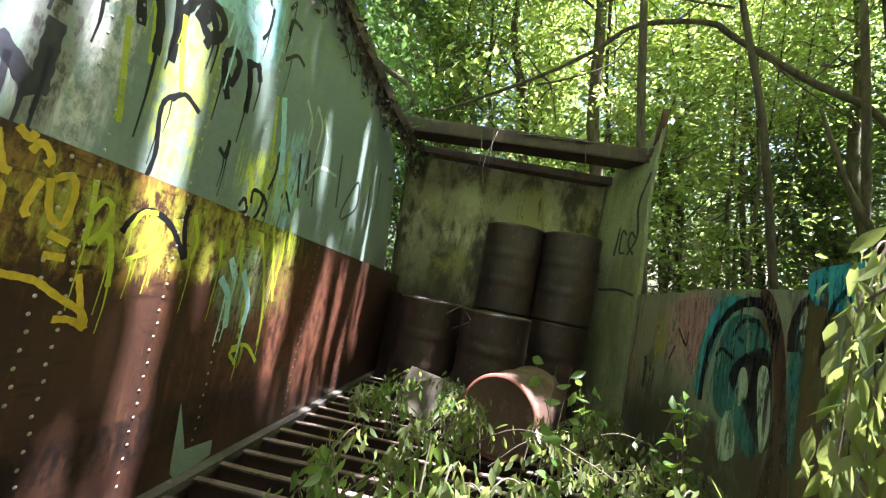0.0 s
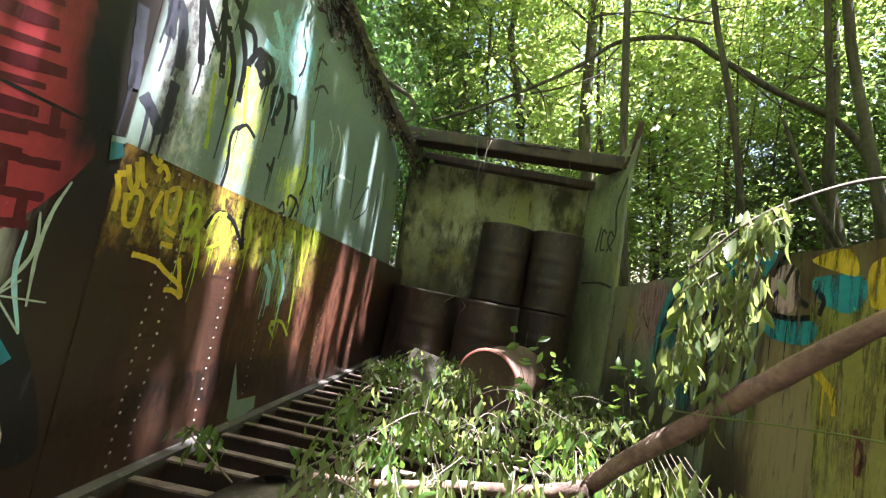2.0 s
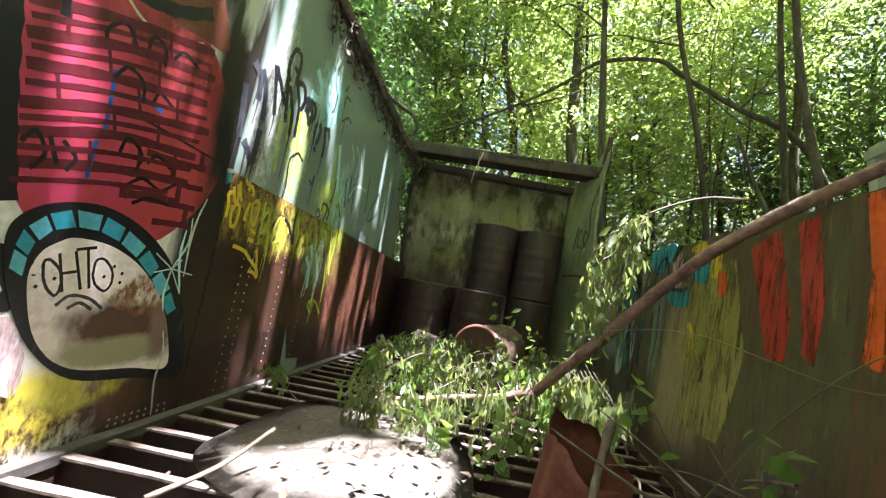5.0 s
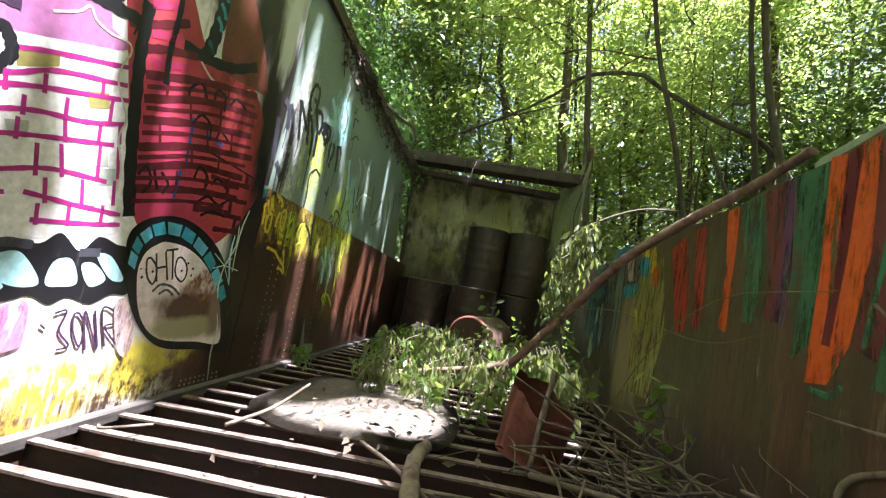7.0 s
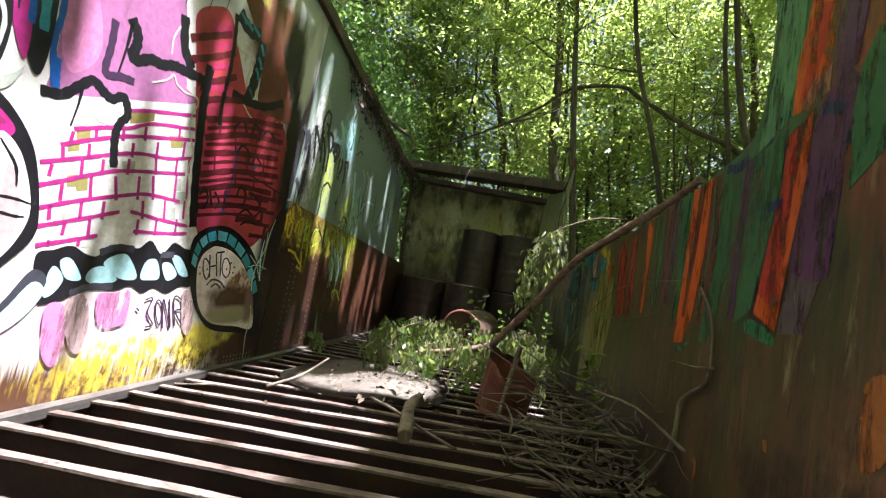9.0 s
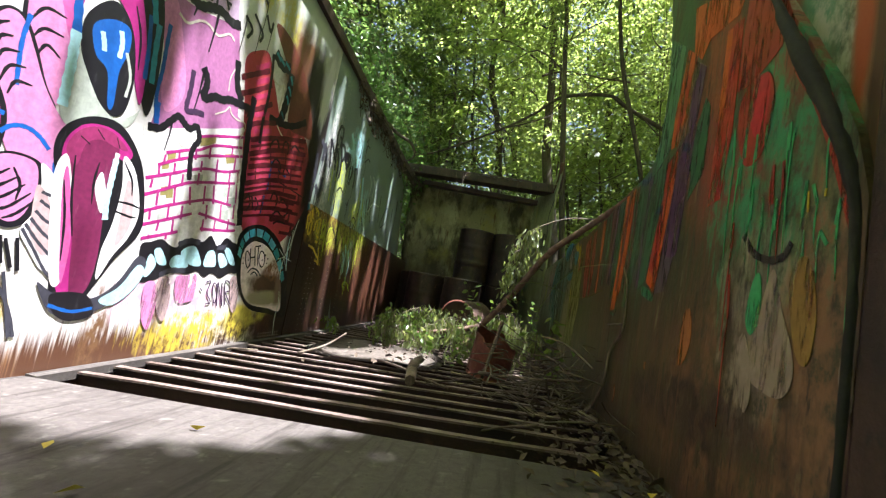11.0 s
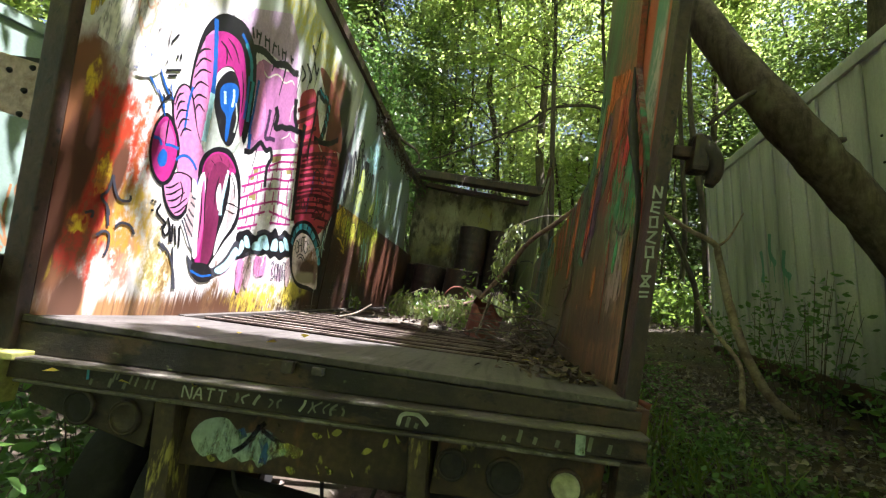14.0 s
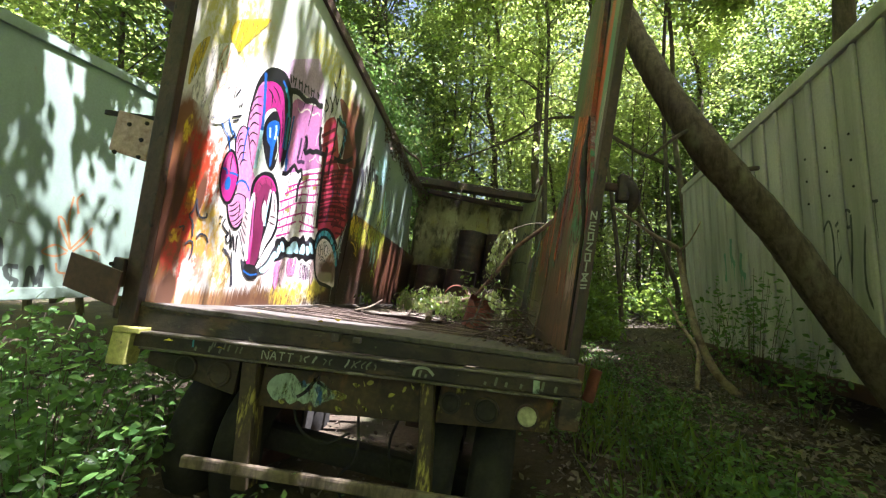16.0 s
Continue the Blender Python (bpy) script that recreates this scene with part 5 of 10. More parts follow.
on_left([(1.27, 0.56), (1.31, 0.574), (1.37, 0.499), (1.31, 0.497)], P_SKY)
on_left([(1.39, 0.496), (1.4, 0.54), (1.46, 0.555), (1.53, 0.503), (1.45, 0.477)], P_SKY)
on_left([(1.45, 0.566), (1.5, 0.611), (1.56, 0.611), (1.63, 0.519), (1.54, 0.51)], P_SKY)
on_left([(1.65, 0.52), (1.66, 0.596), (1.72, 0.609), (1.76, 0.527), (1.7, 0.511)], P_SKY)
on_left([(1.76, 0.592), (1.81, 0.602), (1.87, 0.546), (1.81, 0.516)], P_SKY)
on_left([(1.81, 0.634), (1.87, 0.636), (1.95, 0.551), (1.89, 0.548)], P_SKY)
for pts in ([(1.42, 0.611), (1.49, 0.642), (1.58, 0.644)], [(1.34, 0.436), (1.41, 0.467), (1.52, 0.475)], [(1.74, 0.637), (1.82, 0.646)],):
    line_left(pts, 0.03, P_SMOKE)
# head: plain rounded forms with black edges
on_left([(0.48, 1.25), (0.459, 1.36), (0.455, 1.49), (0.47, 1.63), (0.526, 1.75), (0.62, 1.83), (0.774, 1.87), (0.892, 1.81), (0.979, 1.67), (1.03, 1.43), (1.04, 1.2), (0.994, 1.2), (0.872, 1.46), (0.758, 1.59), (0.656, 1.65), (0.571, 1.63), (0.541, 1.51), (0.524, 1.34)], P_BLACK)
on_left([(0.544, 1.63), (0.591, 1.7), (0.694, 1.74), (0.798, 1.72), (0.894, 1.58), (0.967, 1.36), (0.981, 1.2), (0.921, 1.3), (0.868, 1.46), (0.772, 1.56), (0.695, 1.54), (0.644, 1.47), (0.642, 1.37)], P_MAGENTA)
on_left([(0.496, 1.23), (0.472, 1.37), (0.48, 1.52), (0.508, 1.63), (0.558, 1.67), (0.609, 1.52), (0.644, 1.34), (0.663, 1.18), (0.656, 1.05), (0.601, 1.06), (0.545, 1.13)], P_PINK)
on_left([(0.493, 1.58), (0.519, 1.63), (0.56, 1.64), (0.621, 1.46), (0.631, 1.3), (0.562, 1.43)], P_ROSE)
on_left([(0.638, 1.41), (0.722, 1.28), (0.8, 1.14), (0.878, 1.09), (0.959, 1.14), (0.988, 1.18), (0.956, 1.09), (0.871, 1.05), (0.777, 1.04), (0.735, 0.971), (0.666, 1.02), (0.662, 1.13), (0.656, 1.28)], P_GREY)
on_left([(0.73, 1.53), (0.8, 1.54), (0.872, 1.46), (0.921, 1.3), (0.92, 1.15), (0.876, 1.1), (0.807, 1.12), (0.726, 1.21), (0.671, 1.3), (0.663, 1.42)], P_BLACK)
on_left([(0.697, 1.4), (0.763, 1.47), (0.845, 1.48), (0.867, 1.39), (0.847, 1.29), (0.86, 1.14), (0.835, 1.13), (0.798, 1.26), (0.734, 1.3)], P_BLUE)
for pts in ([(0.738, 1.4), (0.755, 1.36), (0.764, 1.33)], [(0.811, 1.45), (0.829, 1.4), (0.831, 1.34)],):
    line_left(pts, 0.022, P_SKY)
line_left([(0.858, 1.38), (0.902, 1.29), (0.904, 1.2)], 0.014, P_GREY)
line_left([(0.534, 1.74), (0.58, 1.6), (0.621, 1.46), (0.644, 1.34), (0.656, 1.23)], 0.035, P_BLUE)
line_left([(0.644, 1.34), (0.656, 1.23), (0.662, 1.13), (0.667, 1.05)], 0.04, P_SKY)
for pts in ([(0.767, 1.8), (0.864, 1.75), (0.93, 1.64)], [(0.922, 1.6), (0.951, 1.46), (0.97, 1.32)],):
    line_left(pts, 0.022, P_BLUE)
for pts in ([(0.823, 1.77), (0.906, 1.7), (0.954, 1.58)], [(0.974, 1.59), (0.99, 1.45), (1.01, 1.32)],):
    line_left(pts, 0.03, P_TEAL)
for pts in ([(0.469, 1.48), (0.499, 1.53), (0.55, 1.56)], [(0.475, 1.41), (0.51, 1.48), (0.579, 1.5)], [(0.481, 1.35), (0.523, 1.42), (0.593, 1.44)], [(0.493, 1.28), (0.529, 1.35), (0.601, 1.36)], [(0.513, 1.23), (0.542, 1.28), (0.609, 1.29)], [(0.539, 1.17), (0.562, 1.23), (0.617, 1.21)], [(0.608, 1.65), (0.66, 1.64), (0.736, 1.6)], [(0.658, 1.7), (0.736, 1.68), (0.802, 1.62)], [(0.656, 1.65), (0.684, 1.6), (0.693, 1.55)], [(0.845, 1.59), (0.9, 1.48), (0.928, 1.34)],):
    line_left(pts, 0.012, P_BLACK, 0, True)
# snout
on_left([(0.39, 1.13), (0.385, 1.2), (0.401, 1.26), (0.436, 1.29), (0.485, 1.28), (0.536, 1.21), (0.595, 1.1), (0.654, 1.02), (0.64, 0.954), (0.544, 0.917), (0.469, 0.979)], P_BLACK)
on_left([(0.399, 1.14), (0.397, 1.2), (0.409, 1.25), (0.437, 1.28), (0.478, 1.27), (0.527, 1.2), (0.594, 1.09), (0.678, 1), (0.741, 0.958), (0.747, 0.848), (0.683, 0.771), (0.566, 0.791), (0.495, 0.898), (0.456, 1.01)], P_PINK)
on_left([(0.446, 0.753), (0.473, 0.673), (0.525, 0.601), (0.592, 0.563), (0.651, 0.586), (0.674, 0.651), (0.679, 0.742), (0.65, 0.817), (0.555, 0.828), (0.482, 0.79)], P_BLACK)
on_left([(0.461, 0.743), (0.487, 0.679), (0.53, 0.623), (0.589, 0.584), (0.633, 0.604), (0.656, 0.669), (0.66, 0.742), (0.632, 0.812), (0.547, 0.817), (0.49, 0.782)], P_PINK)
on_left([(0.349, 1.08), (0.316, 1.01), (0.312, 0.911), (0.334, 0.824), (0.382, 0.752), (0.45, 0.719), (0.502, 0.76), (0.517, 0.859), (0.502, 0.959), (0.446, 1.05), (0.392, 1.09)], P_BLACK)
on_left([(0.353, 1.06), (0.327, 1), (0.325, 0.914), (0.346, 0.831), (0.389, 0.769), (0.444, 0.74), (0.481, 0.774), (0.497, 0.862), (0.485, 0.952), (0.434, 1.03), (0.387, 1.07)], P_MAGENTA)
on_left([(0.381, 1.05), (0.435, 1.01), (0.467, 0.955), (0.428, 0.943), (0.387, 0.945), (0.356, 0.966), (0.354, 1.02)], P_ROSE)
for pts in ([(0.389, 1.08), (0.394, 1.01), (0.405, 0.933)], [(0.423, 1.13), (0.429, 1.18), (0.462, 1.2)], [(0.432, 1.08), (0.446, 1.14), (0.492, 1.16)], [(0.459, 1.04), (0.474, 1.1), (0.522, 1.12)], [(0.49, 1.01), (0.504, 1.06), (0.555, 1.07)], [(0.405, 1.15), (0.411, 1.21), (0.441, 1.24)], [(0.477, 0.717), (0.516, 0.728), (0.561, 0.768)], [(0.492, 0.68), (0.536, 0.697), (0.591, 0.745)], [(0.512, 0.65), (0.562, 0.667), (0.621, 0.726)], [(0.543, 0.616), (0.588, 0.637), (0.647, 0.7)], [(0.578, 0.592), (0.617, 0.617), (0.667, 0.677)], [(0.57, 0.776), (0.604, 0.721), (0.604, 0.662)],):
    line_left(pts, 0.012, P_BLACK, 0, True)
for pts in ([(0.325, 0.942), (0.362, 0.945), (0.384, 0.919)], [(0.405, 0.933), (0.449, 0.942), (0.499, 0.942)], [(0.5, 0.879), (0.53, 0.912), (0.574, 0.924), (0.622, 0.908), (0.665, 0.873)], [(0.491, 1.3), (0.488, 1.21), (0.498, 1.12), (0.508, 1.05)], [(0.697, 0.833), (0.724, 0.726), (0.755, 0.647)],):
    line_left(pts, 0.016, P_BLUE)
on_left([(0.378, 0.853), (0.398, 0.905), (0.433, 0.889), (0.439, 0.831), (0.404, 0.813)], P_BLUE)
# jaw and mouth
on_left([(0.656, 0.819), (0.734, 0.757), (0.782, 0.624), (0.794, 0.452), (0.757, 0.419), (0.69, 0.494), (0.645, 0.563), (0.678, 0.641), (0.673, 0.74)], P_WHITE)
on_left([(0.661, 0.737), (0.727, 0.669), (0.769, 0.534), (0.747, 0.474), (0.682, 0.542), (0.671, 0.601)], P_BLUSH)
for pts in ([(0.649, 0.569), (0.708, 0.496), (0.772, 0.415), (0.833, 0.369)], [(0.656, 0.587), (0.711, 0.53), (0.773, 0.478)], [(0.668, 0.611), (0.719, 0.566), (0.769, 0.534)], [(0.678, 0.641), (0.719, 0.611), (0.763, 0.597)], [(0.684, 0.682), (0.723, 0.663), (0.758, 0.659)], [(0.681, 0.714), (0.716, 0.707), (0.751, 0.704)],):
    line_left(pts, 0.012, P_SMOKE)
on_left([(0.684, 0.861), (0.683, 0.953), (0.728, 1.02), (0.81, 1.07), (0.915, 1.08), (1.01, 1.02), (1.09, 0.913), (1.15, 0.729), (1.15, 0.623), (1.06, 0.497), (0.997, 0.381), (0.932, 0.285), (0.819, 0.298), (0.781, 0.491), (0.752, 0.683)], P_BLACK)
on_left([(0.711, 0.883), (0.745, 0.995), (0.82, 1.04), (0.917, 1.04), (1.01, 0.978), (0.979, 0.933), (0.882, 0.938), (0.857, 0.811), (0.897, 0.612), (0.908, 0.441), (0.878, 0.336), (0.825, 0.358), (0.781, 0.623)], P_MAGENTA)
on_left([(0.748, 0.881), (0.783, 0.968), (0.857, 1.01), (0.936, 0.992), (0.94, 0.834), (0.951, 0.658), (0.971, 0.485), (0.958, 0.35), (0.891, 0.323), (0.837, 0.567)], P_PLUMDARK)
on_left([(0.972, 0.953), (1.05, 0.901), (1.12, 0.732), (1.1, 0.607), (1.04, 0.505), (0.992, 0.395), (0.979, 0.521), (1, 0.655), (1, 0.814)], P_WHITE)
on_left([(1.02, 0.856), (1.07, 0.796), (1.09, 0.65), (1.04, 0.552), (1.03, 0.675)], P_BLUSH)
on_left([(0.706, 0.77), (0.729, 0.882), (0.775, 0.789), (0.826, 0.599), (0.845, 0.433), (0.825, 0.358), (0.781, 0.425)], P_CHALK)
on_left([(0.748, 0.748), (0.752, 0.829), (0.826, 0.599), (0.845, 0.433), (0.832, 0.392)], P_ROSE)
on_left([(0.723, 0.9), (0.75, 0.983), (0.82, 1.03), (0.901, 1.03), (0.982, 0.985), (0.931, 0.976), (0.846, 0.983), (0.792, 0.943), (0.777, 0.85)], P_MAROONISH)
on_left([(0.877, 0.782), (0.891, 0.856), (0.935, 0.761), (0.932, 0.683)], P_WHITE)
line_left([(0.938, 0.927), (0.94, 0.863), (0.942, 0.799), (0.946, 0.729), (0.96, 0.66)], 0.028, P_SKY)
line_left([(0.938, 0.956), (0.938, 0.898), (0.935, 0.847)], 0.02, P_WHITE)
for pts in ([(0.868, 0.892), (0.866, 0.814), (0.881, 0.713)], [(0.988, 0.848), (0.983, 0.773), (0.999, 0.668)], [(0.98, 0.751), (1.06, 0.754), (1.12, 0.746)], [(0.985, 0.709), (1.07, 0.697), (1.11, 0.699)], [(0.979, 0.933), (1.04, 0.862), (1.06, 0.793)], [(0.764, 0.968), (0.809, 0.949)], [(0.824, 1.02), (0.864, 0.989)], [(0.915, 1.02), (0.941, 0.979)], [(0.746, 0.781), (0.79, 0.625), (0.817, 0.463)], [(0.764, 0.887), (0.792, 0.726), (0.837, 0.567)],):
    line_left(pts, 0.011, P_BLACK, 0, True)
on_left([(0.752, 0.373), (0.825, 0.331), (0.925, 0.305), (1.03, 0.327), (1.11, 0.4), (1.18, 0.521), (1.24, 0.483), (1.19, 0.37), (1.08, 0.281), (0.948, 0.238), (0.834, 0.252)], P_SMOKE)
on_left([(1.03, 0.306), (1.12, 0.371), (1.19, 0.477), (1.24, 0.444), (1.19, 0.348), (1.1, 0.282)], P_SKY)
on_left([(0.817, 0.33), (0.965, 0.329), (1.02, 0.242), (0.918, 0.216), (0.843, 0.253)], P_BLACK)
line_left([(0.815, 0.284), (0.914, 0.257), (1.01, 0.269)], 0.014, P_BLUE)
# plumes, tags and loose strokes by the rear post
for pts in ([(0.082, 1.31), (0.126, 1.33), (0.182, 1.32), (0.234, 1.28)], [(0.1, 1.28), (0.149, 1.29), (0.204, 1.28)], [(0.107, 1.24), (0.148, 1.24)], [(0.123, 1.21), (0.163, 1.22), (0.22, 1.21), (0.284, 1.16)], [(0.261, 1.28), (0.311, 1.22), (0.369, 1.17)], [(0.28, 1.18), (0.326, 1.13), (0.357, 1.07)], [(0.346, 1.24), (0.381, 1.17)],):
    line_left(pts, 0.014, P_BLUE, 0, True)
for pts in ([(0.207, 1.46), (0.215, 1.39), (0.244, 1.4)], [(0.23, 1.48), (0.198, 1.44)], [(0.268, 1.49), (0.272, 1.41), (0.297, 1.46), (0.317, 1.5)], [(0.297, 1.29), (0.385, 1.34)], [(0.315, 1.27), (0.367, 1.3)], [(0.286, 1.34), (0.287, 1.32)], [(0.343, 1.4), (0.343, 1.38)], [(0.361, 1.42), (0.364, 1.39)], [(0.336, 1.21), (0.361, 1.19), (0.34, 1.15), (0.315, 1.17)], [(0.308, 1.08), (0.338, 1.16), (0.361, 1.19)], [(0.367, 1.19), (0.395, 1.15)],):
    line_left(pts, 0.01, P_BLACK)
for pts in ([(0.475, 0.624), (0.461, 0.58), (0.497, 0.552), (0.541, 0.525), (0.512, 0.502)], [(0.541, 0.525), (0.531, 0.488), (0.56, 0.463), (0.575, 0.508), (0.544, 0.562)], [(0.572, 0.519), (0.599, 0.432)], [(0.589, 0.534), (0.613, 0.434)], [(0.607, 0.525), (0.648, 0.421)], [(0.644, 0.532), (0.674, 0.412)],):
    line_left(pts, 0.012, P_BLACK)
for pts in ([(0.412, 0.632), (0.419, 0.622)], [(0.432, 0.631), (0.439, 0.621)], [(0.427, 0.584), (0.433, 0.574)],):
    line_left(pts, 0.014, P_BLACK)
for pts in ([(0.545, 0.419), (0.623, 0.356), (0.685, 0.257), (0.721, 0.165)], [(0.523, 0.422), (0.578, 0.381)], [(0.63, 0.406), (0.706, 0.164)],):
    line_left(pts, 0.012, P_SMOKE)
for pts in ([(0.164, 0.691), (0.159, 0.619), (0.135, 0.578), (0.175, 0.543), (0.196, 0.502)], [(0.164, 0.691), (0.192, 0.628), (0.23, 0.587), (0.283, 0.594), (0.282, 0.621)], [(0.079, 0.492), (0.112, 0.504), (0.115, 0.475)], [(0.159, 0.4), (0.187, 0.425), (0.22, 0.415), (0.232, 0.356), (0.223, 0.314)], [(0.241, 0.454), (0.271, 0.481), (0.324, 0.474), (0.358, 0.437)], [(0.173, 0.547), (0.205, 0.453)],):
    line_left(pts, 0.013, P_SMOKE)
# unreadable tag over the panel, as plain bars
for pts in ([(0.841, 1.9), (0.878, 1.84)], [(0.886, 1.91), (0.906, 1.86)], [(0.894, 1.89), (0.927, 1.9)], [(0.934, 1.92), (0.939, 1.84)], [(0.982, 1.93), (1.01, 1.86)], [(0.99, 1.91), (1.03, 1.92)], [(1.03, 1.94), (1.06, 1.86)], [(1.09, 1.95), (1.1, 1.87)], [(1.09, 1.93), (1.13, 1.94)], [(1.14, 1.96), (1.18, 1.9)], [(1.2, 1.97), (1.23, 1.9)], [(1.21, 1.95), (1.25, 1.96)], [(1.25, 1.98), (1.27, 1.9)], [(1.32, 1.99), (1.36, 1.94)], [(1.33, 1.97), (1.37, 1.98)],):
    line_left(pts, 0.014, P_BLACK)
for pts in ([(1.5, 2.01), (1.58, 1.97), (1.55, 1.9)], [(1.57, 2.07), (1.68, 2.01), (1.67, 1.95)], [(1.68, 2.14), (1.75, 2.07), (1.76, 2.14)], [(1.67, 2.42), (1.67, 2.32)], [(1.59, 2.24), (1.67, 2.2)],):
    line_left(pts, 0.02, P_BLACK, 1)
# pale disc in a banded ring, with a dotted tag
on_left([(1.96, 0.551), (1.92, 0.692), (1.94, 0.77), (2.03, 0.829), (2.19, 0.853), (2.37, 0.805), (2.53, 0.703), (2.65, 0.555), (2.75, 0.326), (2.76, 0.172), (2.5, 0.208), (2.23, 0.248), (2.06, 0.378)], P_BLACK)
on_left([(1.95, 0.616), (1.95, 0.671), (1.99, 0.65), (1.99, 0.594)], P_SKYDARK, False)
on_left([(1.95, 0.684), (1.96, 0.733), (2, 0.7), (1.99, 0.657)], P_TEAL, False)
on_left([(1.97, 0.744), (2.01, 0.783), (2.04, 0.742), (2.01, 0.706)], P_SKYDARK, False)
on_left([(2.02, 0.791), (2.08, 0.816), (2.11, 0.765), (2.05, 0.746)], P_TEAL, False)
on_left([(2.1, 0.82), (2.19, 0.821), (2.19, 0.766), (2.12, 0.766)], P_SKYDARK, False)
on_left([(2.21, 0.818), (2.29, 0.794), (2.28, 0.74), (2.2, 0.764)], P_TEAL, False)
on_left([(2.31, 0.785), (2.4, 0.738), (2.37, 0.69), (2.29, 0.734)], P_SKYDARK, False)
on_left([(2.42, 0.725), (2.49, 0.664), (2.46, 0.621), (2.38, 0.682)], P_TEAL, False)
on_left([(2.51, 0.647), (2.58, 0.576), (2.53, 0.539), (2.47, 0.611)], P_SKYDARK, False)
on_left([(2.59, 0.558), (2.64, 0.488), (2.6, 0.46), (2.54, 0.529)], P_TEAL, False)
on_left([(2.01, 0.569), (2.02, 0.663), (2.07, 0.71), (2.13, 0.731), (2.27, 0.715), (2.42, 0.642), (2.56, 0.507), (2.65, 0.33), (2.66, 0.225), (2.48, 0.251), (2.22, 0.286), (2.08, 0.392)], P_DISC)
line_left([(2.05, 0.592), (2.04, 0.641), (2.06, 0.649), (2.1, 0.613), (2.11, 0.568), (2.1, 0.538), (2.07, 0.559), (2.05, 0.592)], 0.01, P_BLACK)
for pts in ([(2.08, 0.674), (2.12, 0.549)], [(2.13, 0.687), (2.18, 0.559)], [(2.1, 0.609), (2.15, 0.62)],):
    line_left(pts, 0.01, P_BLACK)
for pts in ([(2.17, 0.697), (2.21, 0.564)], [(2.13, 0.692), (2.2, 0.708)],):
    line_left(pts, 0.01, P_BLACK)
line_left([(2.21, 0.61), (2.21, 0.661), (2.24, 0.669), (2.28, 0.633), (2.29, 0.587), (2.27, 0.557), (2.23, 0.578), (2.21, 0.61)], 0.01, P_BLACK)
for pts in ([(2, 0.637), (2.01, 0.632)], [(2.02, 0.602), (2.02, 0.597)], [(2.03, 0.568), (2.04, 0.562)], [(2.08, 0.595), (2.09, 0.59)], [(2.25, 0.611), (2.26, 0.606)], [(2.28, 0.651), (2.29, 0.645)], [(2.32, 0.627), (2.33, 0.621)], [(2.32, 0.593), (2.33, 0.587)],):
    line_left(pts, 0.011, P_BLACK)
for pts in ([(2.11, 0.505), (2.15, 0.538), (2.22, 0.529), (2.28, 0.492)], [(2.15, 0.494), (2.19, 0.514), (2.24, 0.49)],):
    line_left(pts, 0.012, P_SMOKE)
line_left([(1.71, 0.418), (1.75, 0.425), (1.74, 0.356), (1.79, 0.298), (1.75, 0.286)], 0.008, P_PURPLE)
line_left([(1.79, 0.354), (1.78, 0.408), (1.8, 0.414), (1.83, 0.371), (1.84, 0.322), (1.83, 0.292), (1.81, 0.317), (1.79, 0.354)], 0.008, P_PURPLE)
line_left([(1.86, 0.273), (1.82, 0.425), (1.91, 0.27), (1.86, 0.425)], 0.008, P_PURPLE)
line_left([(1.94, 0.279), (1.89, 0.428), (1.94, 0.421), (1.96, 0.373), (1.92, 0.358), (1.99, 0.284)], 0.008, P_PURPLE)
for pts in ([(1.97, 0.425), (1.98, 0.397)], [(1.99, 0.425), (2, 0.396)], [(1.98, 0.374), (2.01, 0.338), (1.98, 0.316)], [(1.67, 0.38), (1.69, 0.365)],):
    line_left(pts, 0.007, P_PURPLE)
# pink drips under the rope
on_left([(1.46, 0.437), (1.53, 0.447), (1.61, 0.458), (1.63, 0.362), (1.62, 0.309), (1.53, 0.293), (1.48, 0.333)], worn(P_PINK))
on_left([(1.26, 0.381), (1.32, 0.4), (1.36, 0.309), (1.36, 0.207), (1.34, 0.155), (1.29, 0.216)], worn(P_PINK))
on_left([(1.33, 0.399), (1.4, 0.433), (1.45, 0.324), (1.44, 0.196), (1.38, 0.245)], worn(P_BLUSH))
on_left([(1.94, 0.442), (1.99, 0.466), (2.06, 0.348), (2.06, 0.23), (2, 0.264)], worn(P_BLUSH))
# splash and pale runs on the dark joint
for pts in ([(2.56, 0.661), (2.62, 0.78), (2.61, 0.893)], [(2.56, 0.661), (2.61, 0.703)], [(2.56, 0.661), (2.46, 0.717)], [(2.56, 0.661), (2.47, 0.639)], [(2.56, 0.661), (2.55, 0.551), (2.57, 0.478)], [(2.56, 0.661), (2.64, 0.555)], [(2.56, 0.661), (2.69, 0.641)], [(2.67, 0.996), (2.64, 0.898), (2.63, 0.781), (2.64, 0.63)],):
    line_left(pts, 0.012, P_GREYGREEN, 0, True)
line_left([(2.6, 0.39), (2.63, 0.293), (2.62, 0.183), (2.64, 0.072), (2.65, 0.02)], 0.01, P_GREYGREEN, 0, True)
line_left([(2.59, 0.837), (2.59, 0.716), (2.64, 0.555)], 0.014, P_SKY, 0, True)
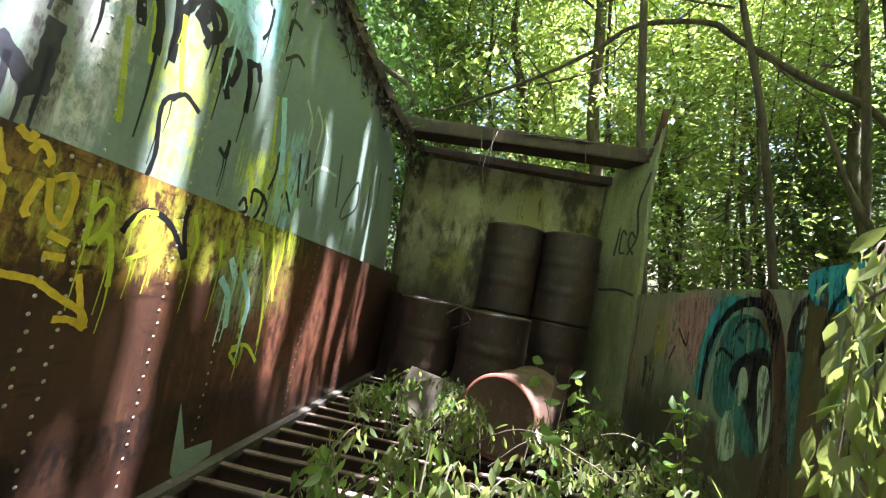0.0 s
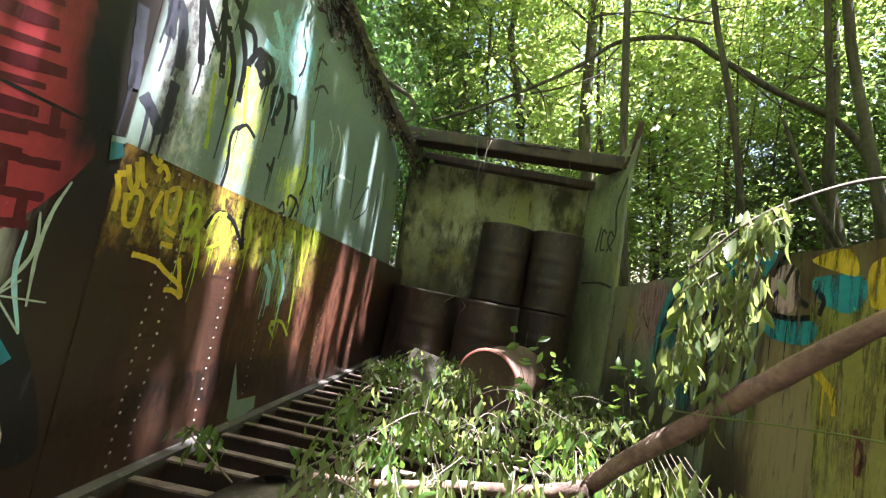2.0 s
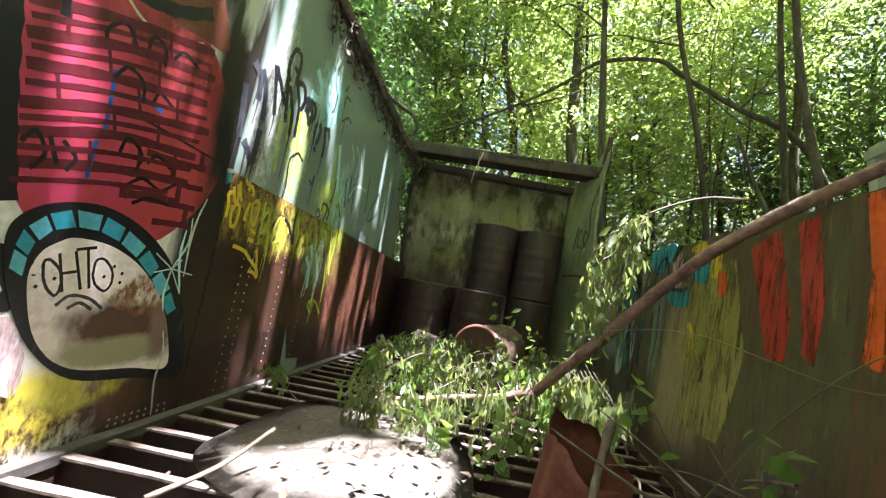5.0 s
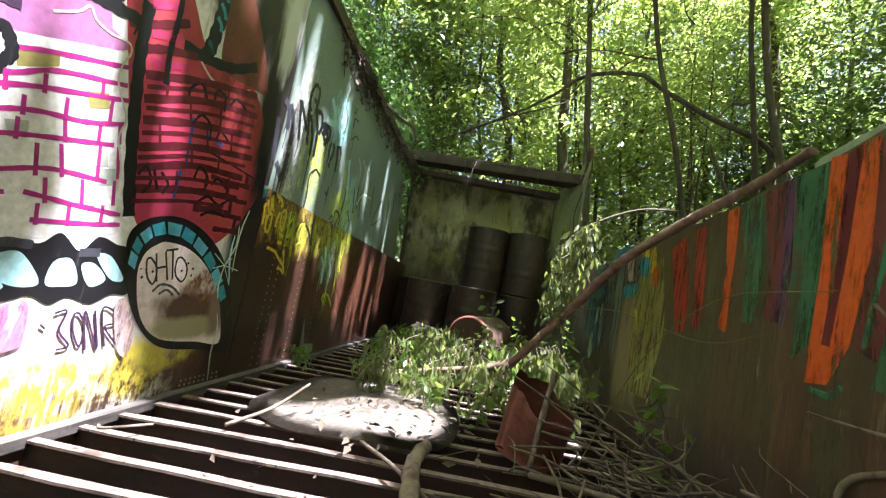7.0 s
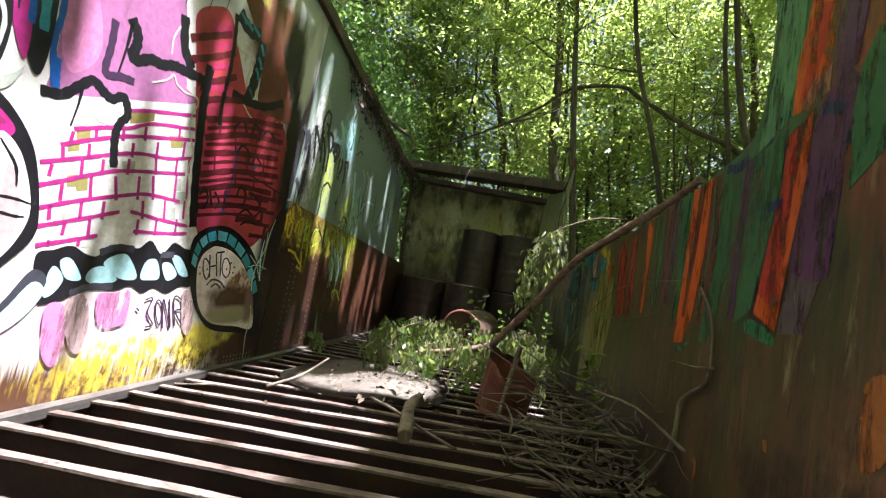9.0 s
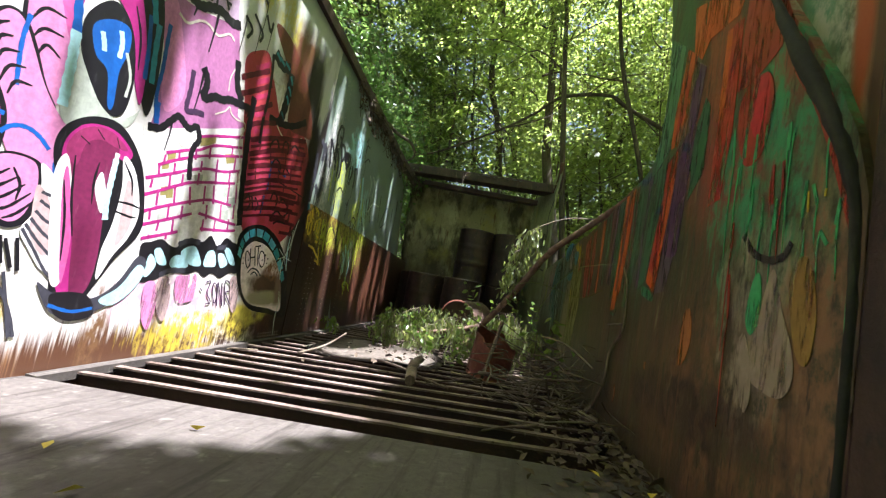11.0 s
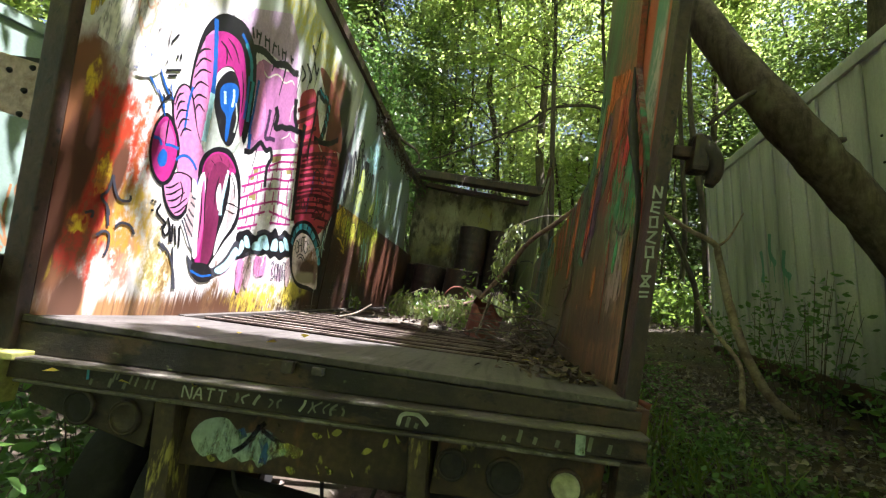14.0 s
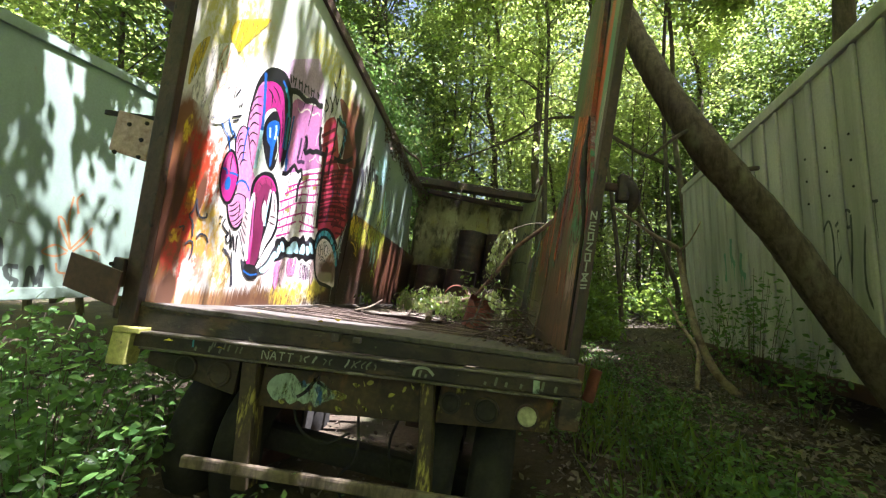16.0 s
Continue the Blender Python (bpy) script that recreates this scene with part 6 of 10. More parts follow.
# arches above the rear end
on_left([(-0.086, 1.25), (-0.078, 1.35), (-0.048, 1.48), (-0.021, 1.59), (0.144, 1.72), (0.227, 1.64), (0.274, 1.49), (0.28, 1.30), (0.20, 1.20), (0.10, 1.18), (0.0, 1.23)], worn(P_CHALK))
for pts in ([(0.12, 1.36), (0.069, 1.47), (0.073, 1.61), (0.10, 1.68)], [(0.154, 1.40), (0.16, 1.5), (0.13, 1.58), (0.14, 1.68)], [(0.09, 1.44), (0.12, 1.40), (0.15, 1.45)], [(0.08, 1.56), (0.12, 1.51), (0.16, 1.56)]):
    line_left(pts, 0.012, worn(P_PEACH))
on_left([(-0.124, 1.3), (-0.141, 1.45), (-0.114, 1.56), (-0.053, 1.64), (-0.061, 1.53), (-0.087, 1.38)], worn(P_YELLOW))
on_left([(0.101, 1.75), (0.123, 1.86), (0.243, 1.96), (0.448, 2.1), (0.369, 1.96), (0.254, 1.78), (0.207, 1.7)], worn(P_YELLOW))


# spray on the pale and rusted sheets
def up(pts, w, mat_, drips=0, taper=False):
    return stroke(wall_upper, 0.002, 1, pts, w, mat_, drips, taper)


def low(pts, w, mat_, drips=0, taper=False):
    return stroke(wall_lower, 0.006, 1, pts, w, mat_, drips, taper)


# large drippy tag in black on the pale sheet
up([(2.94, 1.81), (2.98, 1.7), (3.02, 1.56)], 0.034, P_BLACK, 1)
up([(2.95, 1.81), (3.03, 1.73), (3.1, 1.66)], 0.034, P_BLACK, 1)
up([(3.06, 1.85), (3.1, 1.72), (3.14, 1.57)], 0.034, P_BLACK, 1)
up([(3.11, 1.78), (3.19, 1.65), (3.21, 1.52)], 0.034, P_BLACK, 1)
up([(3.17, 1.84), (3.25, 1.71), (3.27, 1.53)], 0.034, P_BLACK, 1)
up([(3.18, 1.84), (3.26, 1.85), (3.3, 1.77), (3.26, 1.69)], 0.034, P_BLACK, 1)
up([(3.3, 1.77), (3.35, 1.81), (3.42, 1.74), (3.39, 1.66)], 0.034, P_BLACK, 1)
up([(3.1, 1.8), (3.06, 1.85), (3.06, 1.93), (3.09, 1.99), (3.15, 1.99), (3.17, 1.92), (3.16, 1.82)], 0.03, P_BLACK, 1)
up([(3.12, 1.88), (3.13, 1.9), (3.15, 1.88)], 0.03, P_BLACK, 1)
up([(3.33, 1.72), (3.36, 1.8), (3.43, 1.81), (3.46, 1.76), (3.42, 1.7), (3.36, 1.72), (3.38, 1.77)], 0.034, P_BLACK, 1)
up([(3.51, 1.63), (3.5, 1.69), (3.54, 1.73), (3.58, 1.7), (3.56, 1.61), (3.51, 1.63), (3.56, 1.54)], 0.034, P_BLACK, 1)
up([(3.63, 1.75), (3.67, 1.65), (3.68, 1.54)], 0.034, P_BLACK, 1)
up([(3.64, 1.73), (3.69, 1.76), (3.73, 1.7)], 0.034, P_BLACK, 1)
up([(3.1, 1.57), (3.12, 1.45), (3.15, 1.27)], 0.02, P_LIME, 1)
up([(3.28, 1.7), (3.31, 1.56), (3.34, 1.46)], 0.02, P_LIME, 1)
up([(3.15, 1.74), (3.18, 1.62), (3.2, 1.48)], 0.02, P_LIME, 1)
up([(3.8, 1.35), (3.83, 1.25), (3.85, 1.16)], 0.02, P_LIME, 1)
up([(3.88, 1.71), (3.91, 1.57), (3.95, 1.39)], 0.02, P_LIME, 1)
up([(4.07, 1.51), (4.11, 1.36), (4.12, 1.23)], 0.02, P_LIME, 1)
up([(3.37, 2.03), (3.46, 1.96), (3.53, 1.83)], 0.045, P_SKY, 1)
up([(3.35, 1.86), (3.44, 1.86), (3.54, 1.9)], 0.045, P_SKY, 1)
up([(3.54, 1.9), (3.64, 1.85), (3.67, 1.76)], 0.045, P_SKY, 1)
up([(3.93, 1.73), (4.01, 1.52), (4.05, 1.38)], 0.045, P_SKY, 1)
up([(3.34, 1.45), (3.29, 1.41), (3.28, 1.35), (3.3, 1.23), (3.28, 1.11), (3.25, 1.01)], 0.018, P_BLACK, 1)
up([(3.31, 1.42), (3.36, 1.46), (3.44, 1.43)], 0.018, P_BLACK, 1)
up([(3.58, 1.35), (3.63, 1.33), (3.63, 1.4)], 0.018, P_BLACK, 1)
up([(3.62, 1.32), (3.63, 1.37)], 0.018, P_BLACK, 1)
up([(3.78, 1.16), (3.81, 1.2), (3.84, 1.15), (3.79, 1.13)], 0.018, P_BLACK, 1)
up([(3.86, 1.19), (3.86, 1.25), (3.94, 1.24), (3.93, 1.16), (3.89, 1.11)], 0.018, P_BLACK, 1)
up([(3.94, 1.25), (3.99, 1.2), (3.97, 1.15)], 0.018, P_BLACK, 1)
up([(3.97, 1.28), (4, 1.37), (3.99, 1.48)], 0.018, P_BLACK, 1)
up([(4.1, 1.27), (4.13, 1.31), (4.21, 1.22)], 0.018, P_BLACK, 1)
up([(4.26, 1.31), (4.19, 1.54)], 0.018, P_BLACK, 1)
up([(4.88, 1.31), (4.9, 1.41), (5.08, 1.63), (5.14, 1.45), (4.91, 1.31)], 0.018, P_BLACK, 1)
up([(4.28, 1.59), (4.33, 1.37)], 0.018, P_BLACK, 1)
up([(4.37, 1.55), (4.44, 1.3)], 0.018, P_BLACK, 1)
up([(4.71, 1.71), (4.78, 1.37)], 0.018, P_BLACK, 1)
up([(3.85, 2), (3.86, 2.08), (3.95, 2.09)], 0.018, P_BLACK, 1)
up([(3.87, 1.89), (3.96, 1.96), (4.04, 1.95)], 0.018, P_BLACK, 1)
up([(3.82, 2.11), (3.86, 2.17)], 0.018, P_BLACK, 1)
up([(3.71, 2.03), (3.71, 1.93), (3.68, 1.87)], 0.018, P_BLACK, 1)
up([(5.53, 1.84), (5.57, 1.68)], 0.018, P_BLACK, 1)
up([(5.35, 1.68), (5.38, 1.48)], 0.018, P_BLACK, 1)
up([(4.14, 1.82), (4.24, 1.73), (4.24, 1.6)], 0.02, P_GREYGREEN, 2)
up([(4.26, 1.84), (4.36, 1.76), (4.36, 1.6)], 0.02, P_GREYGREEN, 2)
up([(4.31, 1.41), (4.44, 1.54), (4.69, 1.56)], 0.02, P_GREYGREEN, 2)
up([(4.37, 1.82), (4.46, 1.72)], 0.02, P_GREYGREEN, 2)
up([(2.77, 1.73), (2.84, 1.68), (2.86, 1.57)], 0.045, P_SMOKE, 2)
up([(2.84, 1.73), (2.9, 1.65), (2.93, 1.49)], 0.045, P_SMOKE, 2)
up([(2.93, 1.44), (2.93, 1.34), (2.93, 1.25)], 0.045, P_SMOKE, 2)
up([(2.74, 1.6), (2.76, 1.47), (2.78, 1.34)], 0.045, P_SMOKE, 2)
up([(2.82, 1.34), (2.88, 1.29), (2.92, 1.24)], 0.045, P_SMOKE, 2)
# yellow and lime spray on the rusted sheet
low([(2.8, 1.06), (2.82, 1), (2.82, 0.94)], 0.02, P_YELLOW)
low([(2.8, 1.06), (2.83, 1.07)], 0.02, P_YELLOW)
low([(2.83, 1.1), (2.86, 1.03), (2.88, 1.05), (2.86, 1.12)], 0.02, P_YELLOW)
low([(2.87, 1.14), (2.9, 1.06), (2.92, 1.05)], 0.02, P_YELLOW)
low([(2.85, 1.01), (2.86, 0.936), (2.88, 0.905), (2.91, 0.926), (2.91, 1.01), (2.88, 1.02), (2.86, 0.992)], 0.02, P_YELLOW)
low([(2.91, 1.16), (2.94, 1.14), (2.95, 1.16)], 0.02, P_YELLOW)
low([(2.99, 1.05), (2.97, 0.975), (2.98, 0.952)], 0.02, P_YELLOW)
low([(2.95, 1.11), (2.97, 1.14), (3, 1.11), (2.99, 1.09)], 0.02, P_YELLOW)
low([(3.01, 1.06), (3.03, 0.971), (3.07, 0.948), (3.08, 1.04), (3.06, 1.08), (3.02, 1.06)], 0.02, P_YELLOW)
low([(3.04, 0.92), (3.1, 0.9)], 0.02, P_YELLOW)
low([(3.04, 0.863), (3.1, 0.859)], 0.02, P_YELLOW)
low([(2.93, 0.81), (2.97, 0.807), (3.04, 0.794), (3.1, 0.758), (3.19, 0.706), (3.21, 0.659)], 0.02, P_YELLOW)
low([(3.15, 0.818), (3.17, 0.761), (3.2, 0.663)], 0.02, P_YELLOW)
low([(3.11, 0.691), (3.16, 0.687), (3.21, 0.659)], 0.02, P_YELLOW)
low([(3.13, 1.09), (3.14, 0.992), (3.14, 0.914)], 0.018, P_LIME, 2)
low([(3.14, 0.992), (3.17, 1.04), (3.2, 1.02), (3.19, 0.958), (3.15, 0.908)], 0.018, P_LIME, 2)
low([(3.18, 0.912), (3.21, 0.942), (3.24, 0.867), (3.25, 0.785)], 0.018, P_LIME, 2)
low([(3.28, 0.979), (3.31, 1.03), (3.37, 1.04)], 0.018, P_LIME, 2)
low([(3.29, 0.872), (3.35, 0.901), (3.41, 0.931)], 0.018, P_LIME, 2)
low([(3.54, 1.07), (3.58, 0.98), (3.57, 0.904)], 0.018, P_LIME, 2)
low([(3.72, 1), (3.74, 0.922)], 0.018, P_LIME, 2)
low([(3.86, 1.02), (3.9, 0.881)], 0.018, P_LIME, 2)
low([(4, 1.07), (4.09, 0.897), (4.16, 0.675), (4.18, 0.513)], 0.018, P_LIME, 2)
low([(4.09, 1.12), (4.17, 0.903), (4.23, 0.741)], 0.018, P_LIME, 2)
low([(4.21, 1.11), (4.23, 0.976), (4.21, 0.873)], 0.018, P_LIME, 2)
low([(4.25, 1.15), (4.28, 1.02)], 0.018, P_LIME, 2)
low([(3.96, 0.523), (4.03, 0.53), (4.1, 0.513), (4.2, 0.428)], 0.018, P_LIME, 2)
low([(4, 0.586), (4.02, 0.519), (3.96, 0.5), (4.02, 0.441)], 0.018, P_LIME, 2)
low([(3.99, 0.858), (3.98, 0.736), (3.99, 0.616)], 0.018, P_LIME, 2)
low([(3.77, 0.842), (3.85, 0.762), (3.88, 0.62)], 0.035, P_SKY, 2)
low([(3.92, 0.883), (4.01, 0.737), (4.01, 0.628)], 0.035, P_SKY, 2)
low([(3.81, 0.93), (3.87, 0.849)], 0.035, P_SKY, 2)
low([(3.25, 0.956), (3.27, 0.998), (3.32, 1.04), (3.4, 1.03), (3.47, 0.979), (3.53, 0.899)], 0.022, P_BLACK)
low([(3.5, 1.1), (3.5, 1.02), (3.54, 0.9)], 0.022, P_BLACK)
field(wall_lower, 0.006, 1, [(3.71, 0.332), (3.74, 0.042), (3.79, -0.005), (3.99, 0.033), (3.98, 0.102), (3.8, 0.117)], M_WALL_PALE, False, "bare_patch")
field(wall_lower, 0.006, 1, [(2.75, 1.16), (2.79, 1.16), (2.81, 1.12), (2.76, 1.09)], P_SEA, False, "bare_patch")
field(wall_lower, 0.006, 1, [(2.75, 1.17), (2.8, 1.18), (2.8, 1.16), (2.75, 1.15)], M_WALL_PALE, False, "bare_patch")


# right wall, seen from inside: coats lie towards -x
def rfield(pts, mat_, smooth=False):
    return field(wall_right, WALL_X, -1, pts, worn(mat_), smooth)


def rline(pts, w, mat_, drips=0, taper=False):
    return stroke(wall_right, WALL_X, -1, pts, w, worn(mat_), drips, taper)


def rband(y0, z0, y1, z1, w, mat_):
    """A hand-brushed upright band with uneven edges."""
    r = random.Random(int(y0 * 1000 + z0 * 77))
    n = 7
    a = [(y0 + (y1 - y0) * k / n + w / 2 + r.uniform(-0.006, 0.006), z0 + (z1 - z0) * k / n) for k in range(n + 1)]
    b = [(p[0] - w + r.uniform(-0.006, 0.006), p[1]) for p in a[::-1]]
    b[0] = (b[0][0], b[0][1] - 0.015)
    return rfield(a + b, mat_)


P_MAROON, P_LEAFGREEN, P_PLUM = paint("maroon", (0.13, 0.035, 0.032)), paint("leaf_green", (0.035, 0.17, 0.085)), paint("plum", (0.10, 0.035, 0.10))
P_RUSTRED, P_CREAM = paint("rust_red", (0.34, 0.035, 0.02)), paint("cream", (0.42, 0.40, 0.30))
P_BANDGREEN, P_BANDRED, P_BLACKISH = paint("band_green", (0.045, 0.13, 0.06)), paint("band_red", (0.40, 0.035, 0.02)), paint("brown_black", (0.03, 0.018, 0.018))
P_SLATE, P_PALEGREEN, P_DUSTY = paint("slate", (0.10, 0.07, 0.085)), paint("pale_green", (0.10, 0.24, 0.12)), paint("dusty_rose", (0.34, 0.17, 0.11))
P_BRIGHTGREEN, P_HOTRED, P_OCHRE = paint("bright_green", (0.06, 0.36, 0.14)), paint("hot_red", (0.50, 0.025, 0.04)), paint("ochre", (0.33, 0.19, 0.05))
P_SCUFF, P_PALESKIN, P_RUSTORANGE = paint("scuffed_beige", (0.33, 0.25, 0.20)), paint("grey_green_skin", (0.20, 0.25, 0.17)), paint("rust_orange", (0.36, 0.13, 0.04))
P_BLUEDARK, P_OLIVEGREEN = paint("navy", (0.02, 0.035, 0.10)), paint("olive_green", (0.24, 0.23, 0.06))
# upright bands of the torn wall: greens, maroon, plum
rfield([(1.4, 1.24), (1.31, 1.24), (1.27, 0.938), (1.36, 0.705), (1.43, 0.71), (1.38, 0.966)], P_BANDGREEN)
rfield([(1.47, 1.28), (1.39, 1.29), (1.37, 1), (1.42, 0.766), (1.49, 0.789), (1.46, 1.05)], P_MAROON)
rfield([(1.19, 1.27), (1.06, 1.31), (1.07, 1.04), (1.14, 0.818), (1.21, 0.776), (1.18, 1.01)], P_BANDGREEN)
rfield([(1.24, 1.27), (1.19, 1.28), (1.22, 1), (1.21, 0.792), (1.25, 0.791), (1.25, 1.02)], P_PLUM)
rfield([(1.92, 1.27), (1.81, 1.28), (1.77, 0.977), (1.81, 0.832), (1.86, 0.857), (1.85, 1.01)], P_MAROON)
rfield([(2.07, 1.26), (1.94, 1.27), (1.89, 0.985), (1.9, 0.832), (1.98, 0.832), (1.99, 1.02)], P_BANDGREEN)
rfield([(1.77, 1.28), (1.63, 1.28), (1.62, 1.03), (1.64, 0.789), (1.7, 0.742), (1.69, 0.994)], P_BANDGREEN)
rfield([(1.81, 1.28), (1.77, 1.28), (1.74, 0.998), (1.75, 0.821), (1.8, 0.845), (1.79, 1.03)], P_PLUM)
rfield([(2.73, 1.18), (2.55, 1.23), (2.44, 0.929), (2.45, 0.767), (2.55, 0.764)], P_RUSTRED)
rfield([(2.17, 1.26), (2.08, 1.26), (2.07, 0.999), (2.07, 0.788), (2.14, 0.804), (2.13, 1.03)], P_ORANGE)
rfield([(2.45, 1.23), (2.35, 1.24), (2.29, 0.955), (2.31, 0.77), (2.37, 0.8), (2.4, 0.993)], P_RUSTRED)
rfield([(3.31, 1.09), (2.84, 1.15), (2.69, 0.76), (2.8, 0.392), (3.19, 0.374)], P_OLIVEGREEN)
# long orange loop
rfield([(1.62, 1.29), (1.56, 1.28), (1.56, 0.96), (1.56, 0.695), (1.64, 0.688), (1.62, 0.965)], P_ORANGE)
rfield([(1.51, 1.29), (1.46, 1.29), (1.46, 1.01), (1.5, 0.792), (1.56, 0.695), (1.61, 0.695), (1.56, 0.778), (1.54, 1.02)], P_ORANGE)
rfield([(1.56, 1.28), (1.51, 1.29), (1.53, 1.02), (1.56, 0.787), (1.59, 0.79), (1.57, 0.982)], P_DARKRED)
rline([(1.62, 0.677), (1.55, 0.671), (1.51, 0.699)], 0.014, P_LEAFGREEN, 1)
rline([(1.43, 1.25), (1.42, 1.03), (1.46, 0.793)], 0.014, P_LEAFGREEN, 1)
# broad red and orange band with a plum one beside it
rfield([(1.07, 1.28), (0.968, 1.33), (0.962, 1.17), (1, 0.923), (1.03, 0.754), (1.14, 0.803), (1.1, 1), (1.07, 1.15)], P_BLACKISH)
rfield([(1.06, 1.28), (0.978, 1.32), (0.973, 1.17), (1.01, 0.935), (1.03, 0.768), (1.12, 0.81), (1.09, 1), (1.06, 1.15)], P_BANDRED)
rfield([(0.996, 1.31), (0.975, 1.32), (0.978, 1.14), (1.01, 0.934), (1.03, 0.768), (1.05, 0.775), (1.03, 0.965), (1.01, 1.17)], P_ORANGE)
rfield([(1.12, 0.816), (1.11, 0.865), (1.04, 0.813), (1.03, 0.771)], P_ORANGE)
rfield([(0.966, 1.31), (0.88, 1.39), (0.851, 1.35), (0.867, 1.1), (0.882, 0.899), (0.922, 0.888), (1, 0.914), (0.978, 1.13)], P_PLUM)
rfield([(1, 0.911), (0.905, 0.885), (0.939, 0.77), (1.02, 0.764)], P_SLATE)
rfield([(1.15, 0.795), (1.09, 0.783), (1.03, 0.754), (1.04, 0.733), (1.11, 0.75), (1.15, 0.763)], P_LEAFGREEN, True)
rline([(1.12, 1.11), (1.09, 1.1), (1.05, 1.1)], 0.03, P_BLUEDARK)
rline([(0.942, 1.31), (0.912, 1.3), (0.878, 1.28)], 0.03, P_BLUEDARK)
rline([(0.867, 1.21), (0.838, 1.2), (0.817, 1.18)], 0.03, P_BLUEDARK)
rline([(1.36, 1.29), (1.28, 1.27), (1.23, 1.29)], 0.03, P_BLUEDARK)
rline([(1.18, 1.49), (1.1, 1.49), (1.06, 1.52), (1, 1.49)], 0.02, P_BLUEDARK)
rline([(1.17, 1.33), (1.14, 1.3), (1.11, 1.34), (1.06, 1.35)], 0.02, P_BLUEDARK)
# taller bands towards the rear
rfield([(1.2, 1.9), (1.04, 1.77), (1.04, 1.5), (1.07, 1.33), (1.18, 1.28), (1.17, 1.4), (1.15, 1.57)], P_PALEGREEN)
rfield([(1.03, 1.57), (1.01, 1.74), (0.917, 1.66), (0.936, 1.43), (0.988, 1.33), (1.05, 1.34), (1.05, 1.49)], P_ORANGE)
rfield([(0.997, 1.63), (0.946, 1.59), (0.964, 1.46), (1.01, 1.36), (1.03, 1.36), (1.01, 1.5)], P_BANDRED)
rfield([(0.988, 1.4), (0.929, 1.42), (0.93, 1.35), (1, 1.34), (1.02, 1.35)], P_DUSTY)
rfield([(0.924, 1.64), (0.836, 1.57), (0.854, 1.38), (0.911, 1.35), (0.924, 1.49)], P_PLUM)
rfield([(0.846, 1.36), (0.806, 1.44), (0.767, 1.39), (0.759, 1.16), (0.853, 1.08), (0.856, 1.26)], P_BANDGREEN)
rfield([(0.77, 0.681), (0.73, 0.711), (0.703, 0.629), (0.727, 0.555), (0.772, 0.544)], P_RUSTORANGE, True)
rline([(1.35, 0.361), (1.33, 0.333), (1.34, 0.291)], 0.016, P_RUSTORANGE)
rline([(1.02, 0.509), (1.02, 0.482)], 0.016, P_RUSTORANGE)
rfield([(0.989, 1.9), (0.754, 1.79), (0.664, 1.77), (0.605, 1.73), (0.656, 1.64), (0.829, 1.67), (0.879, 1.62), (0.946, 1.68)], P_ORANGE)
rfield([(0.709, 1.62), (0.625, 1.61), (0.615, 1.25), (0.637, 1.04), (0.705, 1.03), (0.706, 1.31)], P_BANDRED)
rfield([(0.713, 1.62), (0.68, 1.61), (0.676, 1.31), (0.715, 1.31), (0.709, 1.41)], P_ORANGE)
rfield([(0.601, 1.72), (0.473, 1.63), (0.381, 1.42), (0.453, 1.38), (0.543, 1.35), (0.612, 1.36), (0.611, 1.57)], P_RUSTRED)
rfield([(0.578, 1.33), (0.476, 1.35), (0.435, 1.26), (0.443, 1.17), (0.471, 1.11), (0.533, 1.11), (0.579, 1.22)], P_RUSTRED, True)
rfield([(0.522, 1.34), (0.467, 1.34), (0.456, 1.26), (0.465, 1.19), (0.504, 1.18), (0.532, 1.27)], P_HOTRED, True)
rfield([(0.383, 1.41), (0.313, 1.3), (0.253, 1.19), (0.203, 1.07), (0.168, 0.957), (0.147, 0.84), (0.172, 0.869), (0.224, 1.01), (0.295, 1.17), (0.374, 1.3)], P_RUSTRED, True)
# dabs, scuffs and runs near the rear
rline([(0.539, 1.22), (0.531, 1.13)], 0.02, P_BRIGHTGREEN, 1, True)
rline([(0.487, 1.18), (0.483, 1.11)], 0.02, P_BRIGHTGREEN, 1, True)
rline([(0.448, 1.19), (0.45, 1.15)], 0.02, P_BRIGHTGREEN, 1, True)
rline([(0.362, 1.16), (0.36, 1.09)], 0.02, P_BRIGHTGREEN, 1, True)
rline([(0.344, 1.14), (0.349, 1.11)], 0.02, P_BRIGHTGREEN, 1, True)
rline([(0.48, 1.04), (0.477, 0.945)], 0.02, P_BRIGHTGREEN, 1, True)
rline([(0.437, 1), (0.43, 0.92)], 0.02, P_BRIGHTGREEN, 1, True)
rline([(0.384, 0.983), (0.378, 0.904)], 0.02, P_BRIGHTGREEN, 1, True)
rline([(0.555, 1.11), (0.555, 1.06)], 0.02, P_BRIGHTGREEN, 1, True)
rline([(0.291, 0.999), (0.295, 0.918)], 0.02, P_BRIGHTGREEN, 1, True)
rline([(0.272, 0.985), (0.255, 0.938)], 0.02, P_BRIGHTGREEN, 1, True)
rline([(0.238, 1.1), (0.223, 1.05)], 0.02, P_BRIGHTGREEN, 1, True)
rline([(0.164, 0.882), (0.159, 0.829)], 0.02, P_BRIGHTGREEN, 1, True)
rline([(0.197, 0.938), (0.204, 0.887)], 0.02, P_BRIGHTGREEN, 1, True)
rline([(0.289, 0.889), (0.283, 0.831)], 0.02, P_BRIGHTGREEN, 1, True)
rline([(0.242, 0.881), (0.221, 0.85)], 0.02, P_BRIGHTGREEN, 1, True)
rline([(0.599, 1.24), (0.584, 1.12)], 0.02, P_BRIGHTGREEN, 1, True)
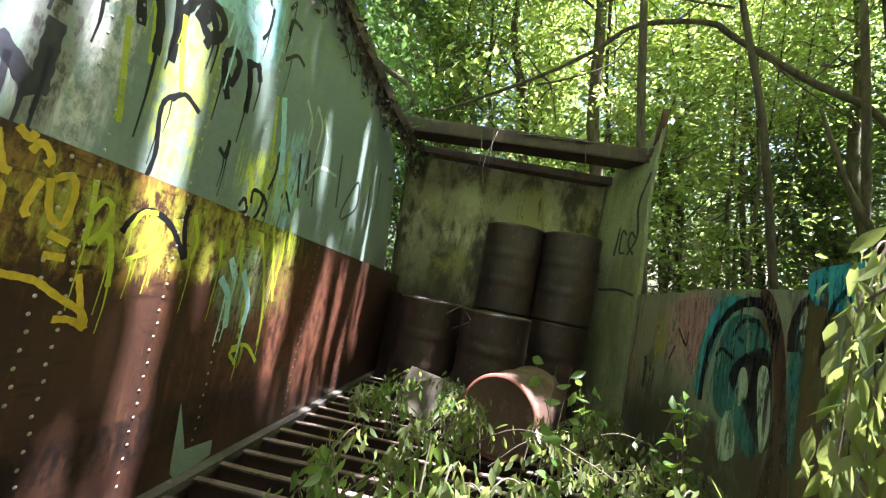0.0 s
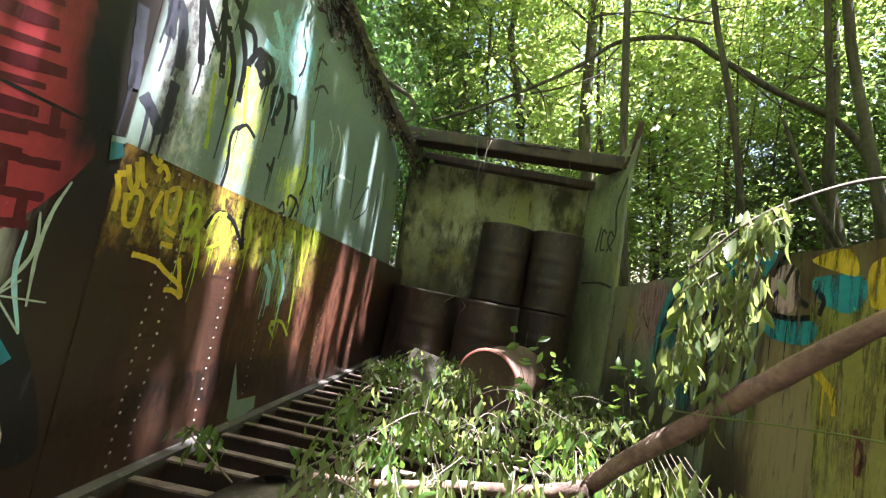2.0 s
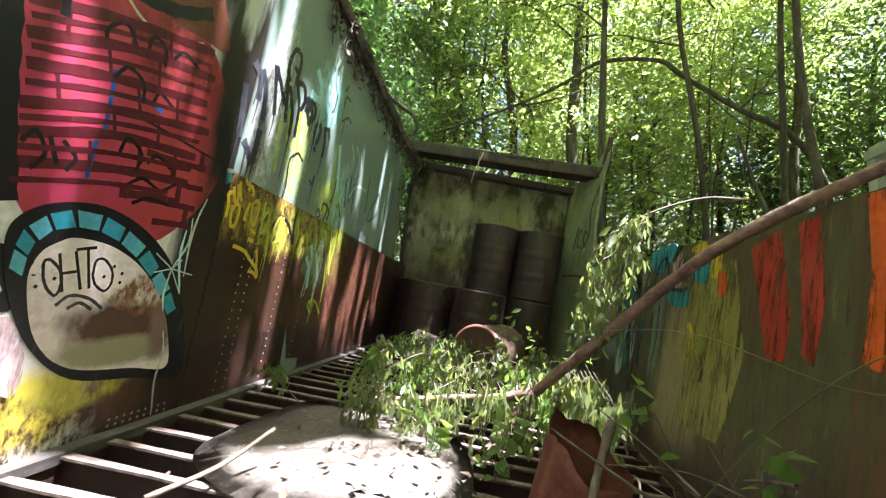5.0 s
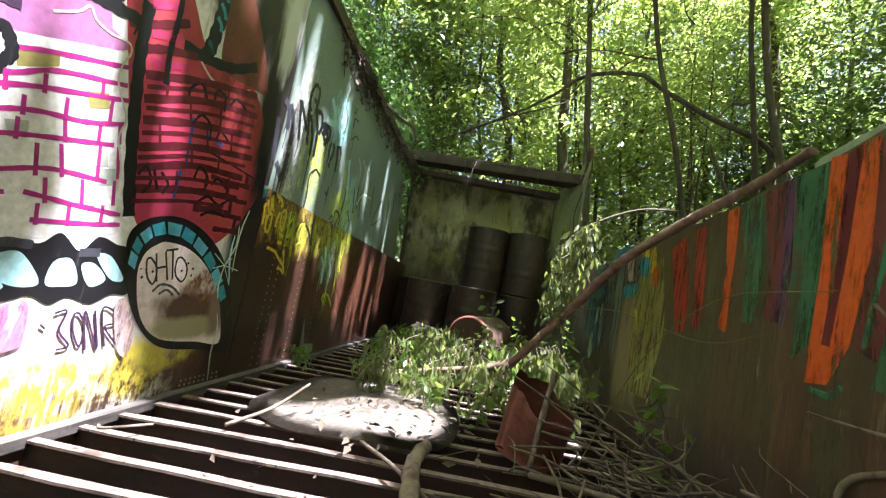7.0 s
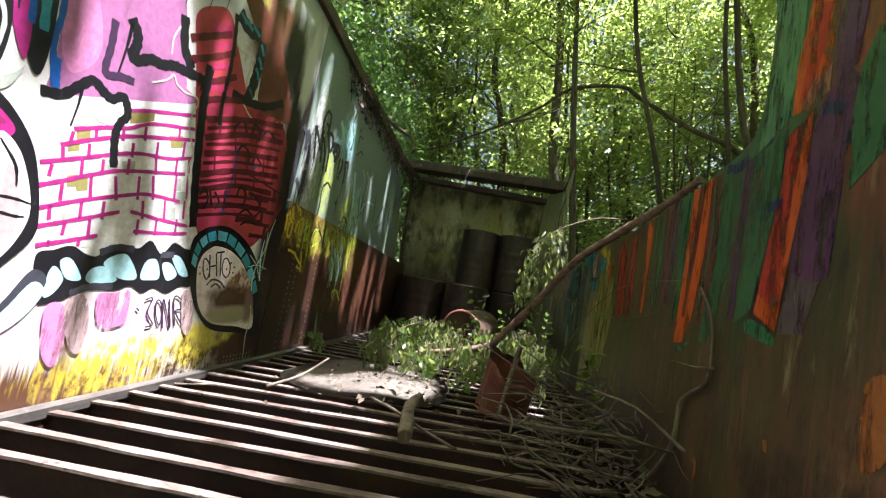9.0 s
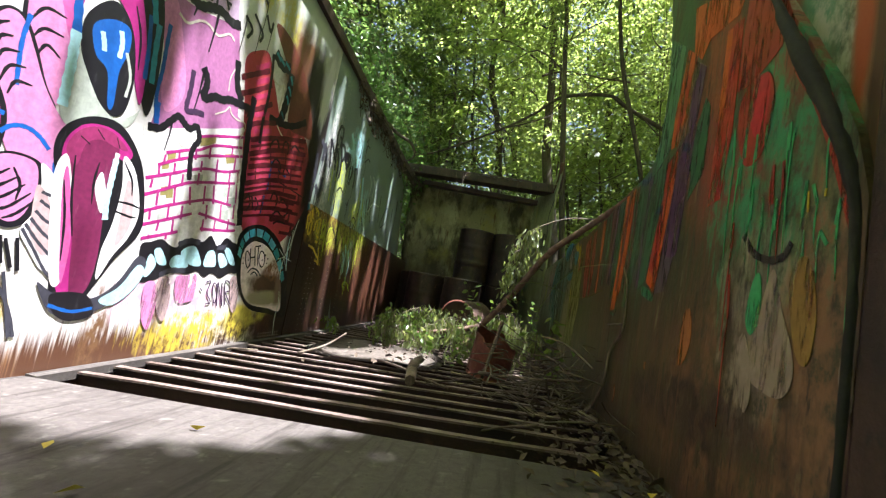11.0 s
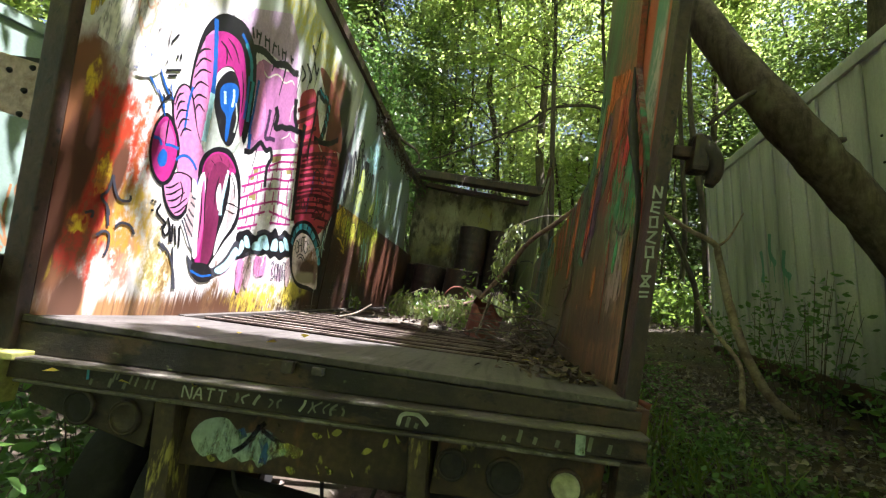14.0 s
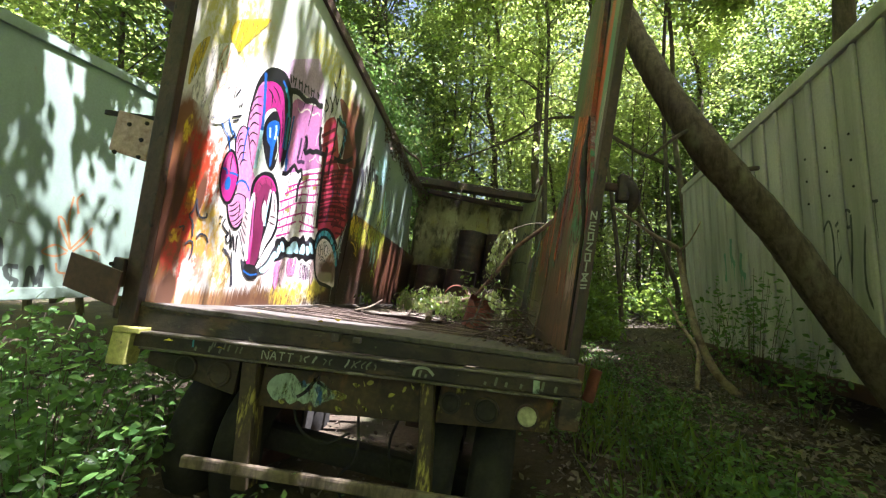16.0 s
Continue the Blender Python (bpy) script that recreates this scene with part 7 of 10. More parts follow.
rfield([(0.435, 0.789), (0.41, 0.799), (0.397, 0.707), (0.423, 0.657), (0.45, 0.7)], P_BRIGHTGREEN, True)
rline([(0.407, 1.07), (0.397, 0.97)], 0.02, P_RUSTRED, 1, True)
rline([(0.371, 1.07), (0.366, 0.994)], 0.02, P_RUSTRED, 1, True)
rline([(0.54, 0.81), (0.523, 0.69)], 0.02, P_RUSTRED, 1, True)
rline([(0.252, 0.801), (0.244, 0.707)], 0.02, P_RUSTRED, 1, True)
rline([(0.549, 0.951), (0.545, 0.88)], 0.02, P_RUSTRED, 1, True)
rline([(0.283, 0.973), (0.279, 0.927)], 0.012, P_YELLOW, 0, True)
rline([(0.236, 0.967), (0.237, 0.951)], 0.012, P_YELLOW, 0, True)
rline([(0.289, 0.79), (0.29, 0.748)], 0.012, P_YELLOW, 0, True)
rline([(0.159, 0.695), (0.159, 0.647)], 0.012, P_YELLOW, 0, True)
rline([(0.493, 0.91), (0.452, 0.861), (0.39, 0.835), (0.34, 0.838), (0.317, 0.867)], 0.018, P_BLACKISH)
rfield([(0.409, 0.646), (0.37, 0.811), (0.326, 0.721), (0.277, 0.612), (0.291, 0.544), (0.347, 0.535), (0.425, 0.568)], P_SCUFF, True)
rfield([(0.473, 0.594), (0.446, 0.659), (0.401, 0.541), (0.421, 0.479)], P_SCUFF, True)
rfield([(0.312, 0.792), (0.266, 0.829), (0.23, 0.72), (0.24, 0.616), (0.278, 0.639)], P_OCHRE, True)
rfield([(0.165, 0.599), (0.156, 0.671), (0.132, 0.58), (0.144, 0.532)], P_SCUFF, True)
# lettering remains over the olive stretch
rfield([(3.95, 1.31), (3.58, 1.32), (3.56, 1.25), (3.72, 1.16), (3.92, 1.18)], P_TEAL, True)
rfield([(3.30, 1.18), (3.10, 1.18), (3.06, 1.12), (3.12, 1.06), (3.26, 1.10)], P_TEAL, True)
rfield([(3.56, 1.02), (3.30, 1.03), (3.26, 0.98), (3.34, 0.94), (3.54, 0.96)], P_TEAL, True)
rfield([(3.55, 1.22), (3.42, 1.24), (3.36, 1.10), (3.46, 1.05), (3.54, 1.12)], P_BLUSH, True)
rfield([(3.32, 1.25), (3.15, 1.27), (3.10, 1.18), (3.20, 1.20)], P_YELLOW, True)
rfield([(3.06, 1.20), (2.98, 1.22), (2.96, 1.10), (3.04, 1.08)], P_YELLOW, True)
rfield([(2.98, 1.10), (2.90, 1.09), (2.88, 1.0), (2.95, 1.0)], P_ORANGE, True)
for pts in ([(3.55, 1.20), (3.50, 1.27), (3.45, 1.28)], [(3.53, 1.12), (3.47, 1.17), (3.42, 1.24)], [(3.55, 1.05), (3.42, 1.035), (3.30, 1.04)], [(3.86, 0.95), (3.84, 1.14), (3.74, 1.24), (3.64, 1.20), (3.60, 1.02)], [(3.28, 1.14), (3.24, 1.10), (3.26, 1.05)], [(3.40, 1.22), (3.38, 1.12), (3.32, 1.08)], [(3.70, 0.95), (3.68, 0.75), (3.72, 0.6)], [(3.8, 0.9), (3.78, 0.7)]):
    rline(pts, 0.022, P_BLACK, 1)
rline([(3.06, 0.72), (3.02, 0.66), (3.04, 0.6)], 0.02, P_DARKRED, 1)
rline([(3.24, 0.86), (3.16, 0.80), (3.14, 0.74)], 0.03, P_YELLOW, 1)
# the torn wall is pushed in along a crease, and its paint with it
for ob_ in [wall_right] + list(wall_right.children):
    bm = bmesh.new()
    bm.from_mesh(ob_.data)
    bmesh.ops.bisect_plane(bm, geom=bm.verts[:] + bm.edges[:] + bm.faces[:], plane_co=(0, 1.2, 0), plane_no=(0, 1, 0))
    for v in bm.verts:
        v.co.x += 0.0217 * (v.co.y - 1.2) if v.co.y > 1.2 else 0.0472 * (1.2 - v.co.y)
    bm.to_mesh(ob_.data)
    bm.free()
# low panel further in: two outlined letters
def pline(pts, w, mat_, drips=0):
    return stroke(wall_panel, WIDE + 0.004, -1, pts, w, worn(mat_), drips)


def pfield(pts, mat_):
    return field(wall_panel, WIDE + 0.004, -1, pts, worn(mat_), True)


P_BLUSHED, P_FOAM, P_SKYTEAL = paint("faded_mauve", (0.36, 0.20, 0.24)), paint("pale_sea", (0.34, 0.42, 0.36)), paint("sky_teal", (0.10, 0.36, 0.44))
P_DIRT, P_NAVY = paint("brown_dirt", (0.06, 0.035, 0.028)), paint("dark_navy", (0.025, 0.03, 0.06))
# sea-green letter forms with black edges on the low panel, mauve and teal behind
pfield([(5.28, 1.17), (4.72, 1.21), (4.71, 1.02), (4.81, 0.798), (4.94, 0.758), (5.05, 0.954)], P_BLUSHED)
pfield([(4.68, 1.19), (4.44, 1.21), (4.6, 1.05), (4.7, 0.852), (4.77, 0.652), (4.87, 0.708), (4.82, 0.973)], P_TEAL)
pfield([(4.62, 0.701), (4.64, 0.915), (4.54, 1.09), (4.39, 1.13), (4.25, 1.08), (4.17, 0.969), (4.15, 0.856), (4.18, 0.532), (4.28, 0.499), (4.39, 0.589), (4.56, 0.609)], P_SEA)
pfield([(4.47, 0.783), (4.46, 0.869), (4.33, 0.952), (4.17, 0.955), (4.11, 0.614), (4.19, 0.559), (4.33, 0.699)], P_BLACK)
pfield([(4.39, 0.732), (4.4, 0.828), (4.37, 0.874), (4.33, 0.856), (4.31, 0.765), (4.36, 0.692)], P_FOAM)
pfield([(4.23, 0.766), (4.24, 0.871), (4.21, 0.906), (4.16, 0.868), (4.12, 0.664), (4.16, 0.54), (4.2, 0.642)], P_FOAM)
pfield([(4.51, 0.421), (4.51, 0.554), (4.44, 0.672), (4.39, 0.589), (4.36, 0.471), (4.44, 0.412)], P_FOAM)
pfield([(4.03, 0.797), (4.04, 0.998), (4, 1.12), (3.92, 1.19), (3.81, 1.22), (3.73, 1.18), (3.67, 1.07), (3.62, 0.604), (3.71, 0.547), (3.95, 0.451)], P_SEA)
pfield([(4.01, 1.14), (3.9, 1.19), (3.81, 1.21), (3.74, 1.16), (3.76, 1.09), (3.87, 1.05), (3.97, 1.01)], P_FOAM)
pfield([(3.95, 1.29), (3.8, 1.29), (3.63, 1.3), (3.62, 1.2), (3.73, 1.23), (3.84, 1.26), (3.94, 1.23)], P_SKYTEAL)
pfield([(4.3, 1.24), (4.2, 1.22), (4.09, 1.03), (4.03, 0.771), (3.97, 0.431), (4.15, 0.351), (4.11, 0.614), (4.13, 0.86), (4.22, 1.09)], P_DIRT)
pline([(4.76, 0.634), (4.76, 0.786), (4.7, 0.984), (4.55, 1.14), (4.38, 1.19), (4.24, 1.16), (4.14, 1.03)], 0.05, P_BLACK, 1)
pline([(4.04, 0.985), (4.04, 1.09), (3.98, 1.19), (3.86, 1.24), (3.75, 1.22), (3.7, 1.19)], 0.05, P_BLACK, 1)
pline([(4.49, 1.02), (4.42, 1.09), (4.3, 1.1), (4.27, 1.08)], 0.022, P_BLACK)
pline([(4.64, 0.897), (4.58, 0.94), (4.46, 0.902)], 0.022, P_BLACK)
pline([(4.39, 0.993), (4.44, 1.01)], 0.022, P_BLACK)
pline([(4, 0.989), (4, 1.06), (3.96, 1.07), (3.94, 1.02), (3.98, 0.979)], 0.022, P_BLACK)
pline([(3.92, 1.05), (3.87, 1.12), (3.77, 1.15)], 0.022, P_BLACK)
pline([(3.84, 1.18), (3.82, 1.12)], 0.022, P_BLACK)
pline([(3.89, 0.778), (3.92, 0.721), (3.89, 0.656)], 0.022, P_BLACK)
pline([(3.77, 0.718), (3.75, 0.77), (3.71, 0.735), (3.72, 0.648), (3.75, 0.625), (3.77, 0.697)], 0.022, P_BLACK)
pline([(6.07, 1.07), (6.06, 0.867), (6.11, 0.656), (6.07, 0.487)], 0.018, P_DARKRED, 1)
pline([(5.17, 1.01), (5.03, 0.912), (5.01, 1)], 0.018, P_DARKRED, 1)
pline([(5.27, 0.796), (5.19, 0.896)], 0.018, P_DARKRED, 1)
pline([(5.56, 1.04), (5.5, 0.915), (5.53, 0.787)], 0.03, P_YELLOW, 1)
pline([(6.01, 0.756), (5.97, 0.591)], 0.03, P_YELLOW, 1)
pline([(5.73, 0.762), (5.71, 0.66), (5.71, 0.528)], 0.06, P_NAVY)
# pale letters stacked down the right rear post
post_x = WIDE - 0.01
LETTERS = [("N", 0.925), ("E", 0.870), ("O", 0.815), ("Z", 0.760), ("O", 0.705), ("I", 0.655), ("8", 0.60), ("=", 0.555)]
for ch, z in LETTERS:
    w_, h_ = 0.026, 0.040
    segs = {"N": [[(0, 0), (0, 1), (1, 0.1), (1, 1)]], "E": [[(1, 1), (0.1, 0.9), (0, 0.1), (1, 0)], [(0.05, 0.5), (0.9, 0.5)]], "O": [[(0.1, 0), (0, 0.9), (0.9, 1), (1, 0.1), (0.1, 0)]], "Z": [[(0, 0.9), (1, 1), (0, 0.1), (1, 0)]], "I": [[(0.5, 0), (0.5, 1)]], "8": [[(0, 0), (1, 1), (0, 0.9), (1, 0.1), (0, 0)]], "=": [[(0, 0.6), (1, 0.7)], [(0.1, 0.2), (0.9, 0.3)]]}[ch]
    for s in segs:
        bm = bmesh.new()
        for (a, b), (c, d) in zip(s, s[1:]):
            p, q = Vector((WIDE - 0.018 + a * w_, 0, z - 0.014 + b * h_)), Vector((WIDE - 0.018 + c * w_, 0, z - 0.014 + d * h_))
            dd = (q - p).normalized()
            sd = Vector((-dd.z, 0, dd.x)) * 0.0035
            vs = [bm.verts.new((v.x, 0.0185, v.z)) for v in (p + sd - dd * 0.004, p - sd - dd * 0.004, q - sd + dd * 0.004, q + sd + dd * 0.004)]
            bm.faces.new(vs)
        g = bmesh.ops.extrude_face_region(bm, geom=bm.faces[:])
        for v in g["geom"]:
            if isinstance(v, bmesh.types.BMVert):
                v.co.y += 0.0012
        part("painted_letter", bm, P_FADED, post_right)
# scratched letters on the bumper and a splash on the tail panel
def rear_stroke(parent, pts, w, mat_, y):
    bm = bmesh.new()
    line = smooth_path([(a, y, b + 0.095 * a) for a, b in pts], 4)
    prev = None
    for i, q in enumerate(line):
        d = (line[min(i + 1, len(line) - 1)] - line[max(i - 1, 0)]).normalized()
        s = Vector((-d.z, 0, d.x)) * w / 2
        pair = [bm.verts.new(q + s), bm.verts.new(q - s)]
        if prev:
            bm.faces.new((prev[0], prev[1], pair[1], pair[0]))
        prev = pair
    g = bmesh.ops.extrude_face_region(bm, geom=bm.faces[:])
    for v in g["geom"]:
        if isinstance(v, bmesh.types.BMVert):
            v.co.y += 0.001
    part("painted_mark", bm, mat_, parent)


marks = random.Random(3)
for x in (0.42, 0.50, 0.56, 1.60, 1.63, 1.66, 1.95, 2.0, 2.05, 2.12, 2.22, 2.28):
    z = -0.185
    rear_stroke(bumper, [(x, z), (x + 0.004, z + 0.015 + 0.03 * marks.random())], 0.012, P_DIM, -0.1015)
rear_stroke(bumper, [(2.19, -0.137), (2.195, -0.20)], 0.03, worn(P_SEAFOAM), -0.1015)
for a, b in ((0.51, 0.0), (0.525, 0.01), (0.58, 0.0), (0.605, -0.005), (0.65, -0.01), (0.675, -0.008)):
    rear_stroke(bumper, [(a, -0.165 + b), (a + 0.006, -0.13 + b)], 0.008, P_DIM, -0.1015)
rear_stroke(bumper, [(0.398, -0.123), (0.405, -0.168)], 0.010, worn(P_TEAL), -0.1015)
rear_stroke(bumper, [(1.60, -0.18), (1.61, -0.145), (1.66, -0.14), (1.70, -0.17)], 0.014, P_FADED, -0.102)
for i, ch in enumerate("NATT"):
    x = 0.80 + 0.045 * i
    for st in {"N": [[(0, 0), (0, 1), (1, 0), (1, 1)]], "A": [[(0, 0), (0.5, 1), (1, 0)], [(0.25, 0.4), (0.75, 0.4)]], "T": [[(0.5, 0), (0.5, 1)], [(0, 1), (1, 1)]]}[ch]:
        rear_stroke(bumper, [(x + a * 0.032, -0.186 + b * 0.042) for a, b in st], 0.006, P_FADED, -0.1015)
for i in range(13):
    x = 1.0 + 0.034 * i + marks.uniform(-0.012, 0.012)
    z = -0.162
    if i in (3, 6):
        continue
    rear_stroke(bumper, [(x, z - 0.014 - 0.006 * marks.random()), (x + marks.uniform(-0.012, 0.014), z + 0.002), (x + marks.uniform(-0.006, 0.02), z + 0.008 + 0.014 * marks.random())], 0.005 + 0.006 * marks.random(), P_FADED if marks.random() < 0.5 else P_DIM, -0.1015)


def rear_field(parent, pts, mat_, y):
    bm = bmesh.new()
    f = bm.faces.new([bm.verts.new((a, y, b + 0.095 * a)) for a, b in closed_smooth(pts, 3)])
    g = bmesh.ops.extrude_face_region(bm, geom=[f])
    for v in g["geom"]:
        if isinstance(v, bmesh.types.BMVert):
            v.co.y += 0.001
    bmesh.ops.triangulate(bm, faces=[q for q in bm.faces if len(q.verts) > 4])
    part("painted_patch", bm, mat_, parent)


P_LICHEN = paint("lichen_yellow", (0.30, 0.28, 0.05))
P_NAVY = paint("dull_blue", (0.03, 0.09, 0.22))
rear_field(tail, [(0.835, -0.33), (0.871, -0.274), (0.953, -0.253), (1.0, -0.286), (1.04, -0.30), (1.12, -0.275), (1.19, -0.319), (1.21, -0.35), (1.15, -0.379), (1.12, -0.41), (1.09, -0.385), (1.05, -0.40), (1.02, -0.385), (0.98, -0.41), (0.939, -0.385), (0.90, -0.40), (0.86, -0.375)], worn(P_SEAFOAM), -0.0465)
rear_field(tail, [(1.13, -0.33), (1.19, -0.31), (1.27, -0.33), (1.25, -0.36), (1.18, -0.35)], worn(P_LICHEN), -0.0463)
for pts, w_ in (([(1.02, -0.285), (1.04, -0.315)], 0.03), ([(1.11, -0.307), (1.13, -0.348), (1.13, -0.393)], 0.03)):
    rear_stroke(tail, pts, w_, worn(P_NAVY), -0.0475)
for pts, w_ in (([(1.01, -0.369), (1.05, -0.336), (1.09, -0.275), (1.11, -0.251)], 0.018), ([(1.08, -0.265), (1.15, -0.302), (1.19, -0.318)], 0.016)):
    rear_stroke(tail, pts, w_, worn(P_BLACK), -0.0485)
fleck = random.Random(12)
for x, z in ((1.31, -0.27), (1.35, -0.26), (1.38, -0.25), (1.17, -0.265), (1.34, -0.39), (1.38, -0.38), (1.46, -0.378), (1.56, -0.262), (1.60, -0.245), (1.50, -0.30), (0.93, -0.40), (1.24, -0.40)):
    a = fleck.uniform(-1.2, 1.2)
    d = (0.02 * math.cos(a), 0.02 * math.sin(a))
    rear_field(tail, [(x - d[0], z - d[1]), (x + 0.006 * fleck.random(), z - 0.01 - 0.008 * fleck.random()), (x + d[0], z + d[1] * 0.6), (x - 0.004, z + 0.006 + 0.006 * fleck.random())], worn(P_LICHEN), -0.0465)
# rivets
bm = bmesh.new()


def rivet(x, y, z, r=0.0065):
    c = [bm.verts.new((x, y + r * math.cos(a), z + r * math.sin(a))) for a in [k * math.pi / 3 for k in range(6)]]
    t = bm.verts.new((x + 0.004, y, z))
    for k in range(6):
        bm.faces.new((c[k], c[(k + 1) % 6], t))


for y in (3.05, 3.13, 3.48, 3.84, 4.65, 5.45, 6.2):
    for k in range(26):
        z = 0.05 + k * 0.047
        rivet(0.0062 if z < stripe(y) else 0.0022, y + 0.004 * math.sin(k * 2.1), z)
        if y < 4:
            rivet(0.0022, y + 0.003, 1.3 + k * 0.047)
for k in range(9):
    rivet(0.0062 if k > 7 else 0.0003, 2.44 + 0.035 * k, 0.03, 0.007)
    rivet(0.0003, 2.44 + 0.035 * k, 0.055, 0.006)
rv = part("rivets", bm, material("bright_rivet", (0.45, 0.42, 0.38), (), rough=0.4, metal=0.6, bump=0), trailer)
tagged(rv, kind="stuff")
# dark tags on the tall nose section, which turns inwards
for pts in ([(6.20, 2.40), (6.30, 2.1), (6.26, 1.8), (6.36, 1.62)], [(6.28, 1.78), (6.34, 1.84), (6.36, 1.72), (6.28, 1.62)], [(6.40, 1.82), (6.46, 1.86), (6.47, 1.66), (6.40, 1.64)], [(6.5, 1.9), (6.54, 1.62)], [(6.2, 1.24), (6.4, 1.28), (6.7, 1.27)]):
    st_ = stroke(nose_wall, WIDE, -1, pts, 0.024, P_BLACK)
    for ob_ in ([st_] if st_ else list(nose_wall.children)[-1:]):
        for v in ob_.data.vertices:
            v.co.x -= 0.3 * max(0.0, (v.co.y - 6.145) / 0.715)
# ---- ground and the neighbouring trailers ----
def ground_z(x, y):
    v = 0.10 * noise.noise(Vector((x * 0.23, y * 0.23, 3.1))) + 0.03 * noise.noise(Vector((x * 1.1, y * 1.1, 7.7)))
    return v + 0.02 * max(0.0, math.hypot(x, y) - 12)


bm = bmesh.new()
steps = [-400, -200, -100, -60, -40, -30, -24, -20] + [-17 + 0.85 * i for i in range(41)] + [20, 24, 30, 40, 60, 100, 200, 400]
grid = [[bm.verts.new((x, yy, ground_z(x, yy))) for x in steps] for yy in steps]
for a, b in zip(grid, grid[1:]):
    for i in range(len(steps) - 1):
        bm.faces.new((a[i], a[i + 1], b[i + 1], b[i])).smooth = True
ground = part("ground", bm, M_GROUND, None)
tagged(ground, "brown leaf-littered forest floor with sparse green growth", "ground", kind="structure")


def box_trailer(name, m, length, height, width, mat_, label, ribs, sunk):
    """A neighbouring trailer body: ribbed sides, rails, roof; its long side faces -x or +x of its own frame at x = 0."""
    ob = thing(name, m, label, "trailer", "abandoned trailers")
    sgn = -1 if width < 0 else 1
    part("side_wall", block((0, 0, 0.1), (0.03 * sgn, length, height - 0.1)), mat_, ob)
    part("far_side_wall", block((width, 0, 0.1), (width - 0.03 * sgn, length, height - 0.1)), mat_, ob)
    part("end_wall", block((0.035 * sgn, length - 0.03, 0.1), (width - 0.035 * sgn, length, height - 0.1)), mat_, ob)
    part("rear_wall", block((0.035 * sgn, 0, 0.1), (width - 0.035 * sgn, 0.03, height - 0.1)), mat_, ob)
    part("roof", block((0, 0, height - 0.01), (width, length, height + 0.03), 0.01), mat_, ob)
    part("top_rail", block((-0.035 * sgn, -0.01, height - 0.11), (0.04 * sgn, length + 0.02, height - 0.011), 0.01), mat_, ob)
    part("bottom_rail", block((-0.03 * sgn, -0.01, -0.02), (0.05 * sgn, length + 0.02, 0.1), 0.01), M_RUST if sunk else mat_, ob)
    part("corner_post", block((-0.02 * sgn, length - 0.09, 0.1), (0.05 * sgn, length + 0.015, height - 0.11), 0.01), mat_, ob)
    if ribs:
        n = int(length / ribs)
        for i in range(n):
            yy = 0.2 + i * ribs
            bm = bmesh.new()
            box(bm, (-0.028 * sgn, yy - 0.03, 0.11), (-0.001 * sgn, yy + 0.03, height - 0.12), 0.012)
            part("wall_rib", bm, mat_, ob)
    return ob


GREY = pose(2.55, -3.42, 0.47, -4.2, 0.0, -15.5)
grey_trailer = box_trailer("grey_trailer", GREY, 6.6, 2.72, 2.4, M_BOX_GREY, "weathered grey ribbed trailer body standing on the ground", 0.3, True)
GREEN = pose(-4.80, -4.0, 1.08, -1.2, 0, -11.5)
green_trailer = box_trailer("green_trailer", GREEN, 10.0, 2.72, -2.4, M_BOX_GREEN, "pale green trailer body dappled with sunlight", 0, False)

# leaning trunk
bm = bmesh.new()
tube(bm, smooth_path([(1.62, -0.60, 3.9), (1.70, -0.85, 3.3), (1.80, -1.15, 2.65), (1.99, -1.42, 2.05), (2.32, -1.45, 1.62), (2.65, -1.5, 1.1), (3.0, -1.55, 0.55), (3.35, -1.6, -0.05)], 6), [0.08, 0.09, 0.10, 0.115, 0.11, 0.115, 0.125, 0.13], 14, 0.07)
fallen = part("leaning_log", bm, M_BARK, None)
tagged(fallen, "bare grey-brown trunk fallen against the trailer's rear post", "log")
# faded tags on the neighbouring trailers
green_side = [c for c in green_trailer.children if c.name.startswith("side_wall")][0]
grey_side = [c for c in grey_trailer.children if c.name.startswith("side_wall")][0]
P_FADE_ORANGE, P_FADE_GREY, P_FADE_GREEN = paint("faded_orange", (0.27, 0.13, 0.06)), paint("faded_grey", (0.045, 0.055, 0.05)), paint("faded_green", (0.06, 0.22, 0.15))
P_GHOST = paint("ghost_grey", (0.15, 0.19, 0.16))
for pts in ([(4.33, 0.50), (4.30, 0.80), (4.34, 1.08)], [(4.33, 0.50), (4.22, 0.72), (4.20, 0.84), (4.27, 0.78), (4.33, 0.55)], [(4.33, 0.50), (4.44, 0.62), (4.56, 0.76), (4.50, 0.62), (4.36, 0.48)], [(4.31, 0.48), (4.18, 0.54), (4.06, 0.46), (4.18, 0.42), (4.30, 0.46)], [(4.40, 0.9), (4.38, 1.05), (4.44, 1.13)], [(4.20, 0.35), (4.22, 0.26), (4.32, 0.24)], [(4.5, 0.5), (4.6, 0.5), (4.67, 0.46)]):
    stroke(green_side, 0.0, 1, pts, 0.02, P_FADE_ORANGE, 1)
for pts in ([(3.86, 0.30), (3.76, 0.30), (3.78, 0.20), (3.85, 0.16), (3.80, 0.05), (3.72, 0.06)], [(3.93, 0.06), (3.96, 0.30), (4.02, 0.14), (4.07, 0.32), (4.06, 0.05)], [(3.60, 0.3), (3.66, 0.5), (3.70, 0.54), (3.71, 0.30)], [(3.4, 0.3), (3.46, 0.5), (3.5, 0.3), (3.56, 0.5)]):
    stroke(green_side, 0.0, 1, pts, 0.045, P_FADE_GREY, 1)
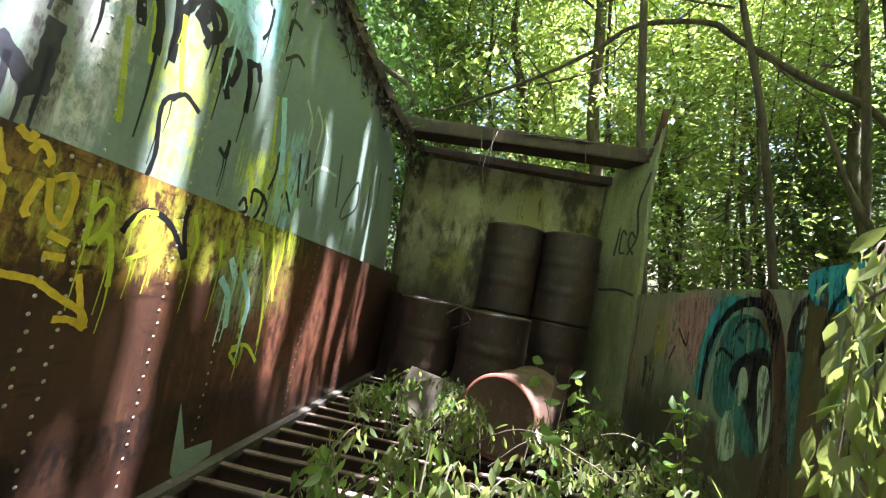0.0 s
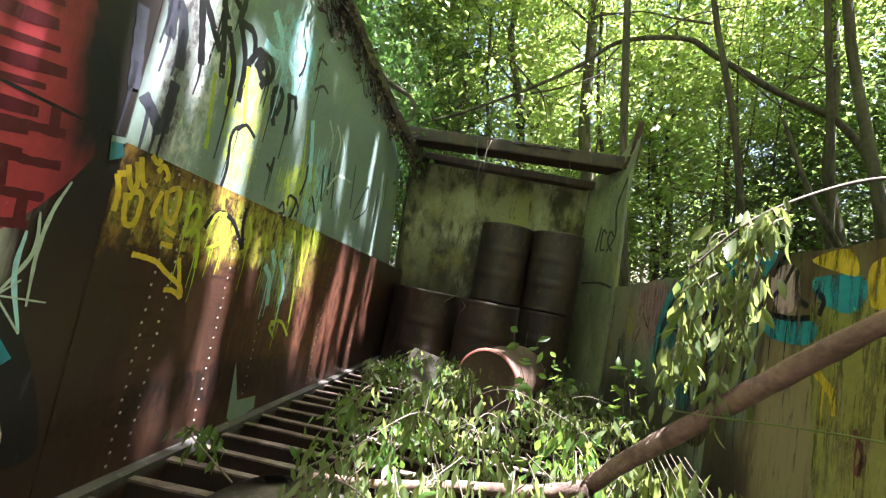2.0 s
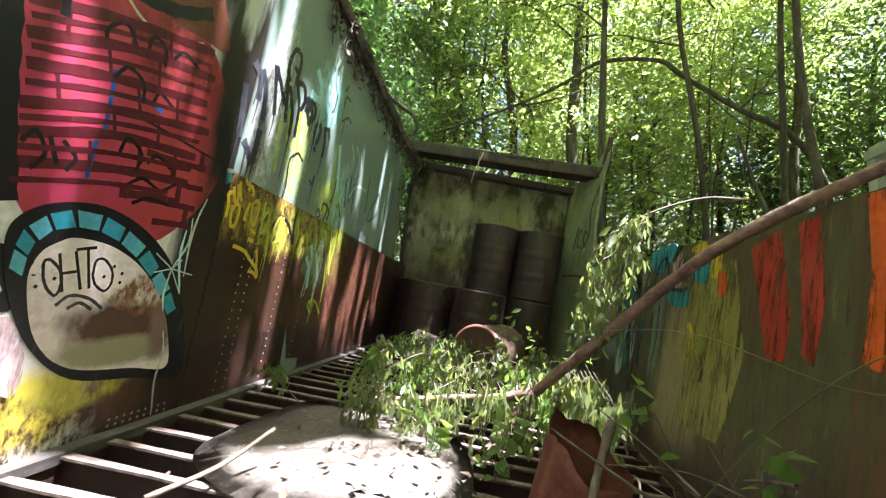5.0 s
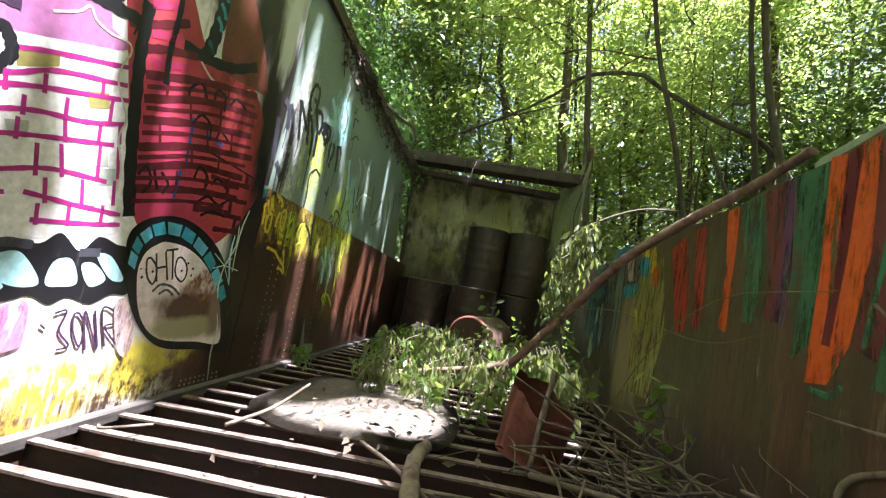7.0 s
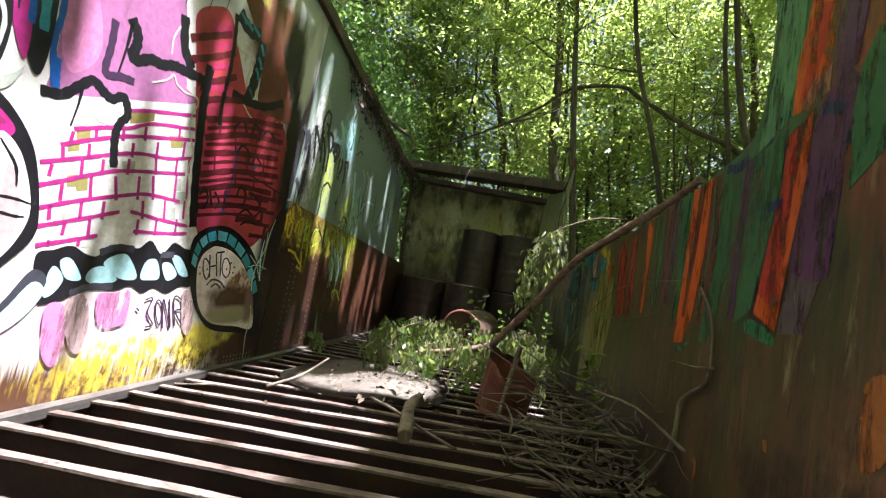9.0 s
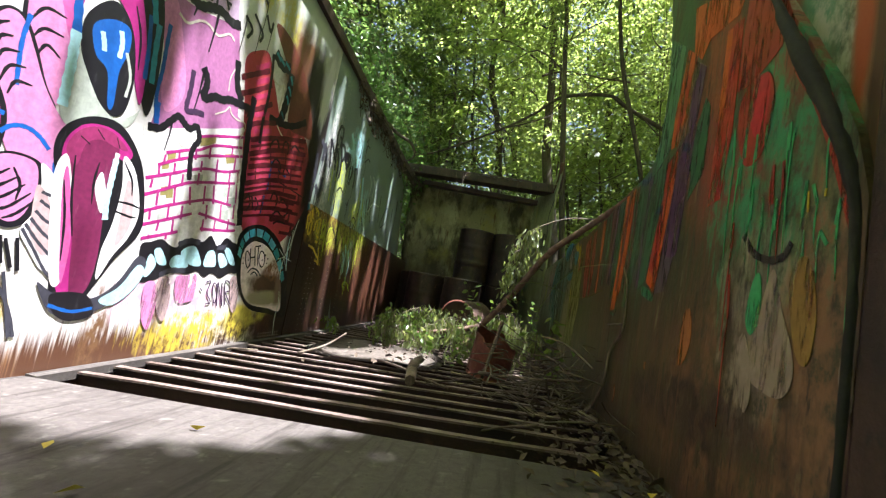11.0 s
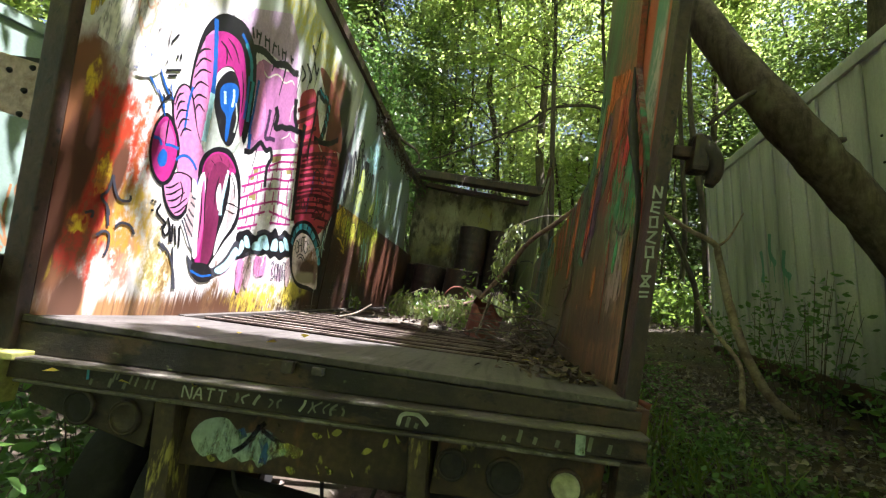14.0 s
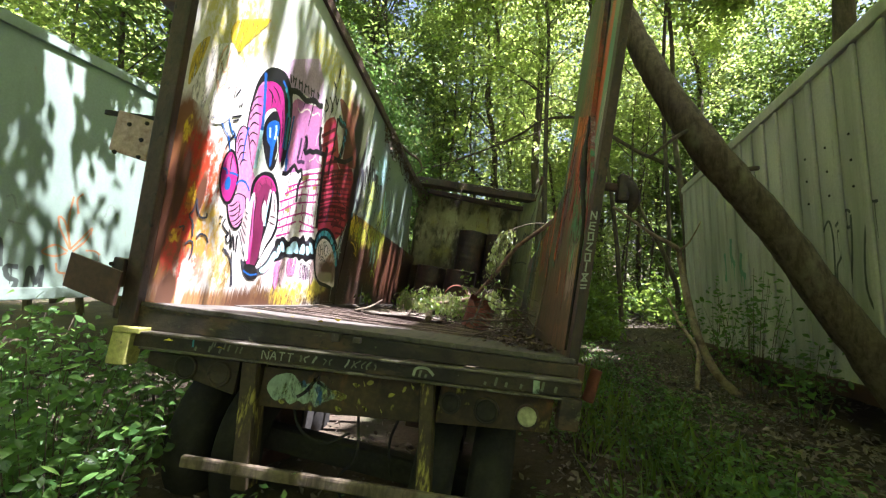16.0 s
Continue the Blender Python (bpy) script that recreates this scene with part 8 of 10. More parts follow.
for pts in ([(3.72, 0.96), (3.78, 0.98), (3.82, 0.86)], [(3.88, 0.98), (3.92, 0.86), (3.99, 0.9)], [(4.7, 0.9), (4.76, 1.06), (4.84, 1.0)], [(3.75, 0.74), (3.86, 0.72), (3.98, 0.74)]):
    stroke(green_side, 0.0, 1, pts, 0.022, P_GHOST)
for pts in ([(2.66, 1.10), (2.60, 1.26), (2.50, 1.36), (2.46, 1.20), (2.48, 0.86)], [(2.42, 1.30), (2.28, 1.40), (2.22, 1.38)], [(2.40, 1.26), (2.24, 1.27)], [(2.33, 1.24), (2.38, 1.06), (2.44, 0.98), (2.46, 0.80)], [(2.22, 1.36), (2.24, 1.10), (2.30, 0.80), (2.36, 0.72)], [(1.92, 1.40), (2.02, 1.38), (2.10, 1.10), (2.12, 0.80), (2.04, 0.6)], [(3.86, 2.12), (3.80, 2.18), (3.76, 2.08)]):
    stroke(grey_side, 0.0, -1, pts, 0.022, P_FADE_GREY, 1)
for pts in ([(4.6, 1.52), (4.62, 1.3), (4.5, 1.16)], [(4.85, 1.35), (4.8, 1.15), (4.86, 0.98)], [(4.3, 1.3), (4.34, 1.1), (4.2, 1.0)]):
    stroke(grey_side, 0.0, -1, pts, 0.07, P_FADE_GREEN, 2)
for yy in (2.07, 2.37, 2.67):
    for zz in (1.55, 1.75, 1.95):
        bm = lathe(bmesh.new(), [(0.0, 0.008), (0.008, 0.007), (0.012, 0.0)], 8, Matrix.Translation((-0.029, yy + 0.03, zz)) @ Matrix.Rotation(radians(-90), 4, "Y"))
        part("rib_bolt", bm, M_DARK, grey_trailer)
# ---- things inside the trailer ----
def drum(at, label, lid=True, r=0.285, h=0.86, group="steel drums"):
    ob = thing("steel_drum", T @ Matrix.Translation(at), label, "drum", group)
    prof = [(r - 0.02, 0.02), (r - 0.004, 0.0), (r + 0.006, 0.008), (r, 0.03)]
    for k in range(1, 24):
        z = 0.03 + (h - 0.06) * k / 24
        b = max(0.0, 1 - abs(z - h / 3) / 0.022) + max(0.0, 1 - abs(z - 2 * h / 3) / 0.022)
        prof.append((r + 0.018 * min(1, b) + 0.0008 * math.sin(k * 1.7), z))
    prof += [(r, h - 0.03), (r + 0.006, h - 0.008), (r - 0.002, h), (r - 0.014, h - 0.004), (r - 0.016, h - 0.02)]
    part("body", lathe(bmesh.new(), prof, 32), M_DRUM, ob, smooth=True)
    part("lid", lathe(bmesh.new(), [(0.0, h - 0.018), (r * 0.5, h - 0.02), (r - 0.016, h - 0.021), (r - 0.016, h - 0.03)], 32), M_DRUM, ob)
    bm = lathe(bmesh.new(), [(0.0, h - 0.004), (0.028, h - 0.004), (0.03, h - 0.02)], 14, Matrix.Translation((r * 0.6, 0, 0)))
    part("bung", bm, M_RUST, ob)
    return ob


for at, lb in (((0.31, 6.60, 0.0), "rusty dark steel drum against the front wall, its side catching sun"), ((0.57, 6.02, 0.0), "dark rusted steel drum standing near the front wall"),
               ((1.17, 5.78, 0.0), "dark rusted steel drum with a pale dented rim"), ((1.20, 6.52, 0.0), "dark steel drum under another in a stack"), ((1.20, 6.50, 0.865), "black steel drum stacked on another"),
               ((1.77, 6.50, 0.0), "dark steel drum under another in a stack"), ((1.77, 6.50, 0.865), "dark brown steel drum stacked on another")):
    drum(at, lb)

# open pail lying on the heap
LIE = T @ Matrix.Translation((1.273, 4.60, 0.33)) @ Matrix.Scale(1.2, 4) @ Matrix.Rotation(radians(-24), 4, "Z") @ Matrix.Rotation(radians(-88), 4, "X")
pail = thing("rusty_barrel", LIE, "small rusty barrel lying on its side among wilting leaves", "barrel")
part("body", lathe(bmesh.new(), [(0.0, 0.012), (0.17, 0.01), (0.182, 0.0), (0.19, 0.006), (0.188, 0.03), (0.19, 0.2), (0.198, 0.215), (0.19, 0.23), (0.188, 0.42), (0.196, 0.44), (0.17, 0.45), (0.0, 0.44)], 36), M_BARREL, pail, smooth=True)
part("rim", lathe(bmesh.new(), [(0.182, -0.006), (0.196, -0.004), (0.198, 0.01), (0.184, 0.012)], 36), M_PIPE, pail, "worn rusty rim")

# torn red can
bm = bmesh.new()
n = 40
low_, top_ = [], []
jag = random.Random(12)
for i in range(n + 1):
    a = radians(-150 + 360 * i / n)
    f = (math.cos(a) + 1) / 2                      # 1 towards +x
    b = (math.sin(a) + 1) / 2                      # 1 towards the nose
    h = 0.22 + 0.24 * b * (1 - 0.55 * f) + 0.10 * (1 - f) * (1 - b) + 0.02 * math.sin(i * 0.8) + jag.uniform(-0.008, 0.008)
    low_.append((0.145 * math.cos(a), 0.145 * math.sin(a), 0.0))
    top_.append((0.15 * math.cos(a), 0.15 * math.sin(a), h * 0.8))
rows = [[bm.verts.new(Vector(l).lerp(Vector(t), k / 6)) for l, t in zip(low_, top_)] for k in range(7)]
for a, b in zip(rows, rows[1:]):
    for i in range(n):
        bm.faces.new((a[i], a[i + 1], b[i + 1], b[i])).smooth = True
bmesh.ops.solidify(bm, geom=bm.faces[:], thickness=0.006)
can = thing("torn_can", Matrix(), "torn red-brown rusty can standing on the floor joists", "can")
part("body", bm, M_PIPE, can)
part("bottom", lathe(bmesh.new(), [(0.0, 0.012), (0.135, 0.01), (0.143, 0.0), (0.0, 0.0)], 28), M_RUST, can)
can.matrix_world = T @ Matrix.Translation((1.74, 2.44, 0.09)) @ Matrix.Rotation(radians(8), 4, "Y")

# loose plate across the joists
bm = bmesh.new()
outline = [(0.40, 2.42), (0.55, 2.26), (0.85, 2.16), (1.30, 2.20), (1.42, 2.55), (1.30, 3.1), (0.95, 3.35), (0.55, 3.32), (0.40, 3.05), (0.36, 2.7)]
rim_pts = closed_smooth(outline, 4)
ctr = bm.verts.new((0.85, 2.8, 0.05 + deck_z(0.85, 2.8)))
rings = []
for s in (0.35, 0.7, 1.0):
    rings.append([bm.verts.new((0.85 + (a - 0.85) * s, 2.8 + (b - 2.8) * s, deck_z(a, b) + 0.022 + 0.03 * (1 - s) + 0.012 * math.sin(a * 9 + b * 5) * s)) for a, b in rim_pts])
k = len(rim_pts)
for i in range(k):
    bm.faces.new((ctr, rings[0][i], rings[0][(i + 1) % k]))
    for a, b in zip(rings, rings[1:]):
        bm.faces.new((a[i], b[i], b[(i + 1) % k], a[(i + 1) % k]))
for f in bm.faces:
    f.smooth = True
bmesh.ops.solidify(bm, geom=bm.faces[:], thickness=0.008)
plate = part("loose_plate", bm, material("dusty_tan_plate", (0.22, 0.185, 0.155), [((0.12, 0.10, 0.08), 5, (1, 1, 1), 0.48, 0.7), ((0.34, 0.30, 0.26), 20, (1, 1, 1), 0.55, 0.7)], rough=0.8), None)
plate.matrix_world = T
tagged(plate, "dusty tan sheet lying across the bare joists", "sheet")
slab = part("panel_scrap", block((-0.26, -0.012, 0.0), (0.26, 0.012, 0.36), 0.006), M_WALL_FRONT, None)
slab.matrix_world = T @ Matrix.Translation((0.78, 5.25, 0.02)) @ Matrix.Rotation(radians(-38), 4, "X") @ Matrix.Rotation(radians(10), 4, "Y")
tagged(slab, "pale scrap of panel leaning by the drums", "panel")


def limb(name, pts, radii, mat_, label, m=T, sides=9, rough=0.08, category="branch", group=""):
    bm = tube(bmesh.new(), smooth_path(pts, 6), radii, sides, rough, seed=len(pts))
    ob = part(name, bm, mat_, None)
    ob.matrix_world = m
    return tagged(ob, label, category, group)


# fallen branch with its side limb
br = thing("fallen_branch", T, "red-brown fallen branch resting on the cut wall", "branch")
part("main_limb", tube(bmesh.new(), smooth_path([(1.47, 2.95, 0.16), (1.56, 3.0, 0.28), (1.64, 3.03, 0.41), (1.86, 2.80, 0.74), (2.04, 2.52, 1.04), (2.24, 2.42, 1.235), (2.39, 2.14, 1.37), (2.43, 1.9, 1.43)], 12), [0.022, 0.026, 0.024, 0.025, 0.022, 0.023, 0.019, 0.017], 12, 0.13), M_BARK_RED, br)
part("side_limb", tube(bmesh.new(), smooth_path([(1.62, 3.0, 0.40), (1.45, 3.04, 0.33), (1.24, 3.1, 0.27), (0.98, 3.13, 0.20), (0.68, 3.2, 0.13)], 6), [0.024, 0.02, 0.016, 0.012], 9, 0.1), M_BARK_RED, br)
limb("pale_stick", [(1.79, 2.30, 0.50), (1.77, 2.28, 0.38), (1.75, 2.24, 0.28), (1.72, 2.12, 0.14)], [0.015, 0.013, 0.010], M_TWIG, "pale barkless stick leaning in the torn can", sides=8)
limb("broken_log", [(1.37, 1.52, 0.15), (1.35, 1.66, 0.17), (1.32, 1.84, 0.18), (1.34, 1.96, 0.20)], [0.028, 0.030, 0.026, 0.022], M_BARK, "short broken pale branch lying over the joists", rough=0.14)
limb("long_stick", [(1.08, 2.06, 0.12), (1.24, 1.88, 0.14), (1.42, 1.66, 0.15), (1.57, 1.50, 0.16)], [0.008, 0.007, 0.005], M_TWIG, "thin grey stick on the joists")
limb("long_stick", [(1.70, 1.92, 0.20), (1.95, 1.78, 0.24), (2.22, 1.62, 0.31)], [0.010, 0.009, 0.006], M_TWIG, "thin grey stick on the joists")
limb("long_stick", [(0.52, 2.05, 0.06), (0.62, 2.22, 0.11), (0.70, 2.38, 0.2)], [0.009, 0.006], M_TWIG, "small forked twig on the joists")
limb("long_stick", [(0.15, 1.85, 0.03), (0.24, 1.78, 0.06), (0.31, 1.92, 0.05)], [0.006, 0.005], M_TWIG, "small forked twig on the joists")
limb("climbing_vine", [(2.28, 1.68, 0.13), (2.29, 1.49, 0.34), (2.292, 1.46, 0.50), (2.288, 1.30, 0.59), (2.288, 1.285, 0.69), (2.288, 1.32, 0.80), (2.290, 1.42, 0.89)], [0.009, 0.007, 0.004], M_BARK, "thin dead vine stem on the painted wall", sides=6, category="vine")
limb("climbing_vine", [(2.285, 1.26, 0.64), (2.29, 1.39, 0.626), (2.292, 1.59, 0.62)], [0.005, 0.003], M_BARK, "thin dead vine stem on the painted wall", sides=6, category="vine")

# heap of twigs by the wall
heap = thing("twig_heap", T, "tangled heap of dry grey twigs on the floor joists", "twigs")
tw = random.Random(31)
for i in range(165):
    c = Vector((tw.gauss(2.04, 0.17), tw.gauss(1.78, 0.36), 0))
    c.x = min(2.26, max(1.25, c.x))
    c.z = 0.02 + deck_z(c.x, c.y) + abs(tw.gauss(0, 0.13))
    a, e = tw.uniform(0, math.pi), tw.gauss(0, 0.35)
    d = Vector((math.cos(a), math.sin(a), math.sin(e) * 0.7)) * tw.uniform(0.12, 0.42)
    d.x = max(-0.6, min(2.3 - c.x, d.x))
    mid = c + d * 0.5 + Vector((tw.gauss(0, 0.03), tw.gauss(0, 0.03), tw.gauss(0, 0.02)))
    r = 0.0015 + 0.005 * tw.random() ** 2
    part("twig", tube(bmesh.new(), smooth_path([c, mid, c + d], 3), [r, r * 0.6], 5, 0.1, False), M_BARK_DARK if i % 4 else M_TWIG, heap)


def scatter_leaves(name, label, category, at, way, size, mat_, m, seed, width=0.5):
    data = leaf_mesh(name, np.array(at), np.array(way), np.array(size), width, seed)
    data.materials.append(mat_)
    ob = new(name, data)
    ob.matrix_world = m
    return tagged(ob, label, category, kind="stuff")


# litter along the deck's foot and on the plate
rs = np.random.RandomState(5)
at, way, size = [], [], []
for i in range(760):
    if i < 620:
        x, y = 2.30 - abs(rs.normal(0, 0.16)), rs.uniform(0.2, 1.9)
    else:
        x, y = rs.normal(1.2, 0.25), rs.normal(2.55, 0.3)
    at.append((x, y, deck_z(x, y) + 0.008 + (0.05 if i >= 620 else 0) + abs(rs.normal(0, 0.012))))
    way.append((*rs.normal(size=2), rs.normal() * 0.25))
    size.append(rs.uniform(0.02, 0.06))
scatter_leaves("dead_leaves", "brown dead leaves gathered on the deck", "leaves", at, way, size, M_LITTER, T, 8)
at = [(0.45, 0.35, 0.05), (0.75, 0.25, 0.085), (1.0, 0.12, 0.11), (2.0, 0.35, 0.215), (2.1, 0.62, 0.2), (2.2, 0.5, 0.23), (0.55, -0.12, -0.10), (0.85, -0.12, -0.06), (0.3, -0.12, -0.115), (0.9, 0.55, 0.09)]
scatter_leaves("yellow_leaves", "a few yellow fallen leaves on the deck", "leaves", at, [(math.cos(i * 2.1), math.sin(i * 2.1), 0.1) for i in range(len(at))], [0.05] * len(at), M_YELLOW_LEAF, T, 9)


def leafy_branch(name, label, stems, leaf, per, mat_, m, seed, droop=0.8, r0=0.006, category="branch", width=0.34, cloud_=0.05, spread=0.7, each=False):
    """Stems with leaves hanging from them: one thing with its stems and its foliage."""
    r = random.Random(seed)
    rs_ = np.random.RandomState(seed)
    ob = thing(name, m, label, category)
    bm = bmesh.new()
    at_, way_ = [], []
    for st in stems:
        line = smooth_path(st, 6)
        tube(bm, line, [r0, r0 * 0.4], 5, 0.05, False)
        if each:
            part("stem", bm, M_TWIG, ob)
            bm = bmesh.new()
        for _ in range(per):
            q = line[r.randrange(max(1, len(line) // 5), len(line))]
            at_.append(q + Vector((r.gauss(0, cloud_), r.gauss(0, cloud_), r.gauss(0, cloud_))))
            way_.append((r.gauss(0, spread), r.gauss(0, spread), -droop + r.gauss(0, 0.35)))
    if each:
        bm.free()
    else:
        part("stem", bm, M_TWIG, ob)
    data = fine_leaf_mesh("foliage", np.array([tuple(v) for v in at_]), np.array(way_), rs_.uniform(0.65, 1.3, len(at_)) * leaf, width, seed)
    data.materials.append(mat_)
    link_mesh("foliage", data, None, ob)
    return ob


# wilting felled tops spread over the nose half of the floor
wl = random.Random(44)
for j in range(11):
    stems = []
    cx, cy = (0.86, 1.9, 0.95, 1.5, 2.0, 1.2, 0.85, 1.6, 1.95, 1.1, 0.88)[j], (3.5, 3.5, 4.4, 3.35, 4.4, 3.4, 4.9, 4.7, 5.1, 5.2, 4.1)[j]
    for _ in range(9):
        x, y = cx + wl.gauss(0, 0.22), cy + wl.gauss(0, 0.2)
        x = min(2.2, max(0.38, x))
        z = 0.05 + deck_z(x, y) + 0.10 * wl.random()
        top = 0.08 + 0.24 * wl.random() * (1.15 - abs(x - 1.4) / 1.4)
        dx, dy = wl.gauss(0, 0.22), wl.gauss(0, 0.2)
        stems.append([(x, y, z), (x + dx * 0.5, y + dy * 0.5, z + top), (min(2.25, max(0.3, x + dx)), y + dy, z + top * 0.75), (min(2.25, max(0.28, x + dx * 1.4)), y + dy * 1.4, z + top * 0.3)])
    leafy_branch("wilting_branch", "cut branch with drooping yellow-green wilting leaves", stems, 0.058, 40, M_LEAF_WILT if j % 3 else M_LEAF, T, 60 + j, 1.2, 0.004, width=0.38, cloud_=0.03, spread=0.6, each=True)
# curtain of wilted leaves under the side limb
stems = []
for k in range(26):
    x = 0.8 + 0.95 * wl.random()
    z = 0.20 + 0.22 * (x - 0.8)
    stems.append([(x, 3.06 + wl.gauss(0, 0.06), z + 0.05), (x + wl.gauss(0, 0.04), 2.98 + wl.gauss(0, 0.05), z - 0.02), (x + wl.gauss(0, 0.05), 2.95, max(0.05 + deck_z(x, 3), z - 0.2))])
leafy_branch("wilting_branch", "wilted leaves hanging in a curtain from the fallen branch", stems, 0.06, 24, M_LEAF_WILT, T, 90, 1.5, 0.0025, cloud_=0.022, spread=0.5, each=True)
stems = [[(1.75 + 0.02 * k, 3.0, 0.55), (1.80 + 0.03 * k, 2.92, 0.40), (1.82 + 0.03 * k, 2.9, 0.16)] for k in range(7)]
leafy_branch("wilting_branch", "pale sunlit wilted leaves hanging from the fallen branch", stems, 0.08, 34, M_LEAF_WILT, T, 91, 1.6, 0.002, cloud_=0.03, spread=0.4, each=True)
# hanging wilted top beside the wall
stems = []
for x, y, z0, z1 in ((1.755, 2.90, 1.10, 0.70), (1.78, 2.86, 1.06, 0.80), (1.84, 2.80, 1.20, 0.74), (1.86, 2.80, 1.22, 0.70), (1.89, 2.79, 1.22, 0.80), (1.92, 2.82, 1.26, 0.92), (1.82, 2.95, 1.2, 0.84), (1.88, 3.05, 1.22, 0.78), (1.95, 3.0, 1.28, 0.9)):
    stems.append([(x + 0.06, y + 0.02, z0 + 0.02), (x + 0.02, y, z0 - 0.02), (x + wl.gauss(0, 0.012), y, (z0 + z1) / 2), (x + wl.gauss(0, 0.02), y, z1)])
limb("leaf_stalk", [(2.40, 2.9, 1.43), (2.2, 2.86, 1.40), (2.02, 2.84, 1.32), (1.88, 2.84, 1.22), (1.77, 2.88, 1.08)], [0.006, 0.003], M_TWIG, "thin curved stalk of a hanging wilted branch", sides=6)
leafy_branch("hanging_branch", "wilted leafy branch hanging over the cut wall", stems, 0.062, 44, M_LEAF_WILT, T, 95, 1.4, 0.003, cloud_=0.02, spread=0.5, width=0.32, each=True)
# dry ivy along the wall's top edge
vine = thing("dry_ivy", T, "dark dry ivy stems trailing over the wall's top edge", "vine")
bm = bmesh.new()
at_, way_ = [], []
vr = random.Random(71)
for k in range(95):
    y = 2.9 + 3.9 * vr.random()
    z = wall_top(y) + 0.02
    x = vr.uniform(-0.05, 0.03)
    pts = [Vector((x, y, z + vr.uniform(0, 0.05)))]
    for q in range(4):
        pts.append(pts[-1] + Vector((vr.uniform(0.0, 0.02) if q == 0 else vr.gauss(0, 0.012), vr.gauss(0.03, 0.07), vr.uniform(-0.11, 0.02))))
    for q in pts:
        q.x = max(q.x, 0.015)
    tube(bm, smooth_path(pts, 3), [0.006, 0.0025], 5, 0.1, False, seed=k)
    for _ in range(7):
        q = pts[vr.randrange(len(pts))]
        at_.append((q.x + 0.01, q.y + vr.gauss(0, 0.03), q.z + vr.gauss(0, 0.03)))
        way_.append((vr.gauss(0.3, 0.4), vr.gauss(0, 0.7), vr.gauss(-0.5, 0.5)))
part("stem", bm, M_BARK_DARK, vine)
data = fine_leaf_mesh("foliage", np.array(at_), np.array(way_), np.random.RandomState(72).uniform(0.02, 0.055, len(at_)), 0.5, 73)
data.materials.append(M_LITTER)
link_mesh("foliage", data, None, vine, "withered brown leaves")
# fresh seedlings
for j, (x, y, h) in enumerate(((1.42, 3.8, 0.72), (1.95, 3.9, 0.62), (2.12, 4.4, 0.6), (1.75, 4.6, 0.55), (1.5, 2.75, 0.28), (1.2, 2.8, 0.25), (2.15, 2.1, 0.42))):
    z = deck_z(x, y)
    stems = [[(x, y, z), (x + wl.gauss(0, 0.03), y + wl.gauss(0, 0.03), z + h * 0.5), (x + wl.gauss(0, 0.06), y + wl.gauss(0, 0.05), z + h)] for _ in range(3)]
    leafy_branch("seedling", "fresh green seedling growing through the floor", stems, 0.07, 10, M_LEAF, T, 120 + j, 0.1, 0.0025, "plant", 0.5, 0.03, each=True)
limb("bramble", [(1.9, 2.2, 0.15), (1.98, 1.9, 0.62), (2.1, 1.7, 0.86), (2.28, 1.5, 0.92)], [0.0022, 0.0012], M_LEAF_WILT, "thin green bramble stem arching by the wall", sides=5, category="vine")
limb("bramble", [(1.7, 2.7, 0.72), (1.95, 2.3, 0.80), (2.2, 2.0, 0.74), (2.3, 1.8, 0.80)], [0.0022, 0.0012], M_LEAF_WILT, "thin green bramble stem arching by the wall", sides=5, category="vine")
# sprig of broad leaves close to the wall
sx, sy, sz = (1.79, 2.18, 0.64)
leafy_branch("bramble_sprig", "bramble sprig with a few broad fresh leaves", [[(sx + 0.25, sy + 0.1, sz - 0.35), (sx + 0.10, sy + 0.04, sz - 0.1), (sx, sy, sz)], [(sx + 0.10, sy + 0.04, sz - 0.1), (sx + 0.02, sy, sz - 0.06), (sx - 0.05, sy - 0.02, sz - 0.07)]], 0.055, 4, M_LEAF, T, 171, 0.2, 0.0015, "plant", 0.7, 0.02, each=True)
# dead vines hanging at the nose
for pts in ([(0.82, 6.24, 2.62), (0.83, 6.2, 2.3), (0.80, 6.2, 1.95), (0.92, 6.15, 1.62)], [(0.86, 6.24, 2.62), (0.78, 6.2, 2.2), (0.9, 6.18, 1.86)], [(0.70, 6.24, 2.62), (0.74, 6.2, 2.25), (0.66, 6.2, 2.05)], [(1.72, 6.24, 2.6), (1.74, 6.2, 2.3), (1.70, 6.2, 2.1)], [(0.85, 5.3, 1.0), (0.92, 5.3, 0.86), (0.98, 5.32, 0.78), (0.86, 5.3, 0.70)], [(0.80, 5.3, 0.80), (0.92, 5.3, 0.90), (0.98, 5.3, 1.02)]):
    limb("dead_vine", pts, [0.0035, 0.002], M_TWIG, "thin dead vine hanging from the roof bow", sides=5, category="vine", group="dead vines")
# ---- forest ----
def crown_points(rs, clumps, per, spread, flat=0.55):
    """Leaves round clump centres: places and directions."""
    c = np.repeat(np.array([tuple(v) for v in clumps]), per, 0)
    d = rs.normal(size=c.shape) * (spread, spread, spread * flat)
    return c + d, rs.normal(size=c.shape) * (1, 1, 0.35) + (0, 0, -0.35) + d * 0.6


